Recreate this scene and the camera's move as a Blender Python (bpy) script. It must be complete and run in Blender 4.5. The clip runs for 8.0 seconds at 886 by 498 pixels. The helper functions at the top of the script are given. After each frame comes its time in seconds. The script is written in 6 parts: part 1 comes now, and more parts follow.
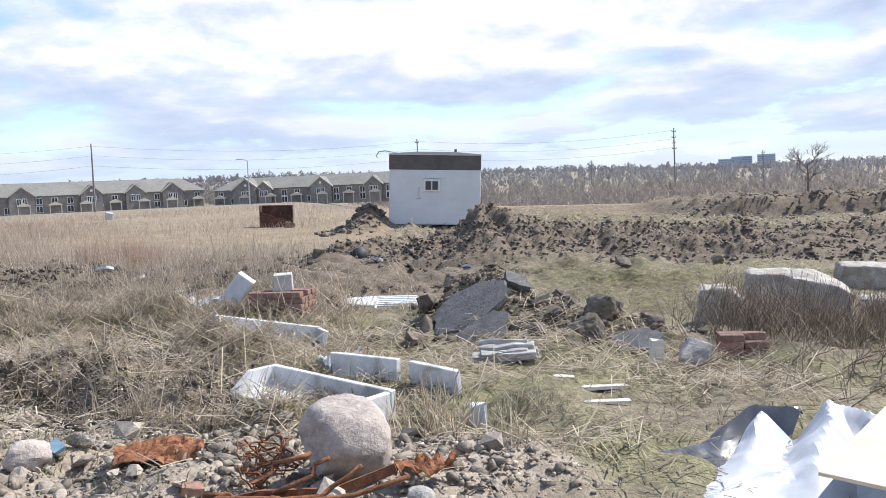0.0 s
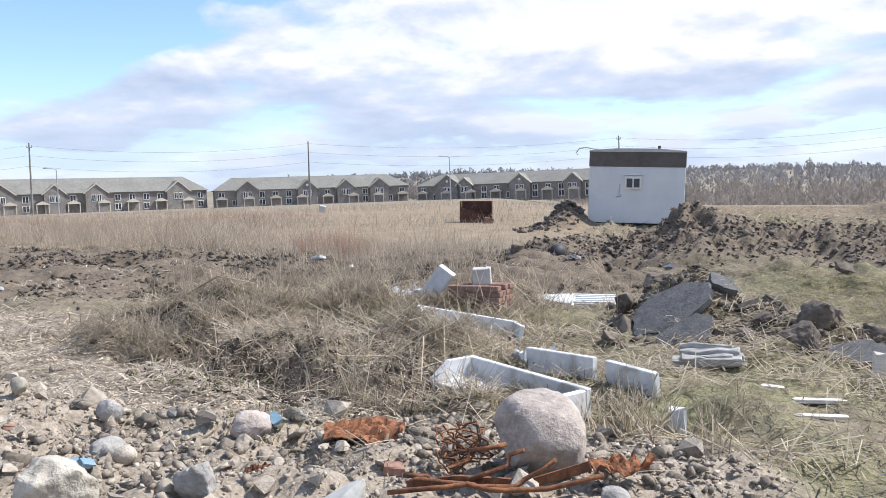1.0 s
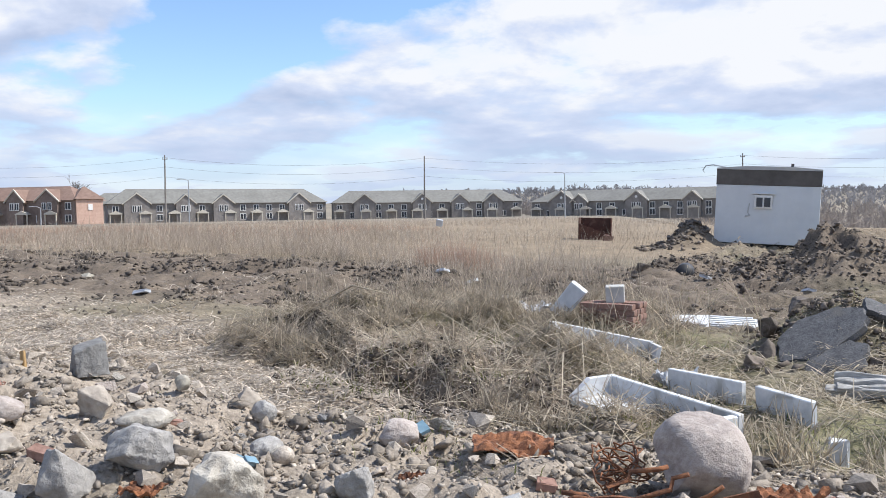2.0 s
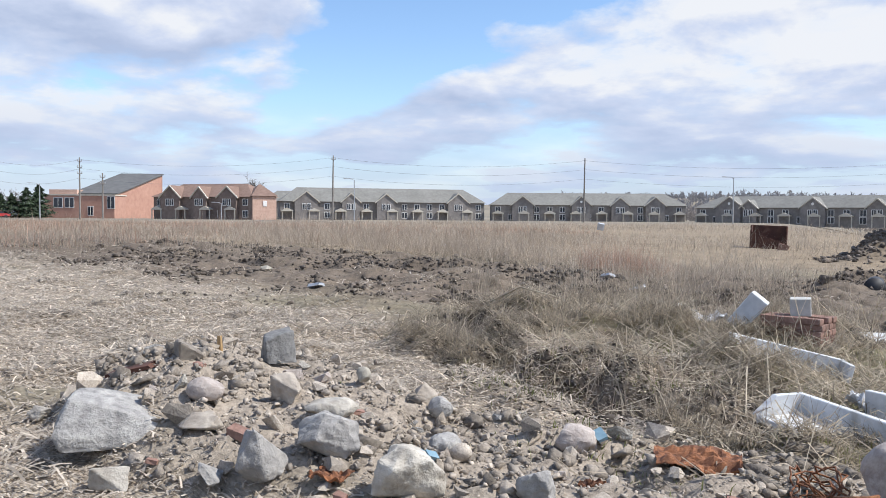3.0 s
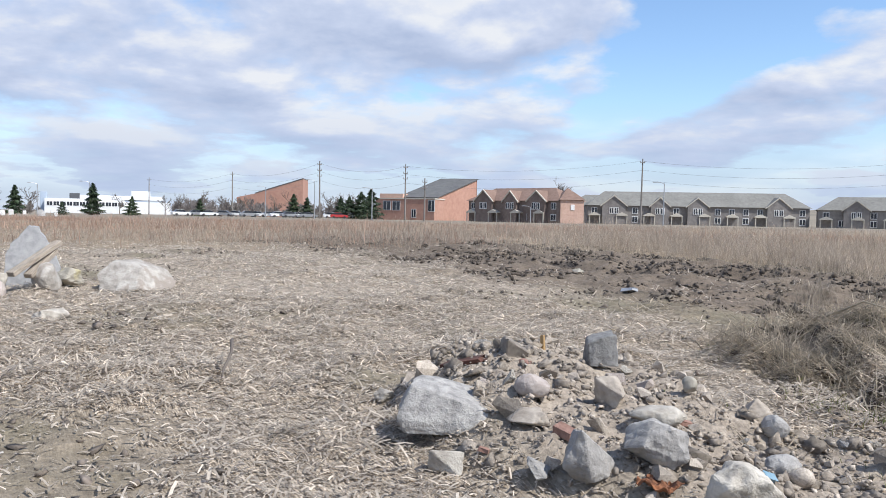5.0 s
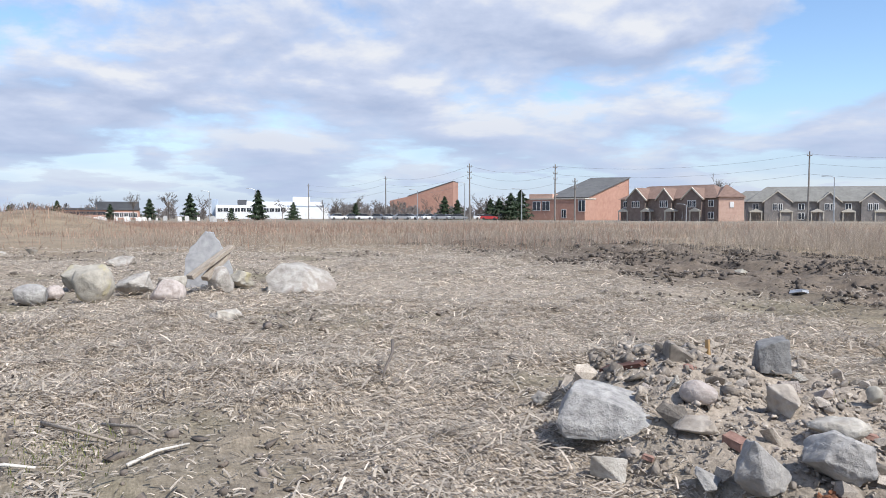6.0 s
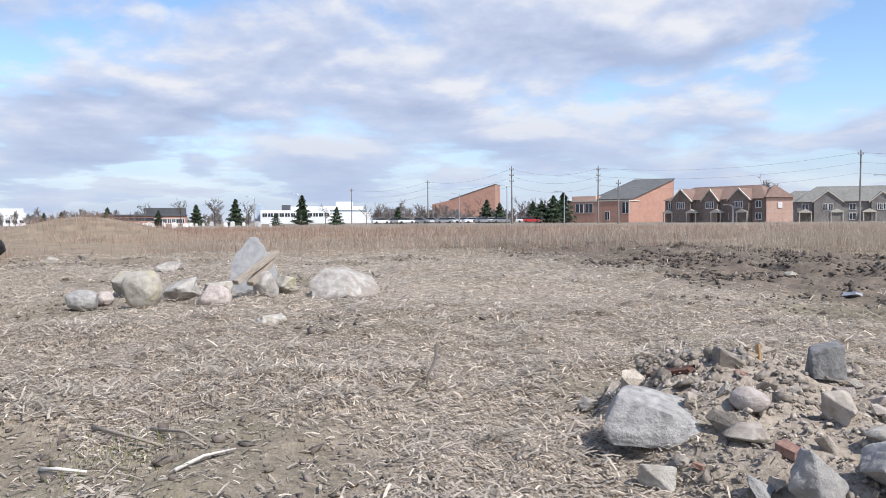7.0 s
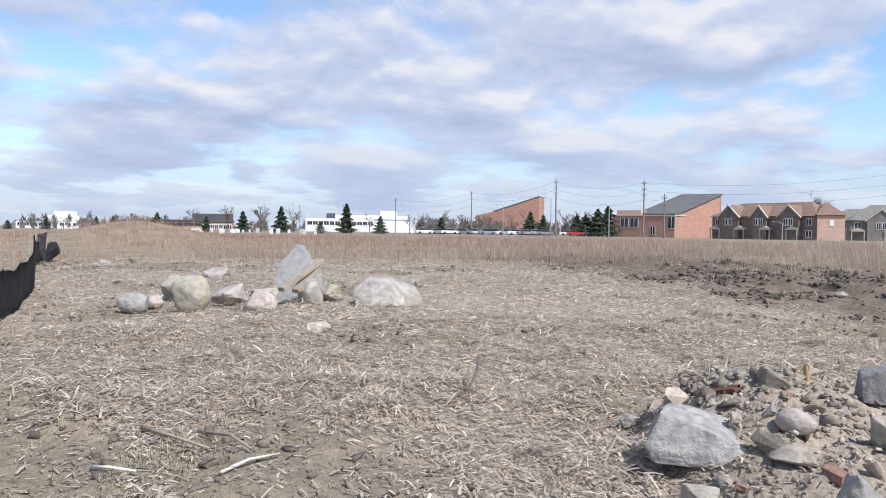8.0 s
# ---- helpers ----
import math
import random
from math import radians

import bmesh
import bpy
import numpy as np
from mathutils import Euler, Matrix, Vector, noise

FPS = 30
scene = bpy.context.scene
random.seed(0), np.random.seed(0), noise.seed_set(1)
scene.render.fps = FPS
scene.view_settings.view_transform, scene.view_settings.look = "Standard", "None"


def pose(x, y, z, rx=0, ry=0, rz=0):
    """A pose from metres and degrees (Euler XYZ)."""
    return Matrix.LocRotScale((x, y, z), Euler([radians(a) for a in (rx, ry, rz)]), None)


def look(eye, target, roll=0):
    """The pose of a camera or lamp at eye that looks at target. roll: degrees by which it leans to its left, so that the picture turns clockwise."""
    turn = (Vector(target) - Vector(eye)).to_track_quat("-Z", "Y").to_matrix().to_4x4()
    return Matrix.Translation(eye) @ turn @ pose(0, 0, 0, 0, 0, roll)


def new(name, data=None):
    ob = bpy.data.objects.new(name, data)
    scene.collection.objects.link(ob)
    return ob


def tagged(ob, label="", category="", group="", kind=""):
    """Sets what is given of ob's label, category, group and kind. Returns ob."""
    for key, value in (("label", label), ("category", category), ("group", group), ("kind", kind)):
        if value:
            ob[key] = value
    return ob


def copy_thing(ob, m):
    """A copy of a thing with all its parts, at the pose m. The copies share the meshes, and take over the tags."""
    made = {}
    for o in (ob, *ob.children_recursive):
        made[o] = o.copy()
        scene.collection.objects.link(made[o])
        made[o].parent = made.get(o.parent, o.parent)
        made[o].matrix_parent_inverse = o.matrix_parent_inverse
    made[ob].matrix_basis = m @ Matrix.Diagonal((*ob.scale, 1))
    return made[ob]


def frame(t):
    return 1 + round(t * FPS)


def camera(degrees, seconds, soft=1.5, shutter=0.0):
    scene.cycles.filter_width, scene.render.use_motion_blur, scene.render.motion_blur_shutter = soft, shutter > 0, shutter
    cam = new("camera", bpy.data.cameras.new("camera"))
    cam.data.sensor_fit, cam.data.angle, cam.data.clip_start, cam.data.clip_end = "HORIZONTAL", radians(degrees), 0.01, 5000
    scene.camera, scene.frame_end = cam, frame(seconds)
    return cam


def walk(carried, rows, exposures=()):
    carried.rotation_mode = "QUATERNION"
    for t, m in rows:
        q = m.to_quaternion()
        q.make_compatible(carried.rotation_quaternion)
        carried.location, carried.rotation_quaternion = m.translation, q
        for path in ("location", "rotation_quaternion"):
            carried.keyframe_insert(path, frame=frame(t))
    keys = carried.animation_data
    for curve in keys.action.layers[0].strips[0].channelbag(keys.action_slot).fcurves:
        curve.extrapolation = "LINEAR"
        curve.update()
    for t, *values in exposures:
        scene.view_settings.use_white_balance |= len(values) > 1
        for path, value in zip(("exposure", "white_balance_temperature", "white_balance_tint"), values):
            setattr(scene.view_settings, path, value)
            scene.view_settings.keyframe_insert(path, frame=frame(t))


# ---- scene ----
cam = camera(56.8, 8.0, soft=0.9)
PATH = [
    (0, (1.103, 0.044, 1.467), (0.808, 3.022, 1.255), -2.7),
    (0.5, (1.127, 0.038, 1.458), (0.502, 2.966, 1.263), -1.97),
    (1, (1.095, 0.012, 1.463), (0.101, 2.836, 1.269), -2.01),
    (1.5, (1.007, -0.019, 1.462), (-0.104, 2.763, 1.288), -1.58),
    (2, (0.886, -0.076, 1.46), (-0.482, 2.591, 1.332), -0.92),
    (3.5, (0.724, -0.141, 1.452), (-1.3, 2.069, 1.318), 0.74),
    (4, (0.697, -0.151, 1.449), (-1.482, 1.905, 1.307), 0.93),
    (4.5, (0.671, -0.186, 1.451), (-1.692, 1.656, 1.307), 1.25),
    (5, (0.671, -0.231, 1.448), (-1.904, 1.303, 1.331), 1.03),
    (6.5, (0.627, -0.275, 1.464), (-2.221, 0.661, 1.342), -0.33),
    (7, (0.617, -0.268, 1.466), (-2.245, 0.627, 1.36), -0.41),
    (7.5, (0.627, -0.294, 1.471), (-2.273, 0.468, 1.376), 0.47),
    (8, (0.653, -0.294, 1.477), (-2.252, 0.451, 1.41), 0.78),
]
walk(cam, [(t, look(eye, target, roll)) for t, eye, target, roll in PATH],
     exposures=[(0.0, 0.50, 6400, 10), (1.5, 0.40, 6350, 10), (2.2, 0.31, 6300, 10), (3.5, 0.23, 6250, 10), (5.0, 0.20, 6230, 10), (8.0, 0.18, 6230, 12)])

# ---------- sky and sun ----------
SUN_AZ, SUN_EL = radians(62), radians(50)          # azimuth from +y towards +x
world = bpy.data.worlds.new("sky")
scene.world = world
world.use_nodes = True


class Nodes:
    """A short way to write node trees."""

    def __init__(self, tree):
        self.tree = tree
        tree.nodes.clear()

    def add(self, kind, props=None, **sockets):
        n = self.tree.nodes.new(kind)
        for k, v in (props or {}).items():
            setattr(n, k, v)
        for k, v in sockets.items():
            key = int(k[1:]) if k[0] == "i" and k[1:].isdigit() else k.replace("_", " ")
            self.put(n.inputs[key], v)
        return n

    def put(self, socket, v):
        if isinstance(v, bpy.types.NodeSocket):
            self.tree.links.new(v, socket)
        elif isinstance(v, bpy.types.Node):
            self.tree.links.new(v.outputs[0], socket)
        else:
            socket.default_value = v

    def math(self, op, a, b=0.0, c=0.0):
        return self.add("ShaderNodeMath", {"operation": op}, i0=a, i1=b, i2=c).outputs[0]

    def ramp(self, fac, stops):
        n = self.add("ShaderNodeValToRGB")
        els = n.color_ramp.elements
        while len(els) < len(stops):
            els.new(0.5)
        for e, (p, c) in zip(els, stops):
            e.position = p
            e.color = (c, c, c, 1) if isinstance(c, (int, float)) else (*c, 1)
        self.put(n.inputs[0], fac)
        return n.outputs[0]

    def noise(self, vec, scale, detail=4.0, rough=0.55, dist=0.0):
        return self.add("ShaderNodeTexNoise", Vector=vec, Scale=scale, Detail=detail, Roughness=rough, Distortion=dist)

    def mix(self, fac, a, b, mode="MIX"):
        n = self.add("ShaderNodeMix", {"data_type": "RGBA", "blend_type": mode})
        self.put(n.inputs[0], fac), self.put(n.inputs[6], a), self.put(n.inputs[7], b)
        return n.outputs[2]


def build_sky():
    k = Nodes(world.node_tree)
    way = k.add("ShaderNodeTexCoord").outputs["Generated"]
    sky = k.add("ShaderNodeTexSky", {"sky_type": "NISHITA", "sun_disc": False, "sun_elevation": SUN_EL, "sun_rotation": SUN_AZ,
                                     "air_density": 1.0, "dust_density": 0.3, "ozone_density": 1.5})
    sep = k.add("ShaderNodeSeparateXYZ", Vector=way)
    x, y, z = sep.outputs
    up = k.math("MAXIMUM", z, 0.0)
    bear = k.math("ARCTAN2", k.math("MULTIPLY", x, -1.0), y)                     # radians west of north
    rise = k.math("ARCSINE", up)

    def fleet(lift, scale, detail, rough, seed):
        """Cloud density: banks that flatten towards the horizon."""
        v = k.math("LOGARITHM", k.math("ADD", up, 0.075 + lift), math.e)
        return k.noise(k.add("ShaderNodeCombineXYZ", X=bear, Y=k.math("MULTIPLY", v, 0.62), Z=seed), scale, detail, rough, 0.1).outputs[0]

    def blob(az, el, wide, tall):
        a = k.math("DIVIDE", k.math("SUBTRACT", bear, radians(az)), radians(wide))
        b = k.math("DIVIDE", k.math("SUBTRACT", rise, radians(el)), radians(tall))
        r = k.math("ADD", k.math("MULTIPLY", a, a), k.math("MULTIPLY", b, b))
        return k.math("POWER", math.e, k.math("MULTIPLY", r, -1.0))

    def total(rows):
        out = 0.0
        for amount, *place in rows:
            out = k.math("MULTIPLY_ADD", blob(*place), amount, out)
        return out

    here = fleet(0.0, 6.0, 10.0, 0.56, 2.3)
    above = fleet(0.018, 6.0, 6.0, 0.5, 2.3)
    # the open blue gap in the north-west leans over and narrows downwards
    mid = k.math("MULTIPLY_ADD", rise, -1.5, radians(57.0))
    half = k.math("MAXIMUM", k.math("MULTIPLY_ADD", rise, 1.15, radians(-3.6)), 0.02)
    gap = k.ramp(k.math("DIVIDE", k.math("ABSOLUTE", k.math("SUBTRACT", bear, mid)), half), [(0.45, 1.0), (1.0, 0.0)])
    gap = k.math("MULTIPLY", gap, k.ramp(rise, [(0.085, 0.0), (0.15, 1.0)]))
    placed = total([(0.30, 56.5, 12.3, 4.6, 1.5), (0.20, 52.5, 12.9, 1.8, 1.2), (0.16, 49.5, 12.3, 0.45, 0.45), (0.20, 96.2, 4.1, 3.6, 0.7), (0.16, 89.2, 3.6, 1.4, 0.6),
                    (0.14, 97, 7.4, 6.0, 1.6), (0.10, 80, 9.5, 12.0, 4.0), (0.22, 2.0, 12.0, 24.0, 5.0), (0.14, 33.0, 12.6, 3.4, 1.3), (-0.16, 89, 15.0, 3.0, 1.3), (-0.10, 92.0, 5.6, 4.0, 0.5), (0.10, 66, 11, 7.0, 4.5)])
    cover = k.math("SUBTRACT", k.math("ADD", here, placed), k.math("MULTIPLY", gap, 0.30))
    cover = k.math("SUBTRACT", cover, k.ramp(up, [(0.32, 0.0), (0.55, 0.10)]))          # cloud thinned overhead, out of view, to darken the shadows
    mask = k.ramp(cover, [(0.38, 0.0), (0.45, 0.5), (0.53, 0.9), (0.62, 1.0)])
    # sunlit tops are white, undersides blue-grey
    shade = k.math("MULTIPLY_ADD", k.math("SUBTRACT", above, here), 1.9, k.math("MULTIPLY", k.math("SUBTRACT", here, 0.5), 0.55))
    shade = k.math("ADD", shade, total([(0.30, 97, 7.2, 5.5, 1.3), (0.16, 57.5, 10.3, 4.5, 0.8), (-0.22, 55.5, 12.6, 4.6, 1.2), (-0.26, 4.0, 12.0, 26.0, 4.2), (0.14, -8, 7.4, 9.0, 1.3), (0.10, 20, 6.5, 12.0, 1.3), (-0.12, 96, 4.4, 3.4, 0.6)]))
    tone = k.ramp(k.math("ADD", shade, 0.5), [(0.30, (1.10, 1.11, 1.14)), (0.50, (0.80, 0.88, 1.075)), (0.78, (0.585, 0.685, 0.91))])
    low = k.ramp(up, [(0.0, 1.0), (0.05, 0.75), (0.14, 0.0)])
    tone = k.mix(k.math("MULTIPLY", low, 0.70), tone, (0.64, 0.76, 0.99, 1))
    mask = k.math("MAXIMUM", mask, k.math("MULTIPLY", low, 0.9))
    tint = k.mix(1.0, sky, (1.0, 1.06, 1.14, 1), "MULTIPLY")
    blue = k.add("ShaderNodeBackground", Color=tint, Strength=0.14)
    cloud = k.add("ShaderNodeBackground", Color=tone, Strength=0.675)
    both = k.add("ShaderNodeMixShader", i0=mask, i1=blue.outputs[0], i2=cloud.outputs[0])
    out = k.add("ShaderNodeOutputWorld")
    k.put(out.inputs[0], both.outputs[0])


build_sky()
sun = new("sun", bpy.data.lights.new("sun", "SUN"))
sun.data.energy, sun.data.angle, sun.data.color = 5.0, radians(0.6), (1.0, 0.955, 0.88)
to_sun = Vector((math.sin(SUN_AZ) * math.cos(SUN_EL), math.cos(SUN_AZ) * math.cos(SUN_EL), math.sin(SUN_EL)))
sun.matrix_world = look((0, 0, 60), Vector((0, 0, 60)) - to_sun)

# ---------- the lie of the land ----------
def lattice(i, j, seed):
    v = np.sin(i * 127.1 + j * 311.7 + seed * 74.7) * 43758.5453
    return v - np.floor(v)


def value_noise(x, y, seed=0):
    i, j = np.floor(x), np.floor(y)
    u, v = x - i, y - j
    u, v = u * u * (3 - 2 * u), v * v * (3 - 2 * v)
    a, b = lattice(i, j, seed), lattice(i + 1, j, seed)
    c, d = lattice(i, j + 1, seed), lattice(i + 1, j + 1, seed)
    return (a * (1 - u) + b * u) * (1 - v) + (c * (1 - u) + d * u) * v


def fbm(x, y, freq, octaves=4, seed=0, gain=0.5):
    total, amp, norm = 0.0, 1.0, 0.0
    for o in range(octaves):
        total = total + amp * (value_noise(x * freq + 17.3 * o, y * freq - 9.1 * o, seed + o) - 0.5)
        norm += amp
        amp, freq = amp * gain, freq * 2.03
    return total / norm * 2


def ease(a, b, v):
    u = np.clip((v - a) / (b - a), 0, 1)
    return u * u * (3 - 2 * u)


def off_line(x, y, points):
    """Distance from a polyline."""
    best = np.full(np.shape(x), 1e9)
    for (ax, ay), (bx, by) in zip(points, points[1:]):
        dx, dy = bx - ax, by - ay
        u = np.clip(((x - ax) * dx + (y - ay) * dy) / (dx * dx + dy * dy), 0, 1)
        best = np.minimum(best, np.hypot(x - ax - u * dx, y - ay - u * dy))
    return best


RUBBLE_LINE = [(-3.9, 3.3), (-3.0, 3.2), (-1.7, 3.5), (-0.4, 3.85), (0.45, 3.95)]
BANK_LINE = [(-4.7, 7.6), (-4.0, 6.75), (-2.8, 5.75), (-1.9, 5.5), (-1.2, 5.45)]
DITCH_LINE = [(-4.9, 6.9), (-3.9, 6.1), (-2.8, 5.25), (-1.9, 5.0), (-1.2, 4.95)]
TRACKS = [[(-26.0, 11.5), (-12.0, 11.6), (-4.0, 13.2), (3.0, 13.6)], [(-26.0, 13.6), (-12.0, 13.4), (-4.2, 15.0), (3.0, 15.0)]]


def rubble_zone(x, y):
    d = off_line(x, y, RUBBLE_LINE) + 0.22 * fbm(x, y, 1.1, 3, 5)
    return 1 - ease(0.55, 1.15, d)


def asphalt_heap(x, y):
    a = np.exp(-(((x - 0.75) / 0.62) ** 2 + ((y - 8.7) / 0.7) ** 2))
    b = np.exp(-(((x - 1.75) / 0.55) ** 2 + ((y - 8.0) / 0.55) ** 2))
    return a, b


def dirt_zone(x, y):
    """Bulldozed black earth on the north-east side."""
    front = 15.2 - 0.10 * x + 0.9 * fbm(x, y, 0.35, 3, 31)
    west = -3.4 + 0.5 * fbm(x, y, 0.5, 2, 33)
    return ease(-0.2, 2.2, y - front) * ease(0.0, 1.2, x - west) * (1 - ease(33, 40, y))


def churned(x, y):
    """Soil broken up by machines along the wheel tracks."""
    d = np.minimum(off_line(x, y, TRACKS[0]), off_line(x, y, TRACKS[1])) + 0.9 * fbm(x, y, 0.4, 4, 61)
    return (1 - ease(1.8, 4.4, d)) * ease(-2.2, 1.0, -x)


def behind_bank(x, y):
    """How far a place lies behind the ragged face of the overgrown bank."""
    return y - np.interp(x, [-5.0, -4.0, -2.8, -1.9, -1.2, -0.5], [7.9, 6.75, 5.65, 5.40, 5.35, 5.45]) + 0.24 * fbm(x, y, 1.7, 3, 11, 0.7)


def rough_weeds(x, y):
    """Where tangled dead weeds cover the ground behind the rubble."""
    w = 0.9 * fbm(x, y, 0.5, 3, 15)
    return ease(-6.6, -4.2, x + w) * (1 - ease(-1.2, 0.2, x + 0.16 * (y - 6) + 0.5 * w)) * ease(4.7, 5.1, y + 0.35 * (x + 1.5) + 0.2 * w) * (1 - ease(10.5, 13.0, y + w))


def height(x, y):
    x, y = np.asarray(x, float), np.asarray(y, float)
    r = np.hypot(x, y) + 1e-6
    z = 0.653 * np.tanh(-x / 22) * (1 - ease(45, 150, r)) + 0.45 * ease(45, 150, r)
    # slow swells, then the small unevenness of worked soil
    near = 1 - ease(30, 70, r)
    z = z + 0.035 * fbm(x, y, 0.28, 3, 1) * near
    z = z + 0.075 * fbm(x, y, 1.5, 4, 2) * (1 - ease(20, 45, r))
    z = z + 0.20 * np.clip(fbm(x, y, 0.7, 4, 3, 0.6) - 0.10, 0, 1) * (1 - ease(18, 30, r)) * ease(2.5, 5.0, r)
    z = z + 0.09 * fbm(x, y, 2.3, 4, 4, 0.65) * ease(-2.5, 0.5, x) * ease(4.0, 5.0, y) * (1 - ease(14, 16, y))
    # rubble along the standpoint
    zone = rubble_zone(x, y)
    z = z + zone * (0.10 + 0.26 * np.exp(-((x + 3.7) / 1.1) ** 2) + 0.10 * fbm(x, y, 1.6, 3, 7) + 0.13 * fbm(x, y, 4.2, 4, 8, 0.8))
    # overgrown bank and the hollow before it
    back = behind_bank(x, y)
    along = ease(-5.4, -4.4, x) * (1 - ease(-1.4, -0.4, x))
    z = z + along * (0.19 * ease(-0.14, 0.16, back) * (1 - 0.85 * ease(0.5, 3.0, back)) * (1 + 0.8 * fbm(x, y, 1.5, 3, 12)) - 0.09 * np.exp(-((back + 0.25) / 0.22) ** 2))
    z = z + 0.38 * fbm(x, y, 1.3, 4, 84, 0.6) * rough_weeds(x, y)
    # heap with broken asphalt
    a, b = asphalt_heap(x, y)
    z = z + (0.56 * a + 0.26 * b) * (1 + 0.30 * fbm(x, y, 3.0, 4, 14))
    # wheel tracks
    for line in TRACKS:
        d = off_line(x, y, line)
        z = z - 0.13 * np.exp(-(d / 0.30) ** 2) + (0.09 + 0.12 * fbm(x, y, 1.6, 3, 21)) * np.exp(-((d - 0.6) / 0.32) ** 2)
    z = z + churned(x, y) * (0.17 * fbm(x, y, 1.2, 4, 23, 0.65) + 0.05 * fbm(x, y, 5.0, 3, 24))
    # bulldozed earth: a ridge in front, rough ground behind it
    zone = dirt_zone(x, y)
    ridge = 0.32 + 0.28 * ease(-0.6, 0.3, x) - 0.16 * ease(1.5, 5.0, x)
    gap = np.exp(-((x + 1.6) / 0.7) ** 2)
    lump = 0.30 * np.exp(-(((x - 0.15) / 1.0) ** 2 + ((y - 18.6) / 1.3) ** 2))
    z = z + zone * ((ridge - 0.35 * gap) * (0.55 + 0.45 * np.exp(-((y - 18.0) / 2.2) ** 2)) + lump)
    z = z + zone * (0.24 * fbm(x, y, 0.8, 4, 35) + 0.38 * fbm(x, y, 2.2, 4, 36, 0.78)) * (1 - 0.6 * ease(26, 34, y))
    # pit edge further right
    bank = ease(7.4, 8.6, x) * ease(29.7, 30.1, y + 0.6 * fbm(x, y, 0.5, 2, 41)) * (1 - ease(42, 60, y))
    z = z + bank * (0.70 + 0.34 * fbm(x, y, 0.7, 4, 42, 0.65))
    # small spoil mound beside the trailer
    z = z + 0.85 * np.exp(-(((x + 4.25) / 0.75) ** 2 + ((y - 28.4) / 1.2) ** 2)) * (1 + 0.3 * fbm(x, y, 2.0, 3, 43))
    # low spoil mound in the west
    z = z + 1.15 * np.exp(-(((x + 47) / 5) ** 2 + ((y + 5.5) / 4.2) ** 2))
    # wooded valley side beyond
    yaw = np.degrees(np.arctan2(-x, y))
    side = (1 - ease(26, 52, yaw)) * ease(-120, -70, yaw)
    z = z - 5.0 * side * ease(60, 160, r) * (1 - ease(6, 16, yaw))
    z = z + side * ease(330, 1000, r) * (22 - 7 * (1 - ease(-24, 2, yaw)) + 4 * fbm(x, y, 0.004, 3, 51))
    return z


def ground(x, y):
    return float(height(x, y))

# ---------- materials ----------
def surface(name, dark, light, scale=4.0, rough=0.85, bump=0.3, metal=0.0, spots=None, spot_scale=1.2, spot_at=0.56, vary=0.0, island=0.0, relief=0.02, stretch=None, thin=0.0):
    """Two-tone procedural surface: grain at one scale, stains at a larger one, relief."""
    m = bpy.data.materials.new(name)
    m.use_nodes = True
    k = Nodes(m.node_tree)
    pos = k.add("ShaderNodeTexCoord").outputs["Object"]
    if stretch:
        pos = k.add("ShaderNodeMapping", Vector=pos, Scale=stretch).outputs[0]
    grain = k.noise(pos, scale, 7.0, 0.62).outputs[0]
    broad = k.noise(pos, scale * 0.19, 3.0, 0.5).outputs[0]
    tone = k.ramp(k.math("MULTIPLY_ADD", grain, 0.65, k.math("MULTIPLY", broad, 0.35)), [(0.36, dark), (0.62, light)])
    if spots:
        where = k.ramp(k.noise(pos, spot_scale, 5.0, 0.6, 0.4).outputs[0], [(spot_at, 0.0), (spot_at + 0.09, 0.85)])
        tone = k.mix(where, tone, (*spots, 1))
    if vary:
        r = k.add("ShaderNodeObjectInfo").outputs["Random"]
        tone = k.mix(1.0, tone, k.ramp(r, [(0.0, 1 - vary), (1.0, 1 + vary)]), "MULTIPLY")
    if island:
        r = k.add("ShaderNodeNewGeometry").outputs["Random Per Island"]
        tone = k.mix(1.0, tone, k.ramp(r, [(0.0, 1 - island), (0.8, 1.0), (1.0, 1 + island)]), "MULTIPLY")
    bs = k.add("ShaderNodeBsdfPrincipled", Base_Color=tone, Roughness=rough, Metallic=metal)
    if bump:
        b = k.add("ShaderNodeBump", Height=grain, Strength=bump, Distance=relief)
        k.put(bs.inputs["Normal"], b.outputs[0])
    out = k.add("ShaderNodeOutputMaterial")
    if thin:
        tr = k.add("ShaderNodeBsdfTranslucent", Color=tone)
        both = k.add("ShaderNodeMixShader", i0=thin, i1=bs.outputs[0], i2=tr.outputs[0])
        k.put(out.inputs[0], both.outputs[0])
    else:
        k.put(out.inputs[0], bs.outputs[0])
    return m


M_GRANITE = surface("granite", (0.20, 0.19, 0.18), (0.44, 0.42, 0.39), 16, 0.8, 0.6, spots=(0.30, 0.29, 0.27), vary=0.12, relief=0.05)
M_BLUESTONE = surface("bluestone", (0.19, 0.18, 0.17), (0.39, 0.37, 0.345), 9, 0.85, 0.7, spots=(0.45, 0.42, 0.37), spot_scale=3, vary=0.15, relief=0.05)
M_PINKSTONE = surface("pink_granite", (0.30, 0.25, 0.22), (0.52, 0.455, 0.41), 18, 0.8, 0.5, spots=(0.52, 0.46, 0.42), vary=0.1, relief=0.05)
M_LIMESTONE = surface("limestone", (0.26, 0.23, 0.19), (0.56, 0.52, 0.455), 9, 0.85, 0.7, spots=(0.28, 0.24, 0.19), spot_scale=3, vary=0.1, relief=0.05)
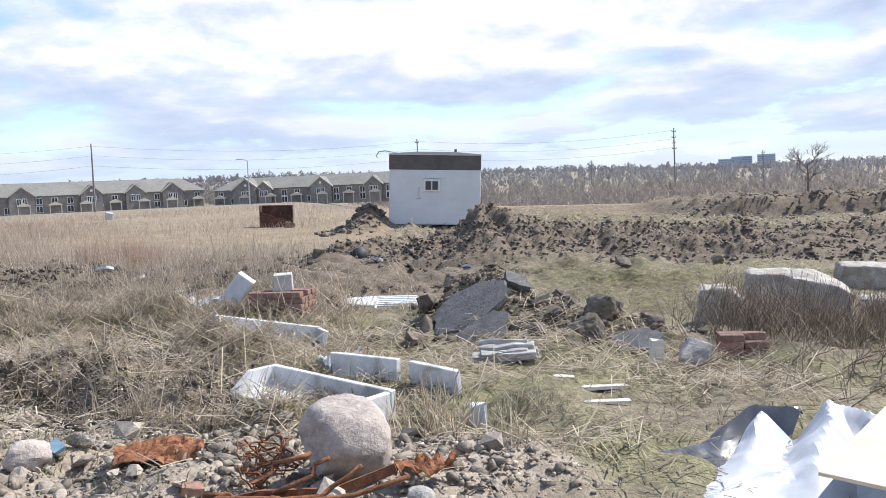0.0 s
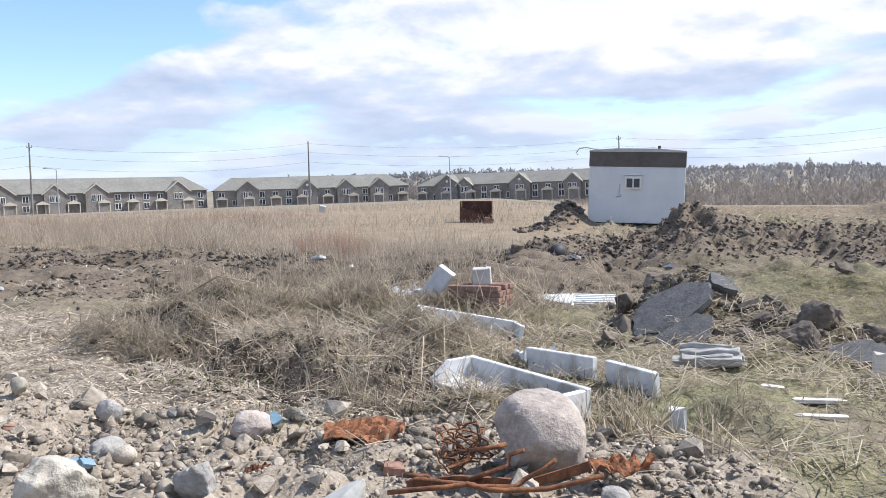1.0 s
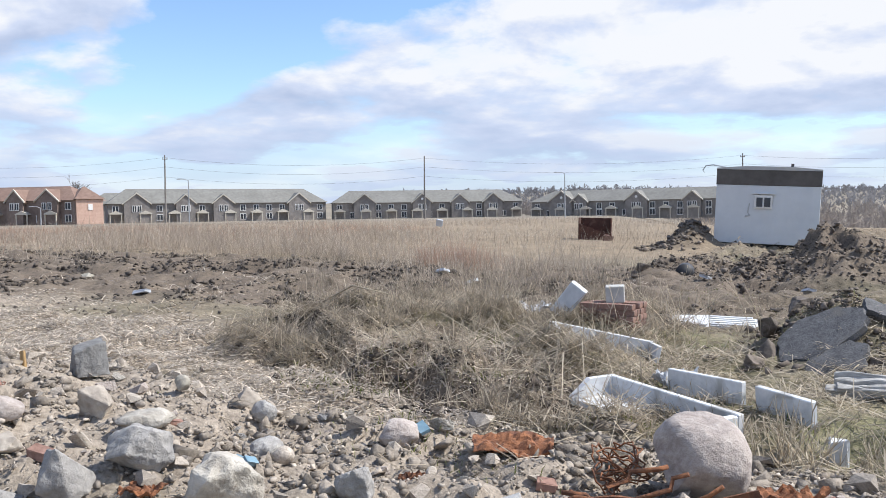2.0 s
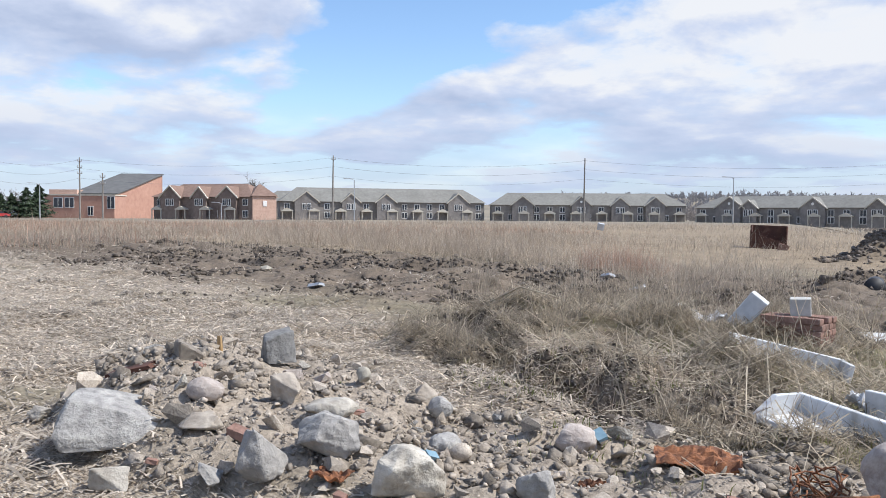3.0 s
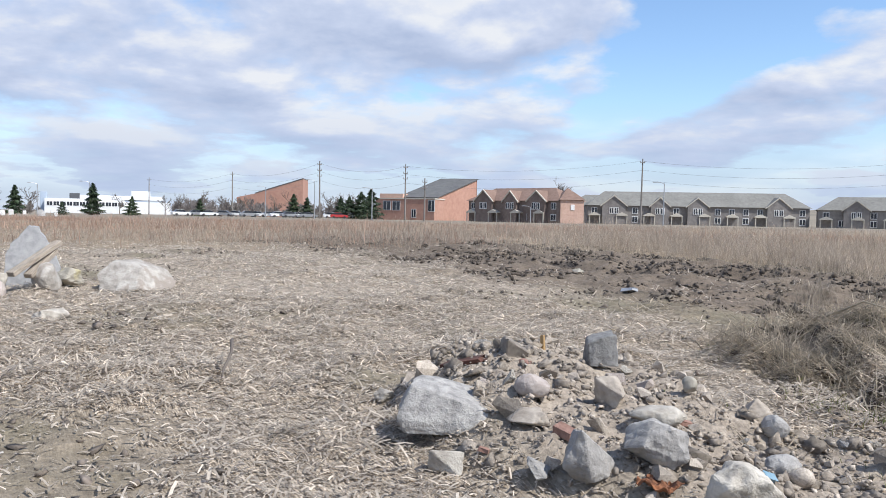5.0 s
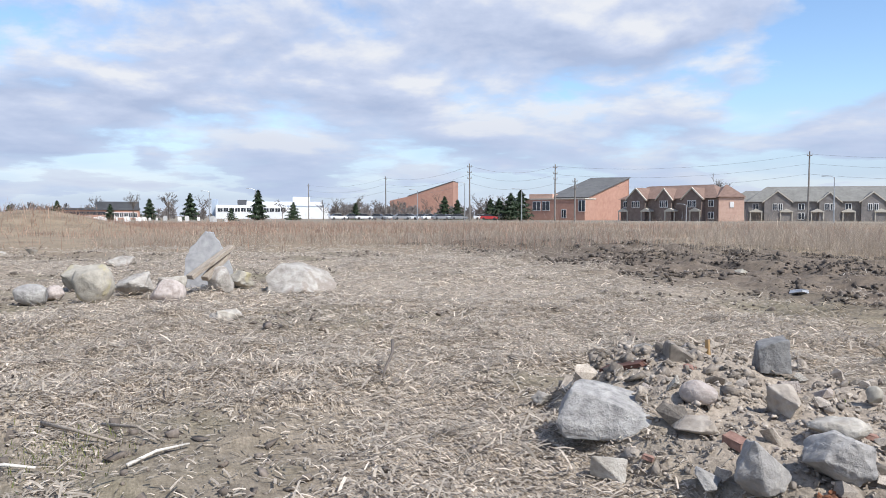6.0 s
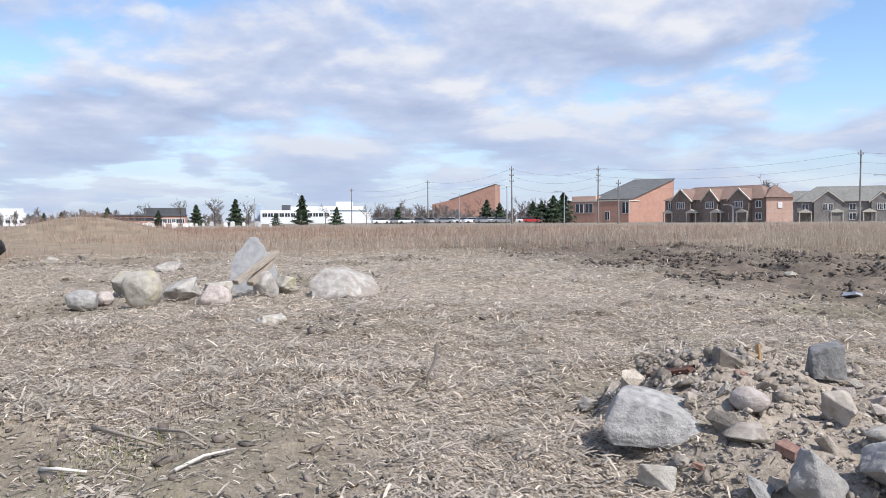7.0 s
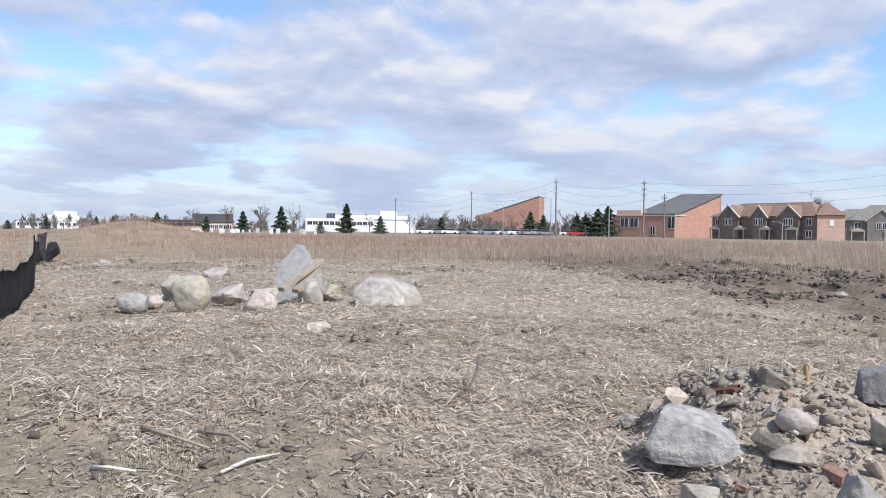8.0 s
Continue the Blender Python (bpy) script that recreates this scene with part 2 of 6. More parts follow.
M_LICHEN = surface("lichened_stone", (0.25, 0.23, 0.19), (0.43, 0.395, 0.33), 9, 0.85, 0.4, spots=(0.46, 0.40, 0.22), spot_scale=2.0, spot_at=0.50, relief=0.05)
M_SLATE = surface("grey_slab", (0.23, 0.23, 0.235), (0.37, 0.365, 0.36), 10, 0.75, 0.25, spots=(0.44, 0.42, 0.38), spot_at=0.60)
M_DARKSTONE = surface("dark_stone", (0.115, 0.112, 0.108), (0.25, 0.243, 0.232), 18, 0.8, 0.4, spots=(0.32, 0.32, 0.31), relief=0.05)
M_CRUST = surface("crusted_stone", (0.25, 0.225, 0.195), (0.48, 0.45, 0.405), 8, 0.9, 0.8, spots=(0.26, 0.22, 0.185), spot_scale=3.2, spot_at=0.50, relief=0.05)
M_STONEBITS = surface("rubble_stone", (0.23, 0.195, 0.16), (0.45, 0.395, 0.33), 12, 0.9, 0.4, vary=0.35)
M_GRAVEL = surface("gravel", (0.235, 0.20, 0.165), (0.45, 0.39, 0.325), 20, 0.9, 0.3, island=0.4)
M_CLOD = surface("earth_clods", (0.085, 0.069, 0.056), (0.23, 0.19, 0.157), 16, 0.95, 0.4, island=0.35)
M_DRYCLOD = surface("dry_clay_clods", (0.165, 0.138, 0.11), (0.36, 0.31, 0.255), 30, 0.95, 0.6, island=0.35)
M_WETCLOD = surface("damp_clods", (0.05, 0.040, 0.031), (0.135, 0.109, 0.088), 16, 0.9, 0.4, island=0.35)
M_ASPHALT = surface("old_asphalt", (0.05, 0.05, 0.053), (0.145, 0.143, 0.145), 60, 0.9, 0.7, spots=(0.13, 0.12, 0.11), spot_scale=4, relief=0.01)
M_CONCRETE = surface("concrete", (0.36, 0.35, 0.33), (0.56, 0.55, 0.52), 9, 0.9, 0.35, spots=(0.28, 0.26, 0.23))
M_PRECAST = surface("white_precast", (0.50, 0.51, 0.52), (0.66, 0.665, 0.67), 14, 0.8, 0.25, spots=(0.36, 0.35, 0.33), spot_scale=3.0, spot_at=0.57)
M_BRICK = surface("red_brick", (0.17, 0.095, 0.072), (0.30, 0.18, 0.14), 22, 0.9, 0.5, spots=(0.40, 0.31, 0.26), spot_scale=9, vary=0.25)
M_RUST = surface("rust", (0.07, 0.03, 0.018), (0.34, 0.135, 0.055), 22, 0.85, 0.8, spots=(0.12, 0.05, 0.03), spot_scale=5, island=0.2)
M_RUSTDARK = surface("dark_rusted_steel", (0.05, 0.022, 0.016), (0.13, 0.055, 0.035), 6, 0.8, 0.4, spots=(0.19, 0.10, 0.07), spot_scale=2)
M_WOOD = surface("weathered_wood", (0.20, 0.165, 0.13), (0.42, 0.36, 0.29), 9, 0.85, 0.5, spots=(0.30, 0.26, 0.22), stretch=(1, 9, 9))
M_WOODPALE = surface("bleached_wood", (0.50, 0.46, 0.40), (0.70, 0.66, 0.59), 9, 0.8, 0.3, stretch=(1, 9, 9))
M_WOODGREY = surface("grey_split_wood", (0.26, 0.25, 0.235), (0.52, 0.505, 0.48), 7, 0.85, 0.8, stretch=(1, 8, 8))
M_STAKE = surface("raw_pine", (0.32, 0.20, 0.085), (0.46, 0.31, 0.15), 12, 0.7, 0.2, stretch=(6, 6, 1))
M_PLY = surface("plywood", (0.60, 0.48, 0.31), (0.74, 0.63, 0.45), 5, 0.7, 0.15, stretch=(1, 10, 1))
M_TARPW = surface("white_tarpaulin", (0.42, 0.44, 0.475), (0.52, 0.535, 0.565), 5, 0.45, 0.25, spots=(0.58, 0.57, 0.545), spot_at=0.62)
M_TARPD = surface("dark_tarpaulin", (0.05, 0.055, 0.065), (0.11, 0.115, 0.13), 5, 0.40, 0.1)
M_CHIPS = surface("straw_chips", (0.43, 0.37, 0.305), (0.72, 0.64, 0.54), 30, 0.8, 0.0, island=0.5, thin=0.45)
M_DRYGRASS = surface("dry_grass", (0.37, 0.30, 0.23), (0.61, 0.52, 0.42), 0.9, 0.8, 0.0, island=0.4, thin=0.45)
M_REDGRASS = surface("russet_dry_grass", (0.36, 0.225, 0.16), (0.58, 0.41, 0.31), 0.35, 0.8, 0.0, island=0.35, thin=0.45)
M_GREYGRASS = surface("grey_dry_weeds", (0.22, 0.182, 0.135), (0.47, 0.40, 0.305), 2.0, 0.85, 0.0, island=0.5, thin=0.45)
M_GREEN = surface("young_grass", (0.12, 0.15, 0.04), (0.30, 0.31, 0.11), 2.0, 0.7, 0.0, island=0.35, thin=0.45)
M_TWIG = surface("twigs", (0.14, 0.105, 0.078), (0.30, 0.235, 0.18), 8, 0.85, 0.0, island=0.3)
M_STALK = surface("pale_stalks", (0.42, 0.36, 0.27), (0.66, 0.58, 0.46), 9, 0.8, 0.0, island=0.3, thin=0.45)
M_BARK = surface("bare_wood", (0.11, 0.09, 0.075), (0.21, 0.18, 0.155), 1.0, 0.9, 0.0, island=0.35)
M_NEEDLE = surface("needles", (0.018, 0.035, 0.016), (0.055, 0.085, 0.035), 0.8, 0.8, 0.0, island=0.5)
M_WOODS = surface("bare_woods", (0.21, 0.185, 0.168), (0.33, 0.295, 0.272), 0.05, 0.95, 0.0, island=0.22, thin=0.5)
# distance haze is put into the colour: same twigs, bluer grey
M_HAZEWOODS = surface("hazy_bare_woods", (0.22, 0.215, 0.225), (0.33, 0.325, 0.335), 0.02, 0.95, 0.0, island=0.3, thin=0.5)
M_WHITEPANEL = surface("white_metal_siding", (0.58, 0.60, 0.62), (0.67, 0.685, 0.70), 1.5, 0.45, 0.04, spots=(0.60, 0.60, 0.59), spot_scale=0.9, spot_at=0.64)
M_BROWNBAND = surface("brown_fascia", (0.075, 0.065, 0.058), (0.12, 0.105, 0.095), 3, 0.55, 0.1)
M_ROOFTAR = surface("grey_roof_felt", (0.40, 0.39, 0.38), (0.54, 0.53, 0.51), 2, 0.9, 0.1)
M_BLACK = surface("black_rubber", (0.018, 0.018, 0.02), (0.045, 0.045, 0.05), 6, 0.6, 0.1)
M_FABRIC = surface("black_silt_fabric", (0.012, 0.012, 0.014), (0.035, 0.035, 0.04), 7, 0.75, 0.3)
M_STEEL = surface("galvanised_steel", (0.36, 0.37, 0.38), (0.52, 0.53, 0.54), 3, 0.45, 0.05, metal=0.7)
M_POLE = surface("grey_utility_pole", (0.16, 0.145, 0.13), (0.27, 0.25, 0.23), 1.2, 0.9, 0.1)
M_WIRE = surface("overhead_wire", (0.16, 0.17, 0.19), (0.22, 0.23, 0.25), 1, 0.6, 0.0)
M_SHINGLE = surface("grey_shingles", (0.155, 0.15, 0.135), (0.225, 0.22, 0.20), 1.4, 0.9, 0.1)
M_SHINGLER = surface("red_brown_shingles", (0.165, 0.105, 0.08), (0.24, 0.16, 0.125), 1.4, 0.9, 0.1)
M_HOUSE = surface("grey_stone_and_brick", (0.165, 0.15, 0.14), (0.27, 0.25, 0.235), 1.2, 0.9, 0.1)
M_HOUSEBROWN = surface("brown_brick", (0.14, 0.105, 0.09), (0.23, 0.18, 0.155), 1.2, 0.9, 0.1)
# brown row's brick with sunlight in its colour; plain pink on the school
M_HOUSEPINKLIT = surface("pink_lit_brick", (0.46, 0.30, 0.235), (0.58, 0.40, 0.32), 2.0, 0.9, 0.1)
M_SCHOOL = surface("orange_brick", (0.36, 0.195, 0.145), (0.45, 0.265, 0.20), 1.0, 0.9, 0.1)
M_SCHOOLROOF = surface("grey_sheet_roof", (0.085, 0.085, 0.085), (0.13, 0.13, 0.127), 0.6, 0.95, 0.05)
M_TRIM = surface("white_trim", (0.68, 0.67, 0.65), (0.80, 0.79, 0.77), 3, 0.6, 0.0)
M_BEIGE = surface("beige_trim", (0.48, 0.44, 0.37), (0.58, 0.54, 0.46), 3, 0.7, 0.0)
M_WHITEWALL = surface("white_cladding", (0.66, 0.67, 0.68), (0.76, 0.77, 0.78), 0.5, 0.7, 0.0)
M_DARKCLAD = surface("dark_cladding", (0.05, 0.052, 0.058), (0.085, 0.088, 0.095), 0.5, 0.5, 0.0)
M_TOWER = surface("bluish_tower_concrete", (0.34, 0.41, 0.50), (0.44, 0.51, 0.60), 0.08, 0.8, 0.0)
M_TOWERGLASS = surface("tower_windows", (0.20, 0.26, 0.34), (0.26, 0.32, 0.40), 0.08, 0.3, 0.0)
M_BLUE = surface("blue_plastic", (0.12, 0.22, 0.29), (0.26, 0.37, 0.43), 12, 0.45, 0.05)
M_CARWHITE = surface("white_car_paint", (0.72, 0.73, 0.74), (0.8, 0.8, 0.8), 1, 0.3, 0.0)
M_CARRED = surface("red_car_paint", (0.42, 0.03, 0.03), (0.5, 0.05, 0.05), 1, 0.3, 0.0)
M_CARGREY = surface("grey_car_paint", (0.20, 0.21, 0.23), (0.28, 0.29, 0.3), 1, 0.3, 0.0)
M_HEADSTONE = surface("pale_marble", (0.60, 0.59, 0.57), (0.74, 0.73, 0.71), 3, 0.7, 0.1, vary=0.25)


def glass_material():
    m = bpy.data.materials.new("window_glass")
    m.use_nodes = True
    k = Nodes(m.node_tree)
    bs = k.add("ShaderNodeBsdfPrincipled", Base_Color=(0.035, 0.04, 0.05, 1), Roughness=0.08)
    out = k.add("ShaderNodeOutputMaterial")
    k.put(out.inputs[0], bs.outputs[0])
    return m


M_GLASS = glass_material()


def ground_material():
    """Soil, chip mulch, thin turf, black earth and dry field, mixed by the zones stored on the mesh."""
    m = bpy.data.materials.new("open_ground")
    m.use_nodes = True
    k = Nodes(m.node_tree)
    pos = k.add("ShaderNodeTexCoord").outputs["Object"]

    def zone(n):
        return k.add("ShaderNodeAttribute", {"attribute_name": n}).outputs["Fac"]

    n1 = k.noise(pos, 1.1, 6.0, 0.6).outputs[0]
    n2 = k.noise(pos, 9.0, 7.0, 0.65).outputs[0]
    n3 = k.noise(pos, 45.0, 5.0, 0.65).outputs[0]
    far = k.noise(pos, 0.05, 6.0, 0.6).outputs[0]
    mixn = k.math("MULTIPLY_ADD", n2, 0.5, k.math("MULTIPLY", n3, 0.5))
    soil = k.ramp(mixn, [(0.36, (0.10, 0.084, 0.068)), (0.62, (0.25, 0.215, 0.175))])
    # flattened straw: stretched grain in two directions
    a = k.noise(k.add("ShaderNodeMapping", Vector=pos, Rotation=(0, 0, 0.5), Scale=(12, 90, 1)).outputs[0], 1.0, 4.0, 0.6).outputs[0]
    b = k.noise(k.add("ShaderNodeMapping", Vector=pos, Rotation=(0, 0, -0.8), Scale=(14, 80, 1)).outputs[0], 1.0, 4.0, 0.6).outputs[0]
    straw = k.math("MAXIMUM", a, b)
    chips = k.ramp(k.math("MULTIPLY_ADD", straw, 0.7, k.math("MULTIPLY", n2, 0.3)),
                   [(0.42, (0.095, 0.08, 0.064)), (0.52, (0.23, 0.20, 0.165)), (0.63, (0.52, 0.47, 0.405))])
    turf = k.ramp(mixn, [(0.36, (0.062, 0.062, 0.034)), (0.50, (0.155, 0.16, 0.08)), (0.64, (0.32, 0.30, 0.20))])
    earth = k.ramp(mixn, [(0.36, (0.058, 0.048, 0.038)), (0.60, (0.18, 0.148, 0.12))])
    rubble = k.ramp(mixn, [(0.36, (0.15, 0.13, 0.11)), (0.60, (0.38, 0.34, 0.295))])
    field = k.ramp(k.math("MULTIPLY_ADD", n1, 0.6, k.math("MULTIPLY", n2, 0.4)), [(0.36, (0.15, 0.12, 0.085)), (0.62, (0.29, 0.24, 0.175))])
    distance = k.ramp(far, [(0.36, (0.16, 0.145, 0.12)), (0.60, (0.25, 0.225, 0.18))])
    c = k.mix(zone("chips"), soil, chips)
    c = k.mix(zone("turf"), c, turf)
    c = k.mix(zone("field"), c, field)
    c = k.mix(zone("earth"), c, earth)
    c = k.mix(zone("rubble"), c, rubble)
    c = k.mix(zone("distance"), c, distance)
    c = k.mix(1.0, c, (1.06, 1.0, 0.92, 1), "MULTIPLY")                            # warm loam
    bs = k.add("ShaderNodeBsdfPrincipled", Base_Color=c, Roughness=0.95)
    bump = k.add("ShaderNodeBump", Height=mixn, Strength=0.8, Distance=0.03)
    k.put(bs.inputs["Normal"], bump.outputs[0])
    out = k.add("ShaderNodeOutputMaterial")
    k.put(out.inputs[0], bs.outputs[0])
    return m


M_GROUND = ground_material()

# ---------- helpers for meshes ----------
def mesh_from(name, verts, faces, material, smooth=False):
    """A mesh object from numpy arrays; all faces have the same number of corners."""
    verts, faces = np.asarray(verts, np.float32), np.asarray(faces, np.int32)
    me = bpy.data.meshes.new(name)
    me.vertices.add(len(verts))
    me.vertices.foreach_set("co", verts.ravel())
    me.loops.add(faces.size)
    me.loops.foreach_set("vertex_index", faces.ravel())
    me.polygons.add(len(faces))
    me.polygons.foreach_set("loop_start", np.arange(0, faces.size, faces.shape[1], dtype=np.int32))
    me.update(calc_edges=True)
    if smooth:
        me.polygons.foreach_set("use_smooth", np.ones(len(faces), bool))
    me.materials.append(material)
    return new(name, me)


def part(name, bm, material, parent=None, label="", smooth=False):
    """Links a bmesh as one mesh object, under a thing or a part."""
    me = bpy.data.meshes.new(name)
    bm.normal_update()
    if smooth:
        for f in bm.faces:
            f.smooth = True
    bm.to_mesh(me)
    bm.free()
    me.materials.append(material)
    ob = new(name, me)
    ob.parent = parent
    if label:
        ob["label"] = label
    return ob


def holder(name, m):
    ob = new(name)
    ob.matrix_basis = m
    ob.empty_display_size = 0.2
    return ob


def box_bm(sx, sy, sz, at=(0, 0, 0), bevel=0.0, bm=None, turn=None):
    """A box of that size whose base centre is at the given place."""
    bm = bm or bmesh.new()
    m = Matrix.Translation(Vector(at)) @ (turn or Matrix()) @ Matrix.Translation((0, 0, sz / 2)) @ Matrix.Diagonal((sx, sy, sz, 1))
    made = bmesh.ops.create_cube(bm, size=1.0, matrix=m)["verts"]
    if bevel:
        edges = list({e for v in made for e in v.link_edges})
        bmesh.ops.bevel(bm, geom=edges, offset=bevel, segments=1, affect="EDGES")
    return bm


def tube_bm(points, radii, sides=6, bm=None):
    """A tube along points."""
    bm = bm or bmesh.new()
    rings = []
    pts = [Vector(p) for p in points]
    for i, p in enumerate(pts):
        d = (pts[min(i + 1, len(pts) - 1)] - pts[max(i - 1, 0)]).normalized()
        a = d.cross(Vector((0.31, 0.77, 0.55))).normalized()
        b = d.cross(a)
        r = radii[i] if isinstance(radii, (list, tuple)) else radii
        rings.append([bm.verts.new(p + r * (math.cos(2 * math.pi * s / sides) * a + math.sin(2 * math.pi * s / sides) * b)) for s in range(sides)])
    for u, v in zip(rings, rings[1:]):
        for s in range(sides):
            bm.faces.new((u[s], u[(s + 1) % sides], v[(s + 1) % sides], v[s]))
    bm.faces.new(rings[0][::-1]), bm.faces.new(rings[-1])
    return bm


def prism_bm(outline, depth, bm=None, m=None):
    """A flat outline (x, z) pushed back along y."""
    bm = bm or bmesh.new()
    m = m or Matrix()
    a = [bm.verts.new(m @ Vector((x, 0, z))) for x, z in outline]
    b = [bm.verts.new(m @ Vector((x, depth, z))) for x, z in outline]
    n = len(a)
    bm.faces.new(a), bm.faces.new(b[::-1])
    for i in range(n):
        bm.faces.new((a[(i + 1) % n], a[i], b[i], b[(i + 1) % n]))
    return bm


# ---------- the ground, one sheet to the horizon ----------
def axis(lo, hi, step, out_lo, out_hi, grow=1.11):
    mid = list(np.arange(lo, hi, step)) + list(np.arange(hi, hi + 14, 4 * step))
    a, s = lo, step
    left = []
    while a > out_lo:
        s *= grow
        a -= s
        left.append(a)
    b, s, right = mid[-1], 4 * step, []
    while b < out_hi:
        s *= grow
        b += s
        right.append(b)
    return np.array(left[::-1] + mid + right)


def zones(x, y):
    r = np.hypot(x, y)
    wob = fbm(x, y, 0.4, 4, 61)
    fine = fbm(x, y, 1.6, 3, 62)
    dirt = dirt_zone(x, y)
    rub = rubble_zone(x, y)
    # chip mulch in the west, up to the churned tracks
    line = 6.6 - 0.30 * (x + 4.5) + 1.1 * wob
    chips = (1 - rub) * (1 - 0.85 * ease(0.02, 0.38, fbm(x, y, 0.6, 4, 64))) * ease(-1.2, 0.4, line - y) * ease(-1.4, -0.6, -x - 1.9 + 0.7 * wob) * (1 - ease(22, 27, r))
    churn = churned(x, y)
    chips = chips * (1 - 0.8 * churn)
    field = ease(19.5, 23.5, r + 2.2 * wob) * (1 - dirt)
    moss = np.exp(-(((x - 3.6) / 3.2) ** 2 + ((y - 11.4) / 2.6) ** 2)) * 1.3
    turf = np.clip((1 - chips) * (1 - field) * (0.75 + 0.5 * fine) * (0.45 + 0.55 * ease(-3.5, -0.5, x)), 0, 1)
    turf = turf * (0.35 + 0.65 * ease(-0.25, 0.2, fbm(x, y, 1.1, 4, 65)))
    turf = np.maximum(turf * (1 - churn), np.clip(moss, 0, 1) * (1 - dirt))
    earth = np.clip(np.maximum(ease(0.02, 0.4, dirt) * (0.95 - 0.75 * ease(19.5, 23, y)), churn * (0.85 + 0.4 * fine)) + 0.7 * np.clip(asphalt_heap(x, y)[0] + asphalt_heap(x, y)[1], 0, 1), 0, 1)
    # exposed soil on the bank's face, dark also for the overhang's shade
    face = np.abs(behind_bank(x, y) + 0.05) + 4 * (1 - ease(-5.2, -4.4, x) * (1 - ease(-1.2, -0.5, x)))
    earth = np.maximum(earth, 0.9 * (1 - ease(0.05, 0.22, face)) * ease(-0.25, 0.15, fbm(x, y, 1.4, 3, 67)))
    # bare soil in the low pockets, its dark tone adding to their shade
    earth = np.maximum(earth, 0.9 * rough_weeds(x, y) * ease(-0.02, 0.12, -fbm(x, y, 1.3, 4, 84, 0.6)))
    earth = np.maximum(earth, np.exp(-(((x + 4.25) / 0.9) ** 2 + ((y - 28.4) / 1.4) ** 2)))
    # bare earth of the pit bank, full strength on its face to deepen the shade
    pit = ease(6.8, 7.8, x) * ease(28.5, 29.6, y) * (1 - ease(30.6, 31.2, y))
    earth = np.maximum(earth, np.maximum(pit, 0.8 * ease(6.5, 8.0, x) * ease(28, 29, y) * (1 - ease(38, 48, y))))
    return {"chips": chips, "turf": turf, "field": field * (1 - ease(90, 200, r)), "earth": earth, "rubble": rub, "distance": ease(90, 220, r)}


def build_ground():
    xs = axis(-13.0, 6.0, 0.07, -4300, 4300, 1.10)
    ys = axis(-2.0, 20.0, 0.07, -4300, 4300, 1.10)
    gx, gy = np.meshgrid(xs, ys)
    x, y = gx.ravel(), gy.ravel()
    z = height(x, y)
    n, m = len(xs), len(ys)
    i = np.arange(n - 1)[None, :] + n * np.arange(m - 1)[:, None]
    faces = np.stack([i, i + 1, i + 1 + n, i + n], -1).reshape(-1, 4)
    ob = mesh_from("ground", np.stack([x, y, z], 1), faces, M_GROUND, True)
    for name, v in zones(x, y).items():
        ob.data.attributes.new(name, "FLOAT", "POINT").data.foreach_set("value", v.astype(np.float32))
    return tagged(ob, "uneven open ground of soil, straw mulch and dry turf", "ground", kind="structure")


build_ground()


# ---------- loose cover: blades, chips, clods, gravel ----------
rng = np.random.default_rng(4)


def scatter(box, density_fn, count):
    """Random plan points in a box (x0, x1, y0, y1), kept by a density of 0 to 1."""
    x, y = rng.uniform(box[0], box[1], count), rng.uniform(box[2], box[3], count)
    keep = rng.random(count) < density_fn(x, y)
    return x[keep], y[keep]


def blades(name, x, y, tall, wide, lean, material, label, curve=0.35, category="grass", lift=-0.02):
    """Upright blades: a tapered three-point ribbon each."""
    n = len(x)
    tall = tall * rng.uniform(0.35, 1.0, n) * (1 + 0.9 * rng.random(n) ** 6) * np.clip(1 + 0.9 * fbm(x, y, 0.45, 4, 90, 0.65) + 0.6 * fbm(x, y, 0.09, 2, 91), 0.3, 2)
    wide = wide * rng.uniform(0.6, 1.4, n)
    turn, way = rng.uniform(0, 2 * np.pi, n), rng.uniform(0, 2 * np.pi, n)
    out = lean * rng.uniform(0.1, 1.2, n) * tall
    z = height(x, y) + lift
    sx, sy = np.cos(turn) * wide / 2, np.sin(turn) * wide / 2
    ox, oy = np.cos(way) * out, np.sin(way) * out
    rise = np.sqrt(np.maximum(tall ** 2 - out ** 2, (0.12 * tall) ** 2))
    v = np.empty((n, 5, 3))
    v[:, 0] = np.stack([x - sx, y - sy, z], 1)
    v[:, 1] = np.stack([x + sx, y + sy, z], 1)
    v[:, 2] = np.stack([x - 0.8 * sx + ox * curve, y - 0.8 * sy + oy * curve, z + rise * 0.6], 1)
    v[:, 3] = np.stack([x + 0.8 * sx + ox * curve, y + 0.8 * sy + oy * curve, z + rise * 0.6], 1)
    v[:, 4] = np.stack([x + ox, y + oy, z + rise], 1)
    b = 5 * np.arange(n)[:, None]
    f = np.concatenate([b + [0, 1, 3], b + [0, 3, 2], b + [2, 3, 4]], 0)
    return tagged(mesh_from(name, v.reshape(-1, 3), f, material), label, category, kind="stuff")


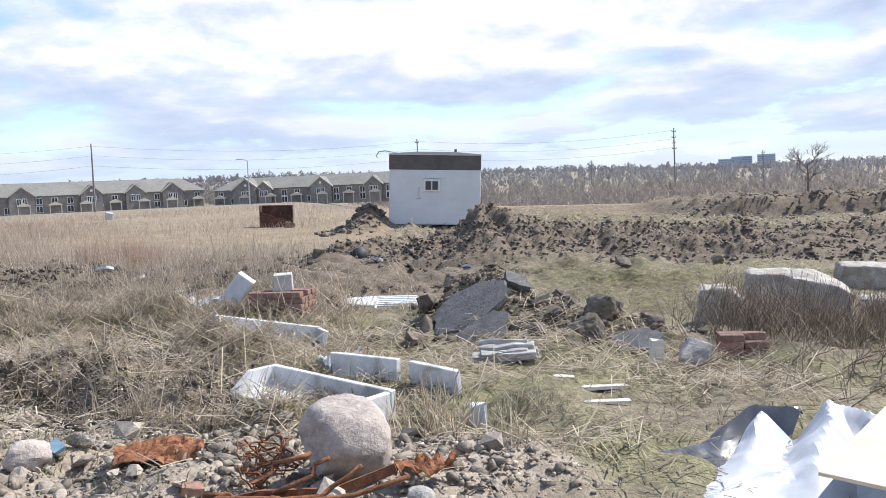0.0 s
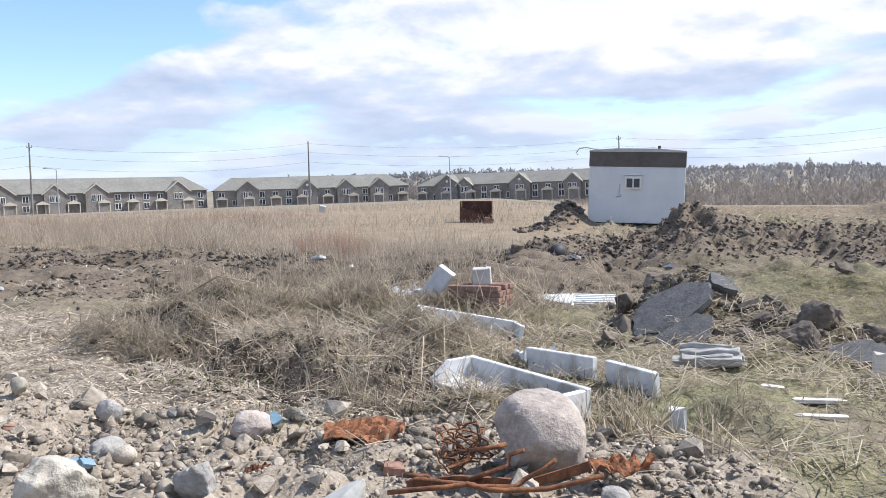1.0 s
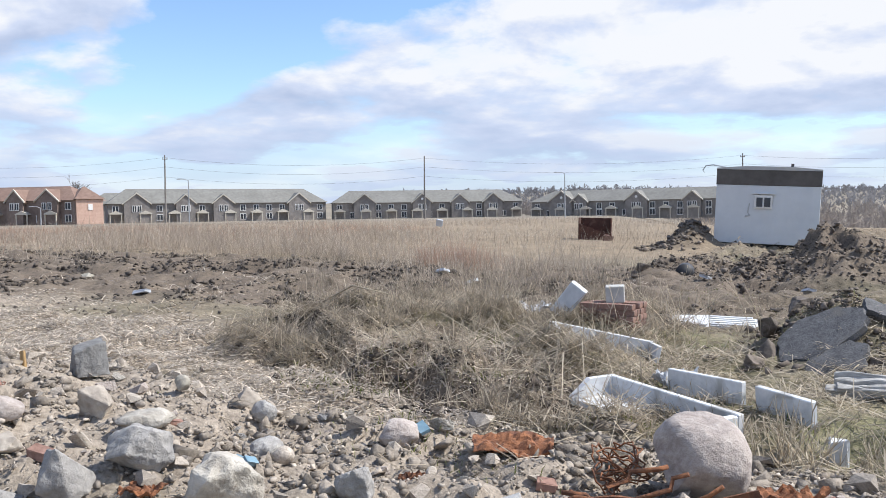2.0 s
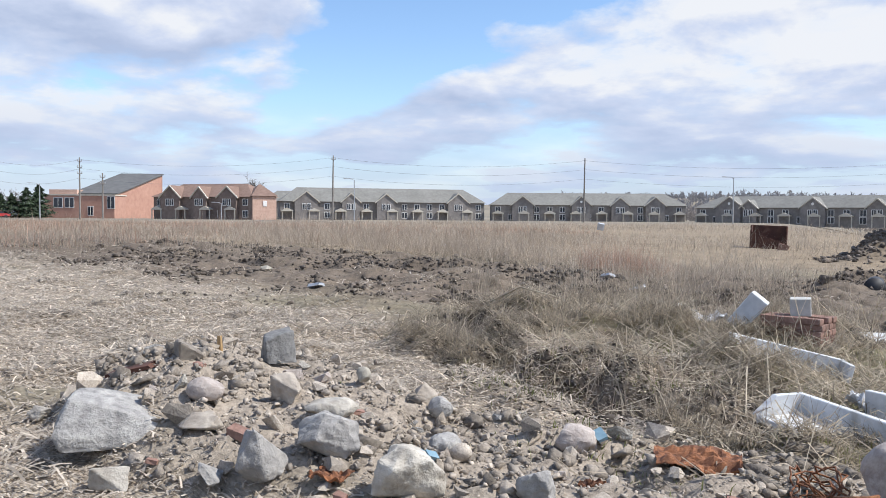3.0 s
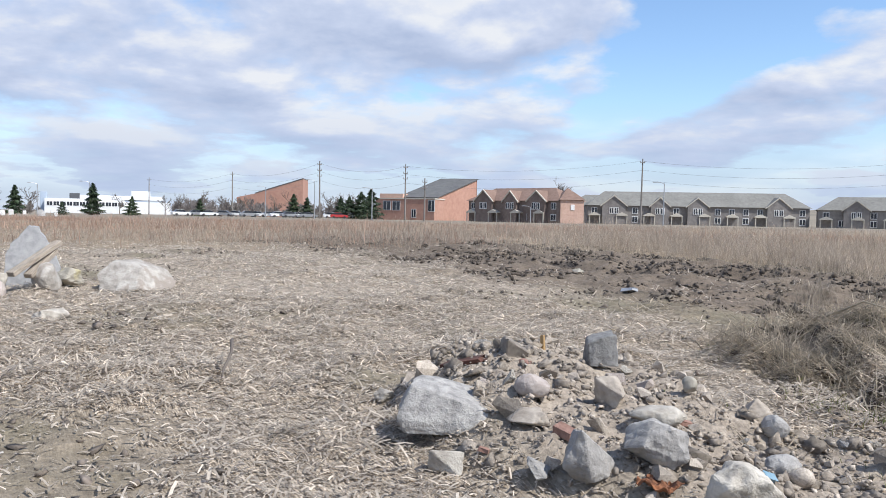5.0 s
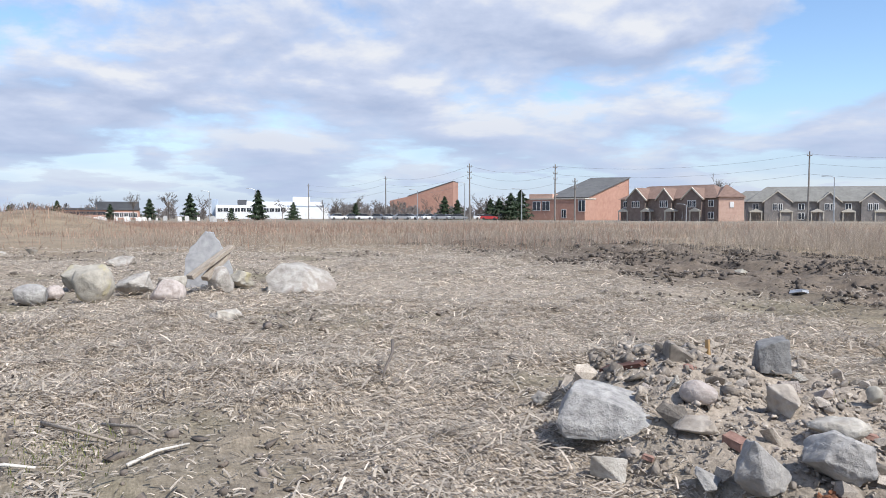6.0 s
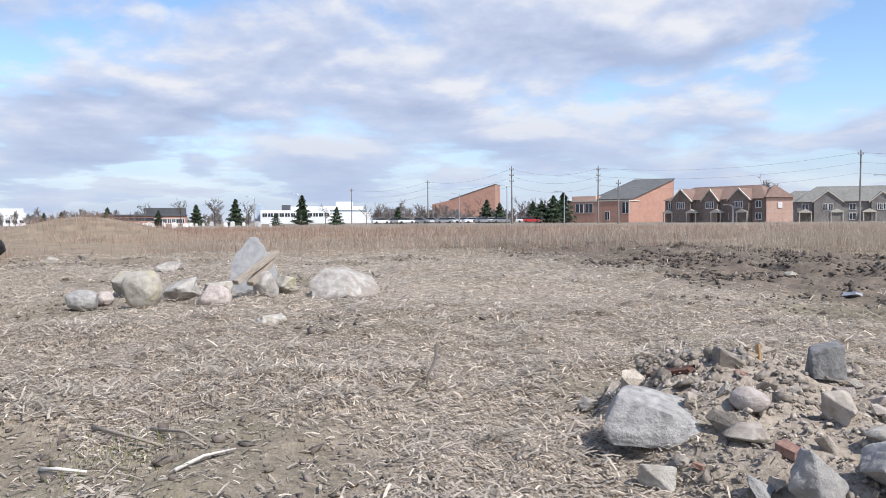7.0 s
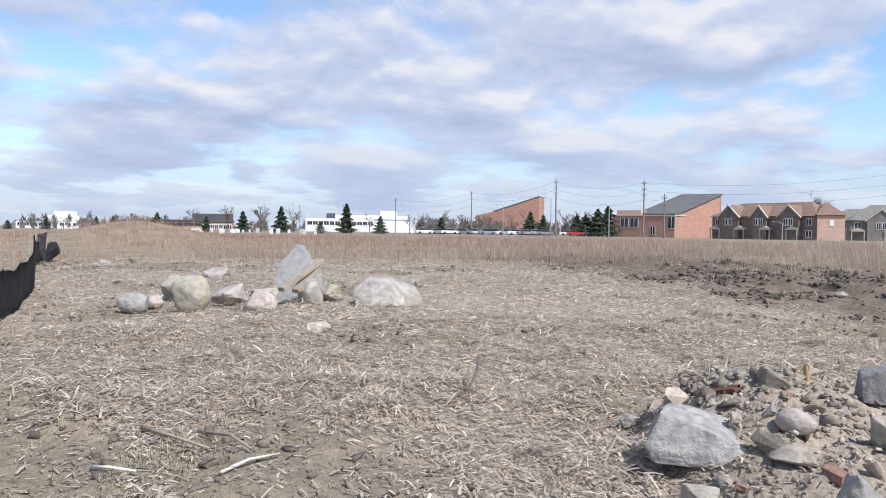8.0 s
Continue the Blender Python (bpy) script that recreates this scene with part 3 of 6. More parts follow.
def slivers(name, x, y, size, wide, material, label, lift=0.012, tip=0.5, category="mulch"):
    """Flat chips and straws lying about, with a bent ridge each."""
    n = len(x)
    long = size * rng.uniform(0.4, 1.6, n)
    w = wide * rng.uniform(0.5, 1.5, n)
    turn = rng.uniform(0, 2 * np.pi, n)
    slope = rng.normal(0, tip, n).clip(-1.1, 1.1) * 0.5
    dx, dy = np.cos(turn) * long / 2, np.sin(turn) * long / 2
    dz = np.sin(slope) * long / 2
    px, py = -np.sin(turn) * w / 2, np.cos(turn) * w / 2
    z = height(x, y) + lift + np.abs(dz) * 0.7 + rng.uniform(0, 0.015, n)
    v = np.empty((n, 6, 3))
    v[:, 0] = np.stack([x - dx - px, y - dy - py, z - dz], 1)
    v[:, 1] = np.stack([x - dx + px, y - dy + py, z - dz - w * 0.3], 1)
    v[:, 2] = np.stack([x - px, y - py, z + w * 0.5], 1)
    v[:, 3] = np.stack([x + px, y + py, z + w * 0.2], 1)
    v[:, 4] = np.stack([x + dx - px, y + dy - py, z + dz], 1)
    v[:, 5] = np.stack([x + dx + px, y + dy + py, z + dz - w * 0.3], 1)
    b = 6 * np.arange(n)[:, None]
    f = np.concatenate([b + [0, 2, 3, 1], b + [2, 4, 5, 3]], 0)
    return tagged(mesh_from(name, v.reshape(-1, 3), f, material), label, category, kind="stuff")


def hulls(count, corners=8):
    """Templates of broken stone: convex bodies with the same number of corners and faces."""
    out = []
    g = random.Random(5)
    while len(out) < count:
        bm = bmesh.new()
        for _ in range(corners):
            bm.verts.new(Vector((g.gauss(0, 1), g.gauss(0, 1), g.gauss(0, 1))).normalized())
        bmesh.ops.convex_hull(bm, input=bm.verts[:])
        bm.verts.index_update()
        f = [[q.index for q in p.verts] for p in bm.faces]
        if len(f) == 2 * corners - 4 and all(len(p) == 3 for p in f):
            out.append((np.array([p.co[:] for p in bm.verts]), np.array(f)))
        bm.free()
    return out


HULLS = hulls(14)


def lumps(name, x, y, size, material, label, category, sink=0.25, spread=0.6):
    """Small angular stones or clods."""
    n = len(x)
    pick = rng.integers(0, len(HULLS), n)
    bv = np.stack([h[0] for h in HULLS])[pick]
    bf = np.stack([h[1] for h in HULLS])[pick]
    s = size * np.exp(rng.normal(0, spread, n)).clip(0.3, 3.4)
    v = bv * (s[:, None, None] * rng.uniform(0.6, 1.3, (n, 1, 3)) * np.array([1, 1, 0.75]))
    a = rng.uniform(0, 2 * np.pi, n)
    c, d = np.cos(a)[:, None], np.sin(a)[:, None]
    vx, vy = v[..., 0] * c - v[..., 1] * d, v[..., 0] * d + v[..., 1] * c
    z = height(x, y) + s * (0.75 - sink) * 0.7
    v = np.stack([vx + x[:, None], vy + y[:, None], v[..., 2] + z[:, None]], -1)
    f = (bf + 8 * np.arange(n)[:, None, None]).reshape(-1, 3)
    return tagged(mesh_from(name, v.reshape(-1, 3), f, material), label, category, kind="stuff")


def zone_of(name):
    return lambda x, y: zones(x, y)[name]


# straw mulch, fine near the standpoint and coarser beyond
x, y = scatter((-10, 1.2, -2.5, 7), zone_of("chips"), 150000)
slivers("straw_mulch", x, y, 0.050, 0.0078, M_CHIPS, "pale straw and shredded corn stalks lying on soil", 0.006, 0.4)
x, y = scatter((-10, 1.2, -2.5, 7), lambda x, y: zones(x, y)["chips"] * ease(0.0, 0.3, fbm(x, y, 1.3, 3, 72)), 26000)
slivers("straw_mulch", x, y, 0.066, 0.011, M_CHIPS, "broad pale corn leaves and stalks among the straw", 0.015, 0.6)
x, y = scatter((-25, -5, -6, 14), lambda x, y: zones(x, y)["chips"] * (0.3 + 0.7 * ease(-0.1, 0.3, fbm(x, y, 0.6, 3, 71))), 130000)
slivers("straw_mulch", x, y, 0.095, 0.013, M_CHIPS, "pale straw and shredded corn stalks lying on soil", 0.008, 0.45)
x, y = scatter((-22, -2, -4, 13), lambda x, y: np.maximum(zones(x, y)["chips"], 0.3 * churned(x, y)) * ease(0.12, 0.35, fbm(x, y, 0.7, 4, 3, 0.6)), 85000)
slivers("straw_heaps", x, y, 0.085, 0.010, M_CHIPS, "loose heaps of jumbled corn stalks", 0.04, 1.2)
x, y = scatter((-22, 1.0, -5, 13), lambda x, y: ease(0.5, 1.5, y - 3.2 * (x > -1.8) + 99 * (x <= -1.8)) * ease(0.0, 0.4, fbm(x, y, 0.6, 4, 64)) * (1 - rubble_zone(x, y)), 20000)
lumps("soil_clods", x, y, 0.022, M_CLOD, "small grey-brown soil clods among the mulch", "soil", 0.45)
x, y = scatter((-26, 0, 8, 18), lambda x, y: churned(x, y) * ease(-0.1, 0.4, fbm(x, y, 0.9, 3, 25)), 42000)
lumps("track_clods", x, y, 0.026, M_WETCLOD, "dark clods thrown up along the wheel tracks", "soil", 0.4, 0.75)
x, y = scatter((-26, 0, 7, 19), lambda x, y: churned(x, y) * ease(0.05, 0.35, fbm(x, y, 0.5, 3, 26)), 40000)
lumps("turned_sods", x, y, 0.032, M_WETCLOD, "dark sods and crumbs turned up by machines", "soil", 0.4, 0.5)
x, y = scatter((-6, -1, 4.6, 9), lambda x, y: (1 - ease(0.3, 1.0, off_line(x, y, BANK_LINE))) * ease(-0.2, 0.2, fbm(x, y, 1.3, 3, 27)), 14000)
lumps("bank_clods", x, y, 0.016, M_WETCLOD, "dark clods and roots in the broken face of the bank", "soil", 0.3, 0.6)
x, y = scatter((-26, 0, 6, 19), lambda x, y: (1 - zones(x, y)['chips']) * (1 - 0.75 * churned(x, y)) * (0.15 + 0.85 * ease(0.0, 0.4, fbm(x, y, 0.7, 3, 76))) * (1 - dirt_zone(x, y)), 90000)
slivers('scattered_straw', x, y, 0.13, 0.009, M_GREYGRASS, 'dull straw scattered over churned soil', 0.008, 0.6)
# litter and thin turf on the trodden ground
x, y = scatter((-6, 8, 3.5, 15), lambda x, y: zones(x, y)["turf"] * (0.35 + 0.65 * ease(-0.2, 0.4, fbm(x, y, 0.8, 3, 74))), 150000)
slivers("dead_grass_litter", x, y, 0.12, 0.0055, M_GREYGRASS, "flattened dead grass and straw on turf", 0.008, 0.5)
x, y = scatter((-6, 8, 3.5, 15), lambda x, y: np.maximum(zones(x, y)["turf"] * ease(0.05, 0.45, fbm(x, y, 0.7, 3, 75)), 0.8 * np.exp(-(((x - 3.0) / 3.0) ** 2 + ((y - 11.6) / 2.0) ** 2)) * ease(-0.3, 0.2, fbm(x, y, 0.8, 3, 79))) * (1 - dirt_zone(x, y)), 160000)
blades("thin_green_turf", x, y, 0.045, 0.008, 0.8, M_GREEN, "thin patches of young green grass")
# rough weeds on the bank and behind it
def clumped(box, density_fn, clumps, each, spread):
    """Plan points gathered into tussocks."""
    cx, cy = scatter(box, density_fn, clumps)
    size = rng.uniform(0.5, 1.5, len(cx)) * spread
    n = each * len(cx)
    return np.repeat(cx, each) + rng.normal(0, 1, n) * np.repeat(size, each), np.repeat(cy, each) + rng.normal(0, 1, n) * np.repeat(size, each)


def weedy(x, y):
    return rough_weeds(x, y) * (1 - zones(x, y)["rubble"])


WEEDS = (-7.5, 0.8, 4.4, 13.5)
x, y = scatter(WEEDS, lambda x, y: weedy(x, y) * (0.04 + 0.96 * ease(-0.08, 0.12, fbm(x, y, 1.3, 4, 84, 0.6))), 75000)
slivers("matted_weeds", x, y, 0.20, 0.0065, M_GREYGRASS, "matted grey-brown dead weeds over rough earth", 0.04, 1.6, "weeds")
x, y = clumped(WEEDS, lambda x, y: weedy(x, y) * ease(0.0, 0.16, fbm(x, y, 1.3, 4, 84, 0.6)), 1500, 44, 0.065)
blades("weed_tussocks", x, y, 0.22, 0.0055, 1.15, M_GREYGRASS, "arching tussocks of dead grass on the bank", 0.5)
x, y = clumped(WEEDS, lambda x, y: weedy(x, y) * ease(0.05, 0.3, fbm(x, y, 0.7, 4, 86)), 900, 34, 0.10)
blades("pale_tussocks", x, y, 0.38, 0.0045, 1.0, M_DRYGRASS, "pale dry stems rising from the weeds", 0.5)
x, y = scatter(WEEDS, lambda x, y: weedy(x, y) * ease(-0.1, 0.3, fbm(x, y, 1.1, 3, 80)), 11000)
slivers("fallen_stems", x, y, 0.30, 0.006, M_STALK, "long bleached stems fallen across the bank", 0.07, 1.0, "weeds")
x, y = scatter((-5, 0, 4.2, 9), lambda x, y: np.maximum(0.8 * np.exp(-((behind_bank(x, y) + 0.35) / 0.35) ** 2), 0.35 * weedy(x, y)) * ease(-0.15, 0.25, fbm(x, y, 1.2, 3, 77)) * (1 - zones(x, y)["rubble"]), 46000)
blades("bank_grass", x, y, 0.10, 0.006, 0.9, M_GREEN, "green grass tufts at the foot of the bank")
x, y = scatter((-1.2, 7, 4.3, 8.2), lambda x, y: ease(0.12, 0.4, fbm(x, y, 0.9, 3, 78)) * (1 - zones(x, y)["rubble"]), 26000)
blades("grass_tufts", x, y, 0.12, 0.006, 1.0, M_GREYGRASS, "low tufts of dead and green grass")
x, y = scatter((-1.2, 7, 4.3, 8.6), lambda x, y: ease(-0.1, 0.35, fbm(x, y, 0.8, 3, 83)) * (1 - zones(x, y)['rubble']), 16000)
slivers('fallen_straw', x, y, 0.22, 0.006, M_STALK, 'long pale straws lying on the turf', 0.015, 0.6, 'straw')
# standing dry grass: near fringe, then the wide field
def fringe(x, y):
    e = off_line(x, y, [(-12.0, 15.8), (-7.0, 15.5), (-4.6, 11.0), (-4.2, 9.3)])
    return (1 - ease(0.6, 3.2, e)) * (0.25 + 0.75 * ease(0.0, 0.4, fbm(x, y, 0.5, 3, 79))) * (1 - dirt_zone(x, y))

x, y = clumped((-16, -1, 8, 20), fringe, 1500, 26, 0.10)
blades("tall_dry_grass", x, y, 0.46, 0.005, 0.9, M_GREYGRASS, "loose stand of dry grey-brown grass")


def tall_stand(x, y):
    e = off_line(x, y, [(-24.0, 22.0), (-13.0, 20.0), (-8.5, 18.5), (-6.0, 16.5), (-4.6, 13.5)])
    return (1 - ease(0.8, 3.6, e + 1.6 * fbm(x, y, 0.35, 3, 92))) * (1 - dirt_zone(x, y))


x, y = clumped((-26, -2.5, 11, 26), tall_stand, 2600, 26, 0.13)
blades("feathery_dry_grass", x, y, 0.66, 0.006, 1.05, M_DRYGRASS, "feathery stand of tall straw-coloured grass", 0.45)
x, y = clumped((-8.6, -6.0, 15.2, 18.2), lambda x, y: np.exp(-(((x + 7.3) / 0.75) ** 2 + ((y - 16.8) / 0.7) ** 2)), 260, 26, 0.10)
blades("russet_tuft", x, y, 0.80, 0.006, 0.45, M_REDGRASS, "dense upright tuft of russet dead grass", 0.3)
def field(x, y):
    z = zones(x, y)["field"]
    return z * (0.10 + 0.90 * ease(-0.22, 0.22, fbm(x, y, 0.16, 4, 81)))

x, y = scatter((-34, -5, -2, 36), lambda x, y: field(x, y) * ease(14, 24, -x + 0.25 * y), 240000)
blades("dry_field_grass", x, y, 0.46, 0.006, 1.15, M_DRYGRASS, "wide stand of tall dry straw-coloured grass")
x, y = scatter((-75, 12, 8, 95), lambda x, y: field(x, y) * ease(26, 34, np.hypot(x, y)) * (1 - ease(-3, 4, x + 0.10 * y)), 90000)
blades("dry_field_grass", x, y, 0.60, 0.015, 1.1, M_DRYGRASS, "wide stand of tall dry straw-coloured grass")
x, y = scatter((-95, -20, -22, 48), lambda x, y: field(x, y), 110000)
blades("russet_field_grass", x, y, 0.48, 0.017, 1.15, M_REDGRASS, "belt of russet dry grass at the edge of the field")
x, y = scatter((-40, 0, 0, 46), lambda x, y: ease(16, 20, np.hypot(x, y)) * (1 - dirt_zone(x, y)) * (1 - zones(x, y)["chips"]) * (1 - np.exp(-(((x + 4.25) / 1.0) ** 2 + ((y - 28.4) / 1.5) ** 2))) * (1 - churned(x, y)), 75000)
blades("short_dead_grass", x, y, 0.16, 0.012, 1.1, M_DRYGRASS, "short flattened dead grass between the taller stands")
x, y = scatter((-7, -3.7, 25, 31), lambda x, y: np.exp(-(((x + 4.25) / 0.9) ** 2 + ((y - 28.4) / 1.3) ** 2)), 5000)
lumps("mound_clods", x, y, 0.05, M_CLOD, "dark clods on the mound beside the trailer", "soil", 0.35)
# rubble and earth
x, y = scatter((-5.6, 2, 1.2, 6), lambda x, y: rubble_zone(x, y) ** 0.7, 55000)
lumps("rubble_gravel", x, y, 0.0085, M_GRAVEL, "grey gravel and broken stone of the rubble pile", "gravel", 0.65, 0.65)
x, y = scatter((-5.6, 2, 1.2, 6), lambda x, y: rubble_zone(x, y) * ease(-0.25, 0.15, fbm(x, y, 1.8, 3, 95)), 15000)
lumps("rubble_clods", x, y, 0.026, M_DRYCLOD, "dry grey-brown clods of clay in the rubble pile", "soil", 0.75, 0.6)
x, y = scatter((7, 26, 28.6, 40), lambda x, y: ease(-0.2, 0.3, fbm(x, y, 0.6, 3, 96)), 9000)
lumps("pit_clods", x, y, 0.055, M_CLOD, "dark clods along the edge of the pit", "soil", 0.35, 0.6)
x, y = scatter((-5, 15, 13.5, 22), lambda x, y: ease(0.03, 0.35, dirt_zone(x, y)), 42000)
lumps("earth_clods", x, y, 0.018, M_CLOD, "dark clods of bulldozed earth", "soil", 0.4, 0.75)
x, y = scatter((-5, 24, 13.5, 36), lambda x, y: dirt_zone(x, y) * (1 - 0.6 * ease(21, 27, y)), 18000)
lumps("earth_clods", x, y, 0.030, M_CLOD, "dark clods of bulldozed earth", "soil", 0.35, 0.6)
x, y = scatter((-5, 26, 20, 60), lambda x, y: ease(18.5, 23, y) * ease(-4, 0, x) * 0.8 * (1 - ease(6.6, 7.6, x) * ease(28.3, 29.2, y) * (1 - ease(31, 31.6, y))), 42000)
slivers("trampled_straw", x, y, 0.24, 0.022, M_GREYGRASS, "dry stalks trampled over the plateau", 0.03, 0.6)
x, y = scatter((-0.8, 3.2, 6.8, 10), lambda x, y: np.clip(asphalt_heap(x, y)[0] + asphalt_heap(x, y)[1], 0, 1), 9000)
lumps("heap_clods", x, y, 0.021, M_CLOD, "brown earth and broken bits on the asphalt heap", "soil", 0.3, 0.6)

# ---------- stones ----------
def rock_mesh(name, size, seed, material, level=3, cuts=5, rough=0.10, flat_base=True, corners=None):
    """A worn stone: a ball cut by planes, then roughened."""
    g = random.Random(seed)
    bm = bmesh.new()
    off = Vector((g.uniform(0, 50), g.uniform(0, 50), g.uniform(0, 50)))
    if cuts <= 4:
        bmesh.ops.create_icosphere(bm, subdivisions=level, radius=1.0)
        planes = [(Vector((g.gauss(0, 1), g.gauss(0, 1), g.gauss(0, 0.8))).normalized(), g.uniform(0.6, 0.8)) for _ in range(cuts)]
    else:
        for p in corners or [Vector((g.gauss(0, 1), g.gauss(0, 1), g.gauss(0, 1))).normalized() * g.uniform(0.85, 1.0) for _ in range((5 if level > 2 else 3) + cuts)]:
            bm.verts.new(p)
        hull = bmesh.ops.convex_hull(bm, input=bm.verts[:])
        bmesh.ops.delete(bm, geom=list({v for v in hull["geom_interior"] + hull["geom_unused"] if isinstance(v, bmesh.types.BMVert)}), context="VERTS")
        if level > 2:
            bmesh.ops.bevel(bm, geom=bm.edges[:], offset=0.04, segments=1, affect="EDGES")
            bmesh.ops.triangulate(bm, faces=bm.faces[:])
            for _ in range(4):
                long = [e for e in bm.edges if e.calc_length() > 0.10]
                bmesh.ops.subdivide_edges(bm, edges=long, cuts=1, use_grid_fill=True)
                bmesh.ops.triangulate(bm, faces=bm.faces[:])
        planes = []
    for v in bm.verts:
        p = v.co.copy()
        for d, h in planes:
            over = p.dot(d) - h
            if over > 0:
                p -= d * over * 0.9
        n = noise.fractal(p * 1.4 + off, 0.9, 2.1, 3)
        n2 = noise.fractal(p * 5.0 + off, 0.8, 2.1, 4)
        p *= 1 + rough * n + 0.45 * rough * n2
        v.co = p
    lo = [min(v.co[i] for v in bm.verts) for i in range(3)]
    hi = [max(v.co[i] for v in bm.verts) for i in range(3)]
    for v in bm.verts:
        v.co = Vector([(v.co[i] - lo[i]) / (hi[i] - lo[i]) * size[i] - (size[i] / 2 if i < 2 else 0) for i in range(3)])
        if flat_base and v.co.z < 0.12 * size[2]:
            v.co.z = 0.12 * size[2] - 0.35 * (0.12 * size[2] - v.co.z)
    me = bpy.data.meshes.new(name)
    for f in bm.faces:
        f.smooth = level > 2
    bm.to_mesh(me)
    bm.free()
    if level > 2:
        me.set_sharp_from_angle(angle=radians(32))
    me.materials.append(material)
    return me


def rock(name, x, y, w, h, material, label, seed, deep=None, yaw=0.0, tip=(0, 0), sink=0.12, cuts=5, rough=0.10, level=4, group="", corners=None):
    ob = new(name, rock_mesh(name, (w, deep or w * 0.8, h * (1 + sink)), seed, material, level, cuts, rough, True, corners))
    ob.matrix_basis = pose(x, y, ground(x, y) - h * sink, tip[0], tip[1], yaw)
    return tagged(ob, label, "rock", group)


PILE = "stones on the rubble pile"
rock("boulder", -3.44, 2.36, 0.74, 0.14, M_GRANITE, "large grey granite boulder with a pale sunlit top", 11, 0.46, 58, sink=1.15, cuts=6, rough=0.025,
     corners=[(-0.85, -0.8, -1), (0.6, -0.85, -1), (0.9, 0.6, -1), (-0.8, 0.8, -1), (-1.0, -0.75, -0.3), (-1.0, 0.5, 0), (-0.8, -0.35, 0.9), (-0.7, 0.5, 1), (-0.4, 0.6, 0.9), (0.3, -0.75, 0.15), (1, -0.4, -0.3), (1, 0.5, -0.1), (0.35, 0.7, 0.4), (-0.4, -0.5, 0.72), (0.5, -0.9, -0.4)])
rock("boulder", 0.24, 3.72, 0.43, 0.40, M_PINKSTONE, "smooth round pinkish boulder set in the rubble", 3, 0.46, 10, cuts=4, rough=0.06)
rock("stone_block", -3.56, 3.56, 0.24, 0.22, M_DARKSTONE, "dark grey squarish stone block on the pile", 21, 0.20, 70, cuts=9, rough=0.05, group=PILE,
     corners=[(-0.9, -0.8, -1), (0.8, -1, -1), (1, 0.8, -1), (-0.8, 0.9, -1), (-1, -0.7, 0.4), (0.7, -0.8, 0.9), (0.9, 0.8, 1), (-0.7, 0.7, 0.7), (-0.3, -0.9, 0.75)])
rock("stone", -3.16, 2.68, 0.22, 0.13, M_PINKSTONE, "tan oval fieldstone on the pile", 22, 0.16, 40, cuts=2, rough=0.05, group=PILE)
rock("stone", -2.96, 2.50, 0.27, 0.11, M_STONEBITS, "flat brownish stone slab lying tilted", 23, 0.15, 30, (0, -10), cuts=7, group=PILE)
rock("stone", -2.23, 2.74, 0.35, 0.24, M_BLUESTONE, "angular blue-grey stone on the pile", 24, 0.27, 25, cuts=7, group=PILE)
rock("stone", -2.52, 3.05, 0.31, 0.11, M_LIMESTONE, "long tan stone lying on the pile", 25, 0.16, 50, cuts=3, group=PILE)
rock("stone", -2.40, 2.42, 0.26, 0.26, M_BLUESTONE, "pointed grey stone standing in the rubble", 26, 0.20, 60, (0, 14), cuts=8, group=PILE)
rock("stone", -1.69, 2.72, 0.35, 0.28, M_LIMESTONE, "pale blunt limestone block in the rubble", 27, 0.28, 20, cuts=7, group=PILE)
rock("stone", -2.58, 2.28, 0.17, 0.12, M_GRANITE, "small grey stone at the foot of the pile", 28, 0.13, 0, cuts=5, group=PILE)
rock("stone", -3.02, 2.02, 0.20, 0.12, M_LIMESTONE, "pale stone with a brown stain at the foot of the pile", 29, 0.14, 30, cuts=5, group=PILE)
rock("stone", -4.52, 2.40, 0.14, 0.10, M_CRUST, "small white stone on the mulch", 30, 0.11, 30, cuts=6, group=PILE)
rock("stone", -2.39, 3.86, 0.17, 0.13, M_GRANITE, "rounded grey fieldstone on the pile", 31, 0.14, 0, cuts=2, rough=0.05, group=PILE)
rock("stone", -2.58, 3.90, 0.20, 0.14, M_STONEBITS, "grey-brown stone on the back of the pile", 32, 0.15, 70, cuts=5, group=PILE)
rock("stone", -2.86, 3.66, 0.10, 0.10, M_LICHEN, "small yellowish stone on the pile", 33, 0.09, 0, cuts=3, group=PILE)
rock("stone", -1.50, 3.96, 0.25, 0.17, M_PINKSTONE, "pinkish white stone at the edge of the grass", 34, 0.19, 35, (0, 12), cuts=4, group=PILE)
rock("stone", -1.14, 2.98, 0.19, 0.17, M_BLUESTONE, "bluish stone with a pale face in the rubble", 35, 0.15, 60, cuts=8, group=PILE)
rock("stone", -2.92, 3.12, 0.23, 0.15, M_STONEBITS, "earthy grey stone half sunk in the pile", 36, 0.2, 10, sink=0.3, group=PILE)
rock("stone", -0.55, 3.20, 0.22, 0.15, M_CONCRETE, "broken lump of grey concrete in the rubble", 37, 0.18, 15, cuts=8, group=PILE)
rock("stone", -0.80, 3.42, 0.13, 0.09, M_LIMESTONE, "small pale stone in the rubble", 38, 0.11, 0, group=PILE)
rock("stone", -3.85, 3.0, 0.24, 0.13, M_STONEBITS, "earthy grey stone half sunk in the pile", 39, 0.2, 10, sink=0.3, group=PILE)
rock("stone", -1.95, 3.35, 0.20, 0.12, M_GRANITE, "rounded grey fieldstone on the pile", 40, 0.16, 80, cuts=3, group=PILE)
rock("stone", -0.30, 3.05, 0.17, 0.13, M_BLUESTONE, "dark bluish stone in the rubble", 41, 0.14, 80, cuts=6, group=PILE)
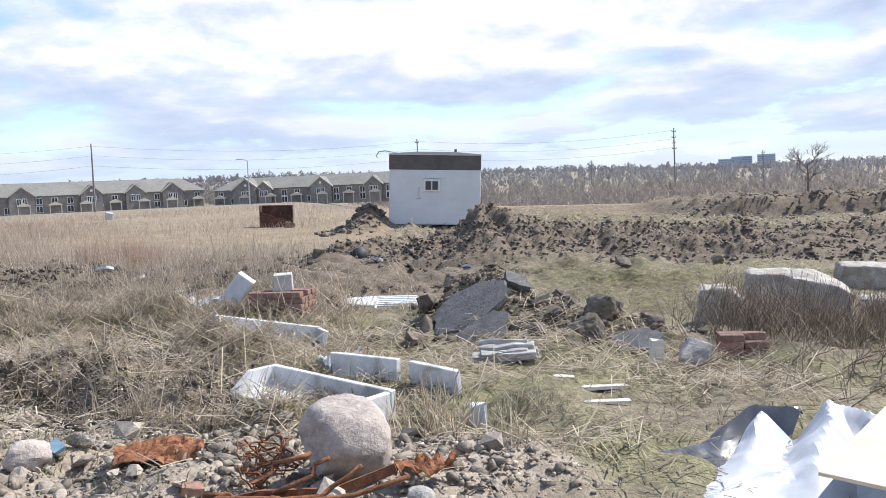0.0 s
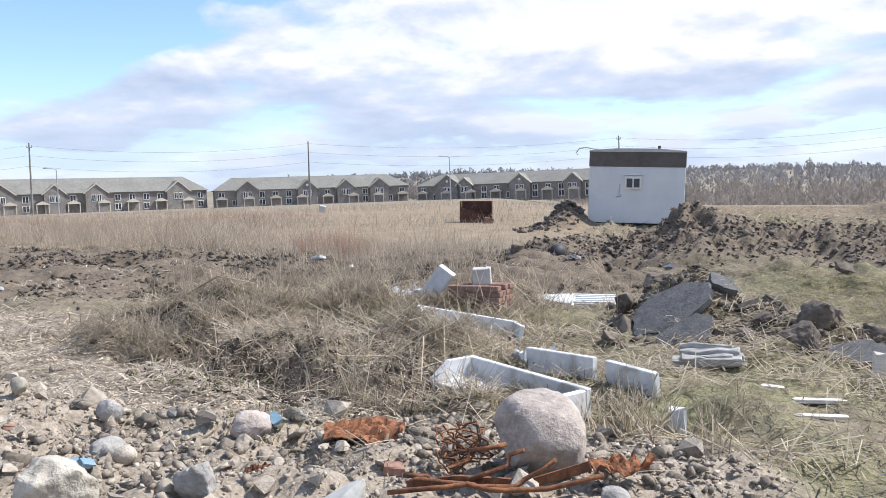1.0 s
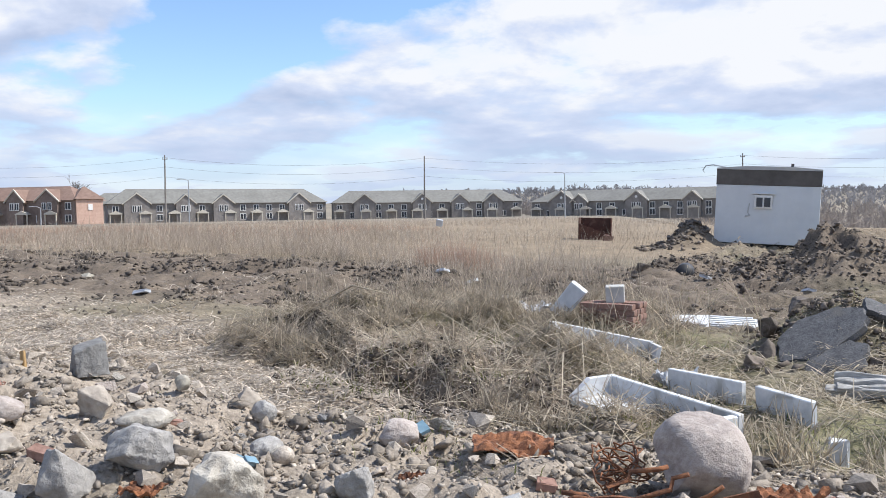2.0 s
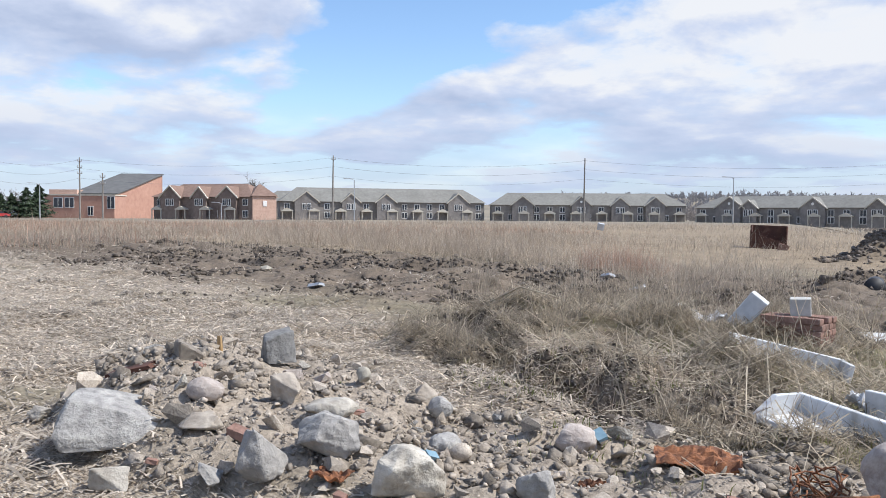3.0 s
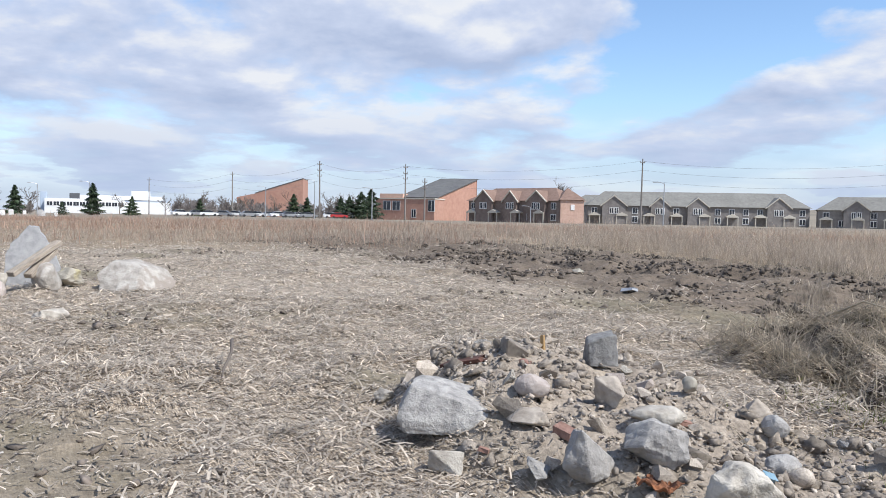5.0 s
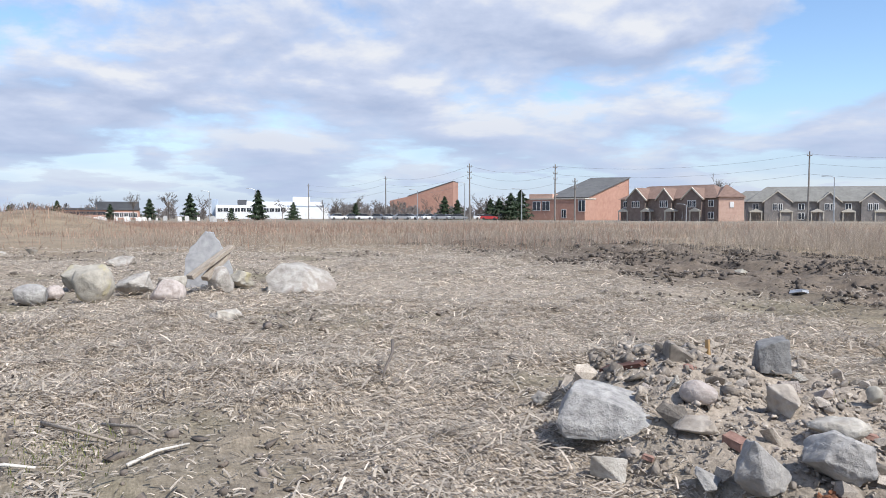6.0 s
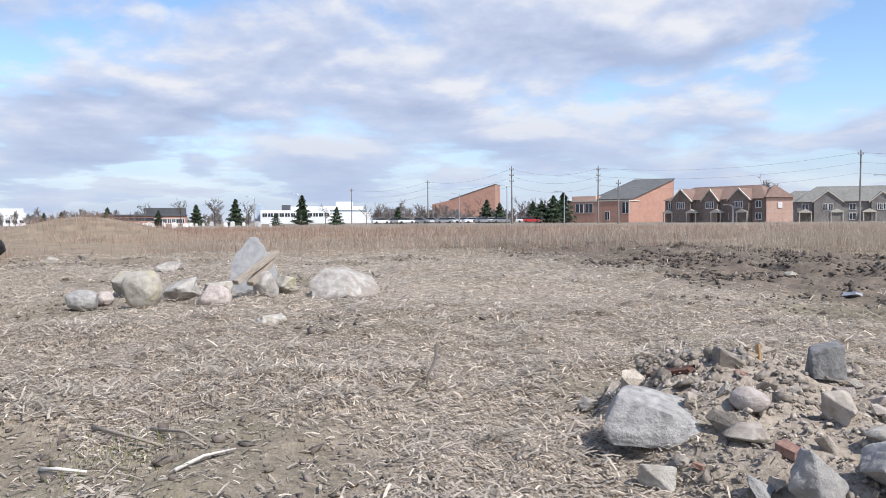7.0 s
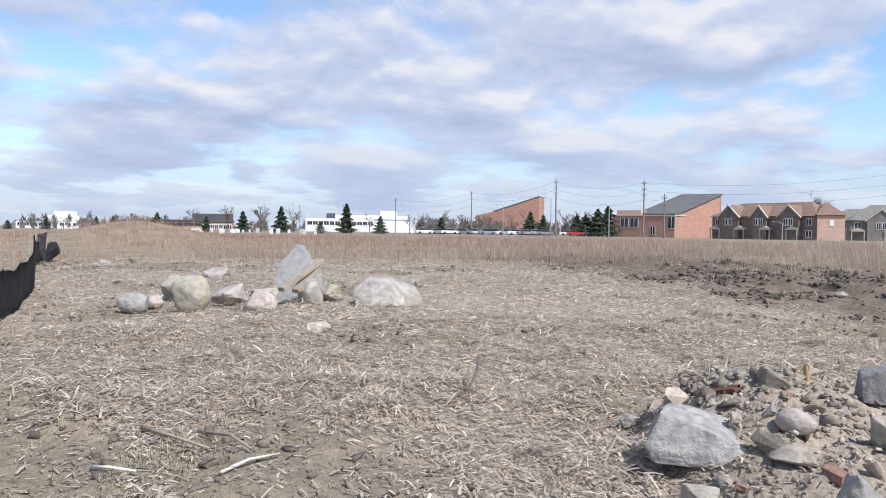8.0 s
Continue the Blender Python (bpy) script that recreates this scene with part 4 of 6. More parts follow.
rock("stone", 0.62, 3.45, 0.13, 0.10, M_GRANITE, "rounded grey cobble at the edge of the rubble", 42, 0.11, 0, cuts=2, rough=0.04, group=PILE)

CAIRN = "stones dumped on the mulch field"
rock("stone", -11.50, 0.82, 0.43, 0.38, M_CRUST, "rounded white boulder in the stone group", 52, 0.38, 0, cuts=4, rough=0.06, group=CAIRN)
rock("stone", -11.75, 2.03, 1.08, 0.40, M_CRUST, "broad white-crusted boulder on the mulch", 53, 0.75, 82, (8, 0), cuts=7, rough=0.05, group=CAIRN,
     corners=[(-0.95, -0.5, -0.6), (-1.0, 0, 0.2), (-0.55, 0.3, 0.95), (0.0, 0.6, 0.9), (0.8, 0.3, 0.3), (1.0, 0, -0.4), (0.75, -0.8, -1), (-0.65, -0.8, -1), (0.0, -0.95, -0.3), (0.1, -0.3, 0.7)])
rock("stone", -10.95, -0.82, 0.50, 0.50, M_LICHEN, "big rounded boulder with yellow lichen", 54, 0.46, 70, cuts=4, rough=0.07, group=CAIRN)
rock("stone", -11.40, -0.35, 0.55, 0.33, M_CRUST, "white angular boulder in the stone group", 55, 0.40, 75, cuts=7, group=CAIRN)
rock("stone", -11.02, 0.08, 0.48, 0.33, M_PINKSTONE, "smooth pinkish fieldstone in the stone group", 56, 0.40, 80, cuts=2, rough=0.05, group=CAIRN)
rock("stone", -11.20, -1.62, 0.41, 0.27, M_GRANITE, "rounded grey fieldstone beside the stone group", 57, 0.34, 80, cuts=3, rough=0.05, group=CAIRN)
rock("stone", -11.80, -1.38, 0.30, 0.22, M_PINKSTONE, "small tan fieldstone beside the stone group", 58, 0.25, 0, cuts=3, group=CAIRN)
rock("stone", -12.75, -1.10, 0.58, 0.40, M_LICHEN, "tan angular boulder at the back of the stones", 59, 0.45, 75, cuts=7, group=CAIRN)
rock("stone", -17.30, -0.62, 0.58, 0.20, M_CRUST, "flat white stone further back on the field", 60, 0.4, 80, cuts=5, group=CAIRN)
rock("stone", -9.00, 0.65, 0.34, 0.12, M_LIMESTONE, "tan stone half buried in the mulch", 61, 0.34, 30, sink=0.5, cuts=5, group=CAIRN)
rock("stone", -12.15, 1.15, 0.45, 0.28, M_LICHEN, "tan angular boulder in the stone group", 62, 0.36, 80, cuts=7, group=CAIRN)
rock("stone", -12.0, 0.15, 0.50, 0.26, M_LIMESTONE, "pale boulder half hidden in the stone group", 65, 0.36, 80, cuts=6, group=CAIRN)
rock("stone", -20.5, -3.3, 0.36, 0.16, M_LIMESTONE, "small pale stone at the edge of the field", 63, 0.3, 0, group=CAIRN)
rock("stone", -20.2, -2.6, 0.30, 0.14, M_LIMESTONE, "small pale stone at the edge of the field", 64, 0.26, 0, group=CAIRN)
rock("stone", -12.30, 10.70, 0.24, 0.14, M_LICHEN, "pale yellowish stone by the wheel tracks", 66, 0.2, 0)

for i, (x, y, w, d, h, yaw, seed, lab) in enumerate([
        (3.95, 9.05, 1.02, 0.55, 0.60, -14, 71, "big weathered limestone block behind bare twigs"),
        (3.10, 8.70, 0.46, 0.42, 0.42, -8, 72, "squarish brown-grey stone block with a pale top"),
        (6.15, 12.3, 1.10, 0.6, 0.36, -10, 73, "long pale stone block lying on the grass"),
        (5.25, 9.7, 0.75, 0.5, 0.22, -20, 74, "pale broken stone block lying among twigs"),
        (2.45, 6.82, 0.30, 0.20, 0.23, 10, 75, "jagged grey stone standing by the bricks")]):
    if i == 4:
        rock("stone_block", x, y, w, h, M_BLUESTONE, lab, seed, d, yaw, cuts=8, rough=0.06)
        continue
    bm = bmesh.new()
    bmesh.ops.create_cube(bm, size=1.0, matrix=Matrix.Translation((0, 0, h / 2)) @ Matrix.Diagonal((w, d, h, 1)))
    bmesh.ops.subdivide_edges(bm, edges=bm.edges[:], cuts=14, use_grid_fill=True)
    for v in bm.verts:
        c = Vector((v.co.x / w * 2, v.co.y / d * 2, v.co.z / h * 2 - 1))
        round_off = 1 - 0.06 * max(0, c.length - 1.25)
        q = v.co + Vector((seed, 0, 0))
        n = noise.fractal(q * 3.0, 0.8, 2.1, 4)
        sag = -0.22 * h * max(0, c.x) ** 2 * max(0, c.z) + 0.06 * h * c.z * noise.noise(q * 4)
        v.co = Vector((v.co.x * round_off, v.co.y * round_off, v.co.z * round_off + sag)) + 0.045 * n * c.normalized()
    ob = part("stone_block", bm, M_CRUST, smooth=True)
    ob.matrix_basis = pose(x, y, ground(x, y) - 0.06, 2, 3, yaw)
    tagged(ob, lab, "rock")

# the countable smaller stones of the pile, as its pieces
pile = tagged(holder("rubble_pile", pose(-2.2, 3.3, ground(-2.2, 3.3))), "long low pile of broken stone, earth and scrap", "rubble pile")
KINDS = [rock_mesh("stone", (1, 0.85, 0.66), 200 + i, M_STONEBITS, 2, 5 + i % 4, 0.06, False) for i in range(8)]
KINDS += [rock_mesh("stone", (1, 0.8, 0.6), 230 + i, m, 2, 7, 0.06, False) for i, m in enumerate((M_LIMESTONE, M_PINKSTONE, M_GRANITE))]
KINDS += [rock_mesh("stone", (1, 0.8, 0.7), 240 + i, m, 3, 2, 0.06, False) for i, m in enumerate((M_STONEBITS,))]
g = random.Random(8)
made = 0
while made < 290:
    px, py = g.uniform(-5.0, 1.1), g.uniform(1.6, 5.2)
    if g.random() > float(rubble_zone(px, py)) ** 0.6:
        continue
    s = min(0.038 * math.exp(g.gauss(0.2, 0.5)), 0.14)
    ob = new("stone", g.choice(KINDS))
    ob.parent = pile
    ob.matrix_basis = pile.matrix_basis.inverted() @ pose(px, py, ground(px, py) - 0.02 * s, g.uniform(-40, 40), g.uniform(-40, 40), g.uniform(0, 360)) @ Matrix.Scale(s * 1.3, 4)
    made += 1


def chunk(name, x, y, size, material, label, category, yaw=0, tip=(0, 0), up=0.0, seed=0):
    """A broken piece of brick or board: a bevelled, skewed box."""
    g = random.Random(seed)
    bm = box_bm(*size, bevel=min(size) * 0.12)
    for v in bm.verts:
        v.co += Vector((g.uniform(-1, 1) * size[0], g.uniform(-1, 1) * size[1], g.uniform(-1, 1) * size[2])) * 0.09
    ob = part(name, bm, material)
    ob.matrix_basis = pose(x, y, ground(x, y) + up, tip[0], tip[1], yaw)
    return tagged(ob, label, category)


for i, (x, y, s, yaw) in enumerate([(-2.74, 2.58, 0.13, 20), (-2.56, 3.30, 0.08, 60), (-1.55, 3.3, 0.07, 10), (-3.05, 3.25, 0.07, 75), (-0.47, 3.60, 0.12, 30),
                                    (-0.95, 3.6, 0.06, 0), (-2.95, 2.2, 0.07, 40), (0.75, 3.9, 0.07, 40), (-1.9, 2.5, 0.07, 12), (-3.6, 2.95, 0.08, 15)]):
    chunk("brick_fragment", x, y, (s * 0.85, s * 0.55, s * 0.38), M_BRICK, "broken piece of orange-red brick in the rubble", "brick", yaw, (14 - 9 * (i % 4), 12), 0.012, i)["group"] = "brick fragments"
chunk("plank_piece", -4.45, 2.55, (0.26, 0.06, 0.02), M_WOOD, "short brown broken plank on the mulch", "plank", -38, (0, 8), 0.03, 3)
chunk("plank_piece", -3.98, 2.72, (0.30, 0.10, 0.03), M_RUSTDARK, "dark rusted strip on the back of the pile", "scrap", 25, (10, -14), 0.05, 4)
chunk("wooden_stake", -4.05, 3.45, (0.03, 0.022, 0.18), M_STAKE, "raw yellow pine survey stake in the ground", "stake", 20, (0, -4), -0.08, 5)
for x, y, s, t in ((-1.88, 3.06, 0.085, 20), (-1.80, 3.03, 0.07, 70), (-1.38, 4.05, 0.09, -30)):
    chunk("plastic_scrap", x, y, (s, s * 0.7, 0.03), M_BLUE, "crumpled light blue plastic scrap in the rubble", "plastic scrap", t, (25, 20), 0.03, 6)


# ---------- rusted scrap ----------
def crumpled_sheet(name, x, y, sx, sy, up, amp, material, label, category, seed, yaw=0, freq=2.6, n=34, tip=(0, 0), thick=0.006):
    bm = bmesh.new()
    bmesh.ops.create_grid(bm, x_segments=n, y_segments=n, size=0.5)
    off = Vector((seed * 3.7, seed * 1.3, 0.5))
    for v in bm.verts:
        p = Vector((v.co.x * sx, v.co.y * sy, 0))
        edge = 1 + 0.10 * noise.noise(p * 4 / max(sx, sy) + off)
        a = noise.fractal(p * freq / max(sx, sy) * 1.4 + off, 0.7, 2.2, 4)
        b = abs(noise.noise(p * freq * 2.2 / max(sx, sy) + off * 2))
        v.co = Vector((p.x * edge + amp * 0.5 * noise.noise(p * 5 + off), p.y * edge + amp * 0.5 * noise.noise(p * 5 - off), up + amp * (a + 0.8 * (0.5 - b))))
    bmesh.ops.solidify(bm, geom=bm.faces[:], thickness=thick)
    ob = part(name, bm, material, smooth=False)
    ob.matrix_basis = pose(x, y, ground(x, y), tip[0], tip[1], yaw)
    return tagged(ob, label, category)


crumpled_sheet("rusted_sheet", -0.78, 3.95, 0.42, 0.32, 0.08, 0.06, M_RUST, "crumpled rusty sheet metal lying on rubble", "scrap metal", 5, 20, 1.9, 22)
crumpled_sheet("rusted_sheet", 0.62, 3.62, 0.26, 0.12, 0.11, 0.05, M_RUST, "torn rusty metal strip leaning on the boulder", "scrap metal", 9, 25, 3.2, 16)
crumpled_sheet("rusted_sheet", -2.05, 2.58, 0.18, 0.12, 0.03, 0.03, M_RUST, "small bent rusty metal scrap in the rubble", "scrap metal", 12, 10, 3, 14)
crumpled_sheet("rusted_sheet", -1.05, 3.35, 0.14, 0.10, 0.03, 0.03, M_RUST, "small bent rusty metal scrap in the rubble", "scrap metal", 14, 50, 3, 14)


def rebar():
    thing = tagged(holder("rusted_bars", pose(0.16, 3.38, ground(0.16, 3.38) - 0.02)), "tangle of bent rusty reinforcing bars over rubble", "scrap metal")
    g = random.Random(12)
    for i in range(4):
        pts = []
        for s in range(9):
            u = s / 8
            pts.append((-0.42 + (0.80 - 0.14 * i) * u + 0.03 * g.gauss(0, 1), -0.10 + 0.16 * u + 0.045 * i - 0.12 + 0.015 * g.gauss(0, 1), 0.06 + 0.10 * u * u + 0.03 * math.sin(6 * u + i) + 0.012 * i))
        part("bar", tube_bm(pts, 0.011, 6), M_RUST, thing, smooth=True)
    part("flat_strip", tube_bm([(-0.45, -0.02, 0.03), (-0.2, -0.05, 0.08), (0.1, 0.0, 0.07), (0.36, 0.06, 0.15)], [0.02, 0.028, 0.026, 0.03], 4), M_RUST, thing)
    thing2 = tagged(holder("rusted_wire_coil", pose(-0.12, 3.66, ground(-0.12, 3.66))), "tangled coil of thin rusty wire by the boulder", "scrap metal")
    for i in range(9):
        r, a0 = g.uniform(0.07, 0.15), g.uniform(0, 6.28)
        c = Vector((g.uniform(-0.06, 0.06), g.uniform(-0.05, 0.05), 0.10 + g.uniform(-0.02, 0.06)))
        ax = Vector((g.gauss(0, 0.5), g.gauss(0, 0.5), 1)).normalized()
        u = ax.orthogonal().normalized()
        w = ax.cross(u)
        pts = [c + r * (1 + 0.15 * math.sin(3 * s + i)) * (math.cos(a0 + s * 0.36) * u + math.sin(a0 + s * 0.36) * w) + Vector((0, 0, 0.004 * s)) for s in range(20)]
        part("wire", tube_bm(pts, 0.0045, 5), M_RUST, thing2, smooth=True)


rebar()


# ---------- white precast channels, slabs and bricks ----------
def channel(name, a, b, tall, end_l, end_r, floor_len, label, broken=False):
    """A precast channel: one long wall, two end walls and a piece of floor, open to the front."""
    a, b = Vector(a), Vector(b)
    d = b - a
    long = d.length
    yaw = math.degrees(math.atan2(d.y, d.x))
    za, zb = ground(*a), ground(*b)
    m = pose(a.x, a.y, za + 0.03, 0, -math.degrees(math.atan2(zb - za, long)), yaw)
    thing = tagged(holder(name, m), label, "precast channel")
    if broken:
        part("long_wall", box_bm(long * 0.56, 0.05, tall, (long * 0.28, 0, 0), 0.006), M_PRECAST, thing)
        part("long_wall", box_bm(long * 0.38, 0.05, tall * 0.92, (long * 0.81, 0.03, -0.01), 0.006, turn=pose(0, 0, 0, 6, 3, -5)), M_PRECAST, thing)
    else:
        part("long_wall", box_bm(long, 0.05, tall, (long / 2, 0, 0), 0.006), M_PRECAST, thing)
    if end_l:
        out = [(0, 0), (end_l, 0), (end_l, tall * 0.35), (end_l * 0.55, tall), (0, tall)]
        part("end_wall", prism_bm(out, 0.05, m=pose(0.0, -0.026, 0, 0, 0, -90)), M_PRECAST, thing)
    if end_r:
        part("end_wall", box_bm(0.05, end_r, tall * 0.95, (long - 0.025, -0.026 - end_r / 2, 0), 0.006), M_PRECAST, thing)
    if floor_len:
        part("floor_plate", box_bm(floor_len, end_l - 0.04, 0.045, (0.053 + floor_len / 2, -0.03 - end_l / 2, 0.012), 0.005), M_PRECAST, thing)
    return thing


channel("precast_channel", (-0.80, 5.92), (0.22, 5.22), 0.19, 0.36, 0.26, 0.42, "white precast concrete channel lying open on the grass")
channel("precast_channel", (-0.44, 6.34), (0.62, 5.62), 0.19, 0, 0, 0, "broken white precast wall piece lying on its edge", True)
channel("precast_channel", (-1.78, 7.25), (-0.90, 7.78), 0.17, 0.36, 0.22, 0.50, "white precast channel half hidden in dry grass")
crumpled_sheet("white_sheet_scrap", -0.42, 6.42, 0.30, 0.20, 0.13, 0.07, M_TARPW, "crumpled white plastic sheet behind the precast piece", "plastic sheet", 22, 0, 3, 16)
crumpled_sheet("white_sheet_scrap", -2.85, 9.85, 0.45, 0.30, 0.12, 0.10, M_TARPW, "crumpled white plastic sheet in dry grass", "plastic sheet", 23, 30, 3, 16)
chunk("white_slab", 0.76, 5.22, (0.10, 0.07, 0.17), M_PRECAST, "upright white broken slab piece in dead weeds", "slab", 20, (4, 0), -0.02, 8)
chunk("white_slab", -3.98, 11.2, (0.46, 0.30, 0.06), M_PRECAST, "flat white slab lying in dry grass", "slab", 8, (4, 3), 0.12, 9)
chunk("white_slab", -1.14, 10.35, (0.62, 0.50, 0.07), M_PRECAST, "flat white precast slab on trodden turf", "slab", 6, (5, 0), 0.03, 10)


def grooved_slab():
    thing = tagged(holder("grooved_slab", pose(-0.58, 10.72, ground(-0.58, 10.72) + 0.03, 5, 0, -6)), "white grooved slab with a rounded corner", "slab")
    out = [(-0.36, -0.28), (0.36, -0.28), (0.38, -0.05)] + [(0.08 + 0.30 * math.cos(a * math.pi / 16), -0.02 + 0.28 * math.sin(a * math.pi / 16)) for a in range(1, 9)] + [(-0.36, 0.28)]
    bm = bmesh.new()
    lo, hi = [bm.verts.new((x, y, 0)) for x, y in out], [bm.verts.new((x, y, 0.055)) for x, y in out]
    bm.faces.new(lo[::-1]), bm.faces.new(hi)
    for i in range(len(out)):
        bm.faces.new((lo[i], lo[(i + 1) % len(out)], hi[(i + 1) % len(out)], hi[i]))
    part("plate", bm, M_PRECAST, thing)
    for i in range(5):
        part("rib", box_bm(0.66 - 0.05 * max(0, i - 2), 0.055, 0.018, (-0.01 - 0.03 * max(0, i - 2), -0.22 + 0.105 * i, 0.056), 0.004), M_PRECAST, thing)


grooved_slab()


def brick_mesh():
    bm = box_bm(0.20, 0.092, 0.06, bevel=0.005)
    me = bpy.data.meshes.new("brick")
    bm.to_mesh(me)
    bm.free()
    me.materials.append(M_BRICK)
    return me


BRICK = brick_mesh()


def brick_stack(x, y, nx, ny, nz, yaw, label, seed):
    g = random.Random(seed)
    thing = tagged(holder("brick_stack", pose(x, y, ground(x, y) - 0.01, 0, 0, yaw)), label, "bricks")
    for k in range(nz):
        for j in range(ny):
            for i in range(nx):
                if k == nz - 1 and g.random() < 0.3:
                    continue
                ob = new("brick", BRICK)
                ob.parent = thing
                if k % 2:
                    ob.matrix_basis = pose((i - (nx - 1) / 2) * 0.208 + g.gauss(0, 0.006), (j - (ny - 1) / 2) * 0.104 + g.gauss(0, 0.006), k * 0.0615, 0, 0, g.gauss(0, 2.5))
                else:
                    ob.matrix_basis = pose((i - (nx - 1) / 2) * 0.206 + g.gauss(0, 0.006), (j - (ny - 1) / 2) * 0.102 + g.gauss(0, 0.006), k * 0.0615, 0, 0, g.gauss(0, 2.5))
    return thing


brick_stack(-1.52, 8.62, 3, 4, 5, -6, "low stack of weathered red bricks in dry grass", 4)
brick_stack(2.95, 7.25, 2, 2, 3, -4, "small stack of dark red bricks behind twigs", 5)
zs = ground(-1.52, 8.62) + 5 * 0.0615 - 0.005
ob = part("concrete_block", box_bm(0.20, 0.19, 0.18, bevel=0.008), M_CONCRETE)
ob.matrix_basis = pose(-1.50, 8.66, zs - 0.01, 2, -2, 14)
tagged(ob, "pale square concrete block on the brick stack", "block")
ob = part("concrete_block", box_bm(0.20, 0.19, 0.40, bevel=0.008), M_PRECAST)
ob.matrix_basis = pose(-2.12, 8.55, ground(-2.12, 8.55) + 0.06, 0, 38, 10)
tagged(ob, "white block leaning against the brick stack", "block")


# ---------- asphalt heap ----------
def plate(name, x, y, up, outline, thick, material, label, tip, yaw, category="asphalt"):
    """A broken plate with an uneven rim and a rough top."""
    g = random.Random(len(outline) + int(100 * x))
    bm = bmesh.new()
    rim = []
    n = len(outline)
    for i in range(n):
        a, b = Vector(outline[i]), Vector(outline[(i + 1) % n])
        for s in range(4):
            p = a.lerp(b, s / 4) + Vector((g.gauss(0, 0.010), g.gauss(0, 0.010)))
            rim.append(p)
    top = [bm.verts.new((p.x, p.y, thick)) for p in rim]
    mid = [bm.verts.new((p.x * 1.03, p.y * 1.03, thick * 0.5)) for p in rim]
    low = [bm.verts.new((p.x * 0.95, p.y * 0.95, 0)) for p in rim]
    mx, my = sum(p.x for p in rim) / len(rim), sum(p.y for p in rim) / len(rim)
    c = bm.verts.new((mx, my, thick))
    d = bm.verts.new((mx, my, 0))
    m = len(rim)
    for i in range(m):
        j = (i + 1) % m
        bm.faces.new((top[i], top[j], c))
        bm.faces.new((low[j], low[i], d))
        bm.faces.new((mid[i], mid[j], top[j], top[i]))
        bm.faces.new((low[i], low[j], mid[j], mid[i]))
    ob = part(name, bm, material)
    ob.matrix_basis = pose(x, y, ground(x, y) + up, tip[0], tip[1], yaw)
    return tagged(ob, label, category)


plate("standing_stone", -12.45, 0.72, -0.06, [(-0.33, 0.0), (0.36, 0.0), (0.37, 0.32), (0.25, 0.62), (0.09, 0.90), (-0.03, 0.92), (-0.24, 0.68), (-0.33, 0.52)], 0.20, M_SLATE, "tall pointed grey slab standing among dumped stones", (82, 0), 82, "rock")
plate("asphalt_slab", 0.60, 8.12, 0.02, [(-0.36, -0.30), (-0.10, -0.36), (0.14, -0.22), (0.36, -0.02), (0.34, 0.24), (0.10, 0.32), (-0.26, 0.22), (-0.40, 0.02)], 0.09, M_ASPHALT, "large tilted slab of old asphalt on the earth heap", (34, -14), -10)
plate("asphalt_slab", 0.66, 7.62, -0.01, [(-0.34, -0.16), (0.18, -0.20), (0.36, 0.02), (0.26, 0.18), (-0.12, 0.16)], 0.08, M_ASPHALT, "tilted slab of broken asphalt at the heap's foot", (24, -26), 22)
plate("asphalt_slab", 2.06, 7.32, 0.02, [(-0.24, -0.12), (0.12, -0.16), (0.25, 0.02), (0.10, 0.16), (-0.20, 0.12)], 0.10, M_ASPHALT, "grey asphalt slab leaning at the end of the heap", (24, -8), 8)
plate("asphalt_slab", 0.98, 8.45, 0.02, [(-0.14, -0.10), (0.12, -0.12), (0.16, 0.10), (-0.08, 0.12)], 0.07, M_ASPHALT, "small broken asphalt piece on the heap", (30, 16), 30)
LUMPS = [(1.25, 8.2, 0.2, 0.13), (1.75, 7.62, 0.3, 0.24), (1.55, 8.0, 0.16, 0.1), (0.1, 8.0, 0.22, 0.16), (0.3, 8.75, 0.34, 0.2), (1.0, 7.7, 0.14, 0.09), (1.62, 7.2, 0.34, 0.26), (0.02, 7.75, 0.2, 0.12), (0.12, 8.45, 0.3, 0.22),
         (1.1, 8.5, 0.24, 0.16), (1.35, 7.75, 0.22, 0.14), (1.45, 8.4, 0.26, 0.16), (1.2, 7.4, 0.2, 0.12), (2.3, 7.9, 0.3, 0.18), (2.62, 7.5, 0.34, 0.2), (1.95, 7.9, 0.2, 0.14)]
for i, (x, y, w, h) in enumerate(LUMPS):
    rock("earth_lump", x, y, w, h, M_CLOD, "lump of dark brown earth on the asphalt heap", 90 + i, w * 0.8, 30 * i, cuts=5, rough=0.16, level=3)["category"] = "soil"
g = random.Random(33)
log = tagged(holder("wood_chunk", pose(0.95, 6.74, ground(0.95, 6.74) - 0.02, 0, 0, 4)), "split grey weathered chunk of wood on the turf", "wood")
for i in range(9):
    bm = box_bm(g.uniform(0.30, 0.54), g.uniform(0.05, 0.10), g.uniform(0.04, 0.09), (g.uniform(-0.06, 0.06), g.uniform(-0.07, 0.07), 0.014 * i), 0.006, turn=pose(0, 0, 0, g.uniform(-12, 12), g.uniform(-7, 7), g.uniform(-9, 9)))
    bmesh.ops.subdivide_edges(bm, edges=[e for e in bm.edges if e.calc_length() > 0.2], cuts=5, use_grid_fill=True)
    for v in bm.verts:
        v.co += 0.022 * noise.noise_vector(v.co * 9)
    part("splinter", bm, M_WOODGREY, log)
chunk("white_board", 2.13, 6.72, (0.11, 0.04, 0.22), M_WOODPALE, "short pale board standing upright by the heap", "board", 6, (4, 2), -0.01, 12)
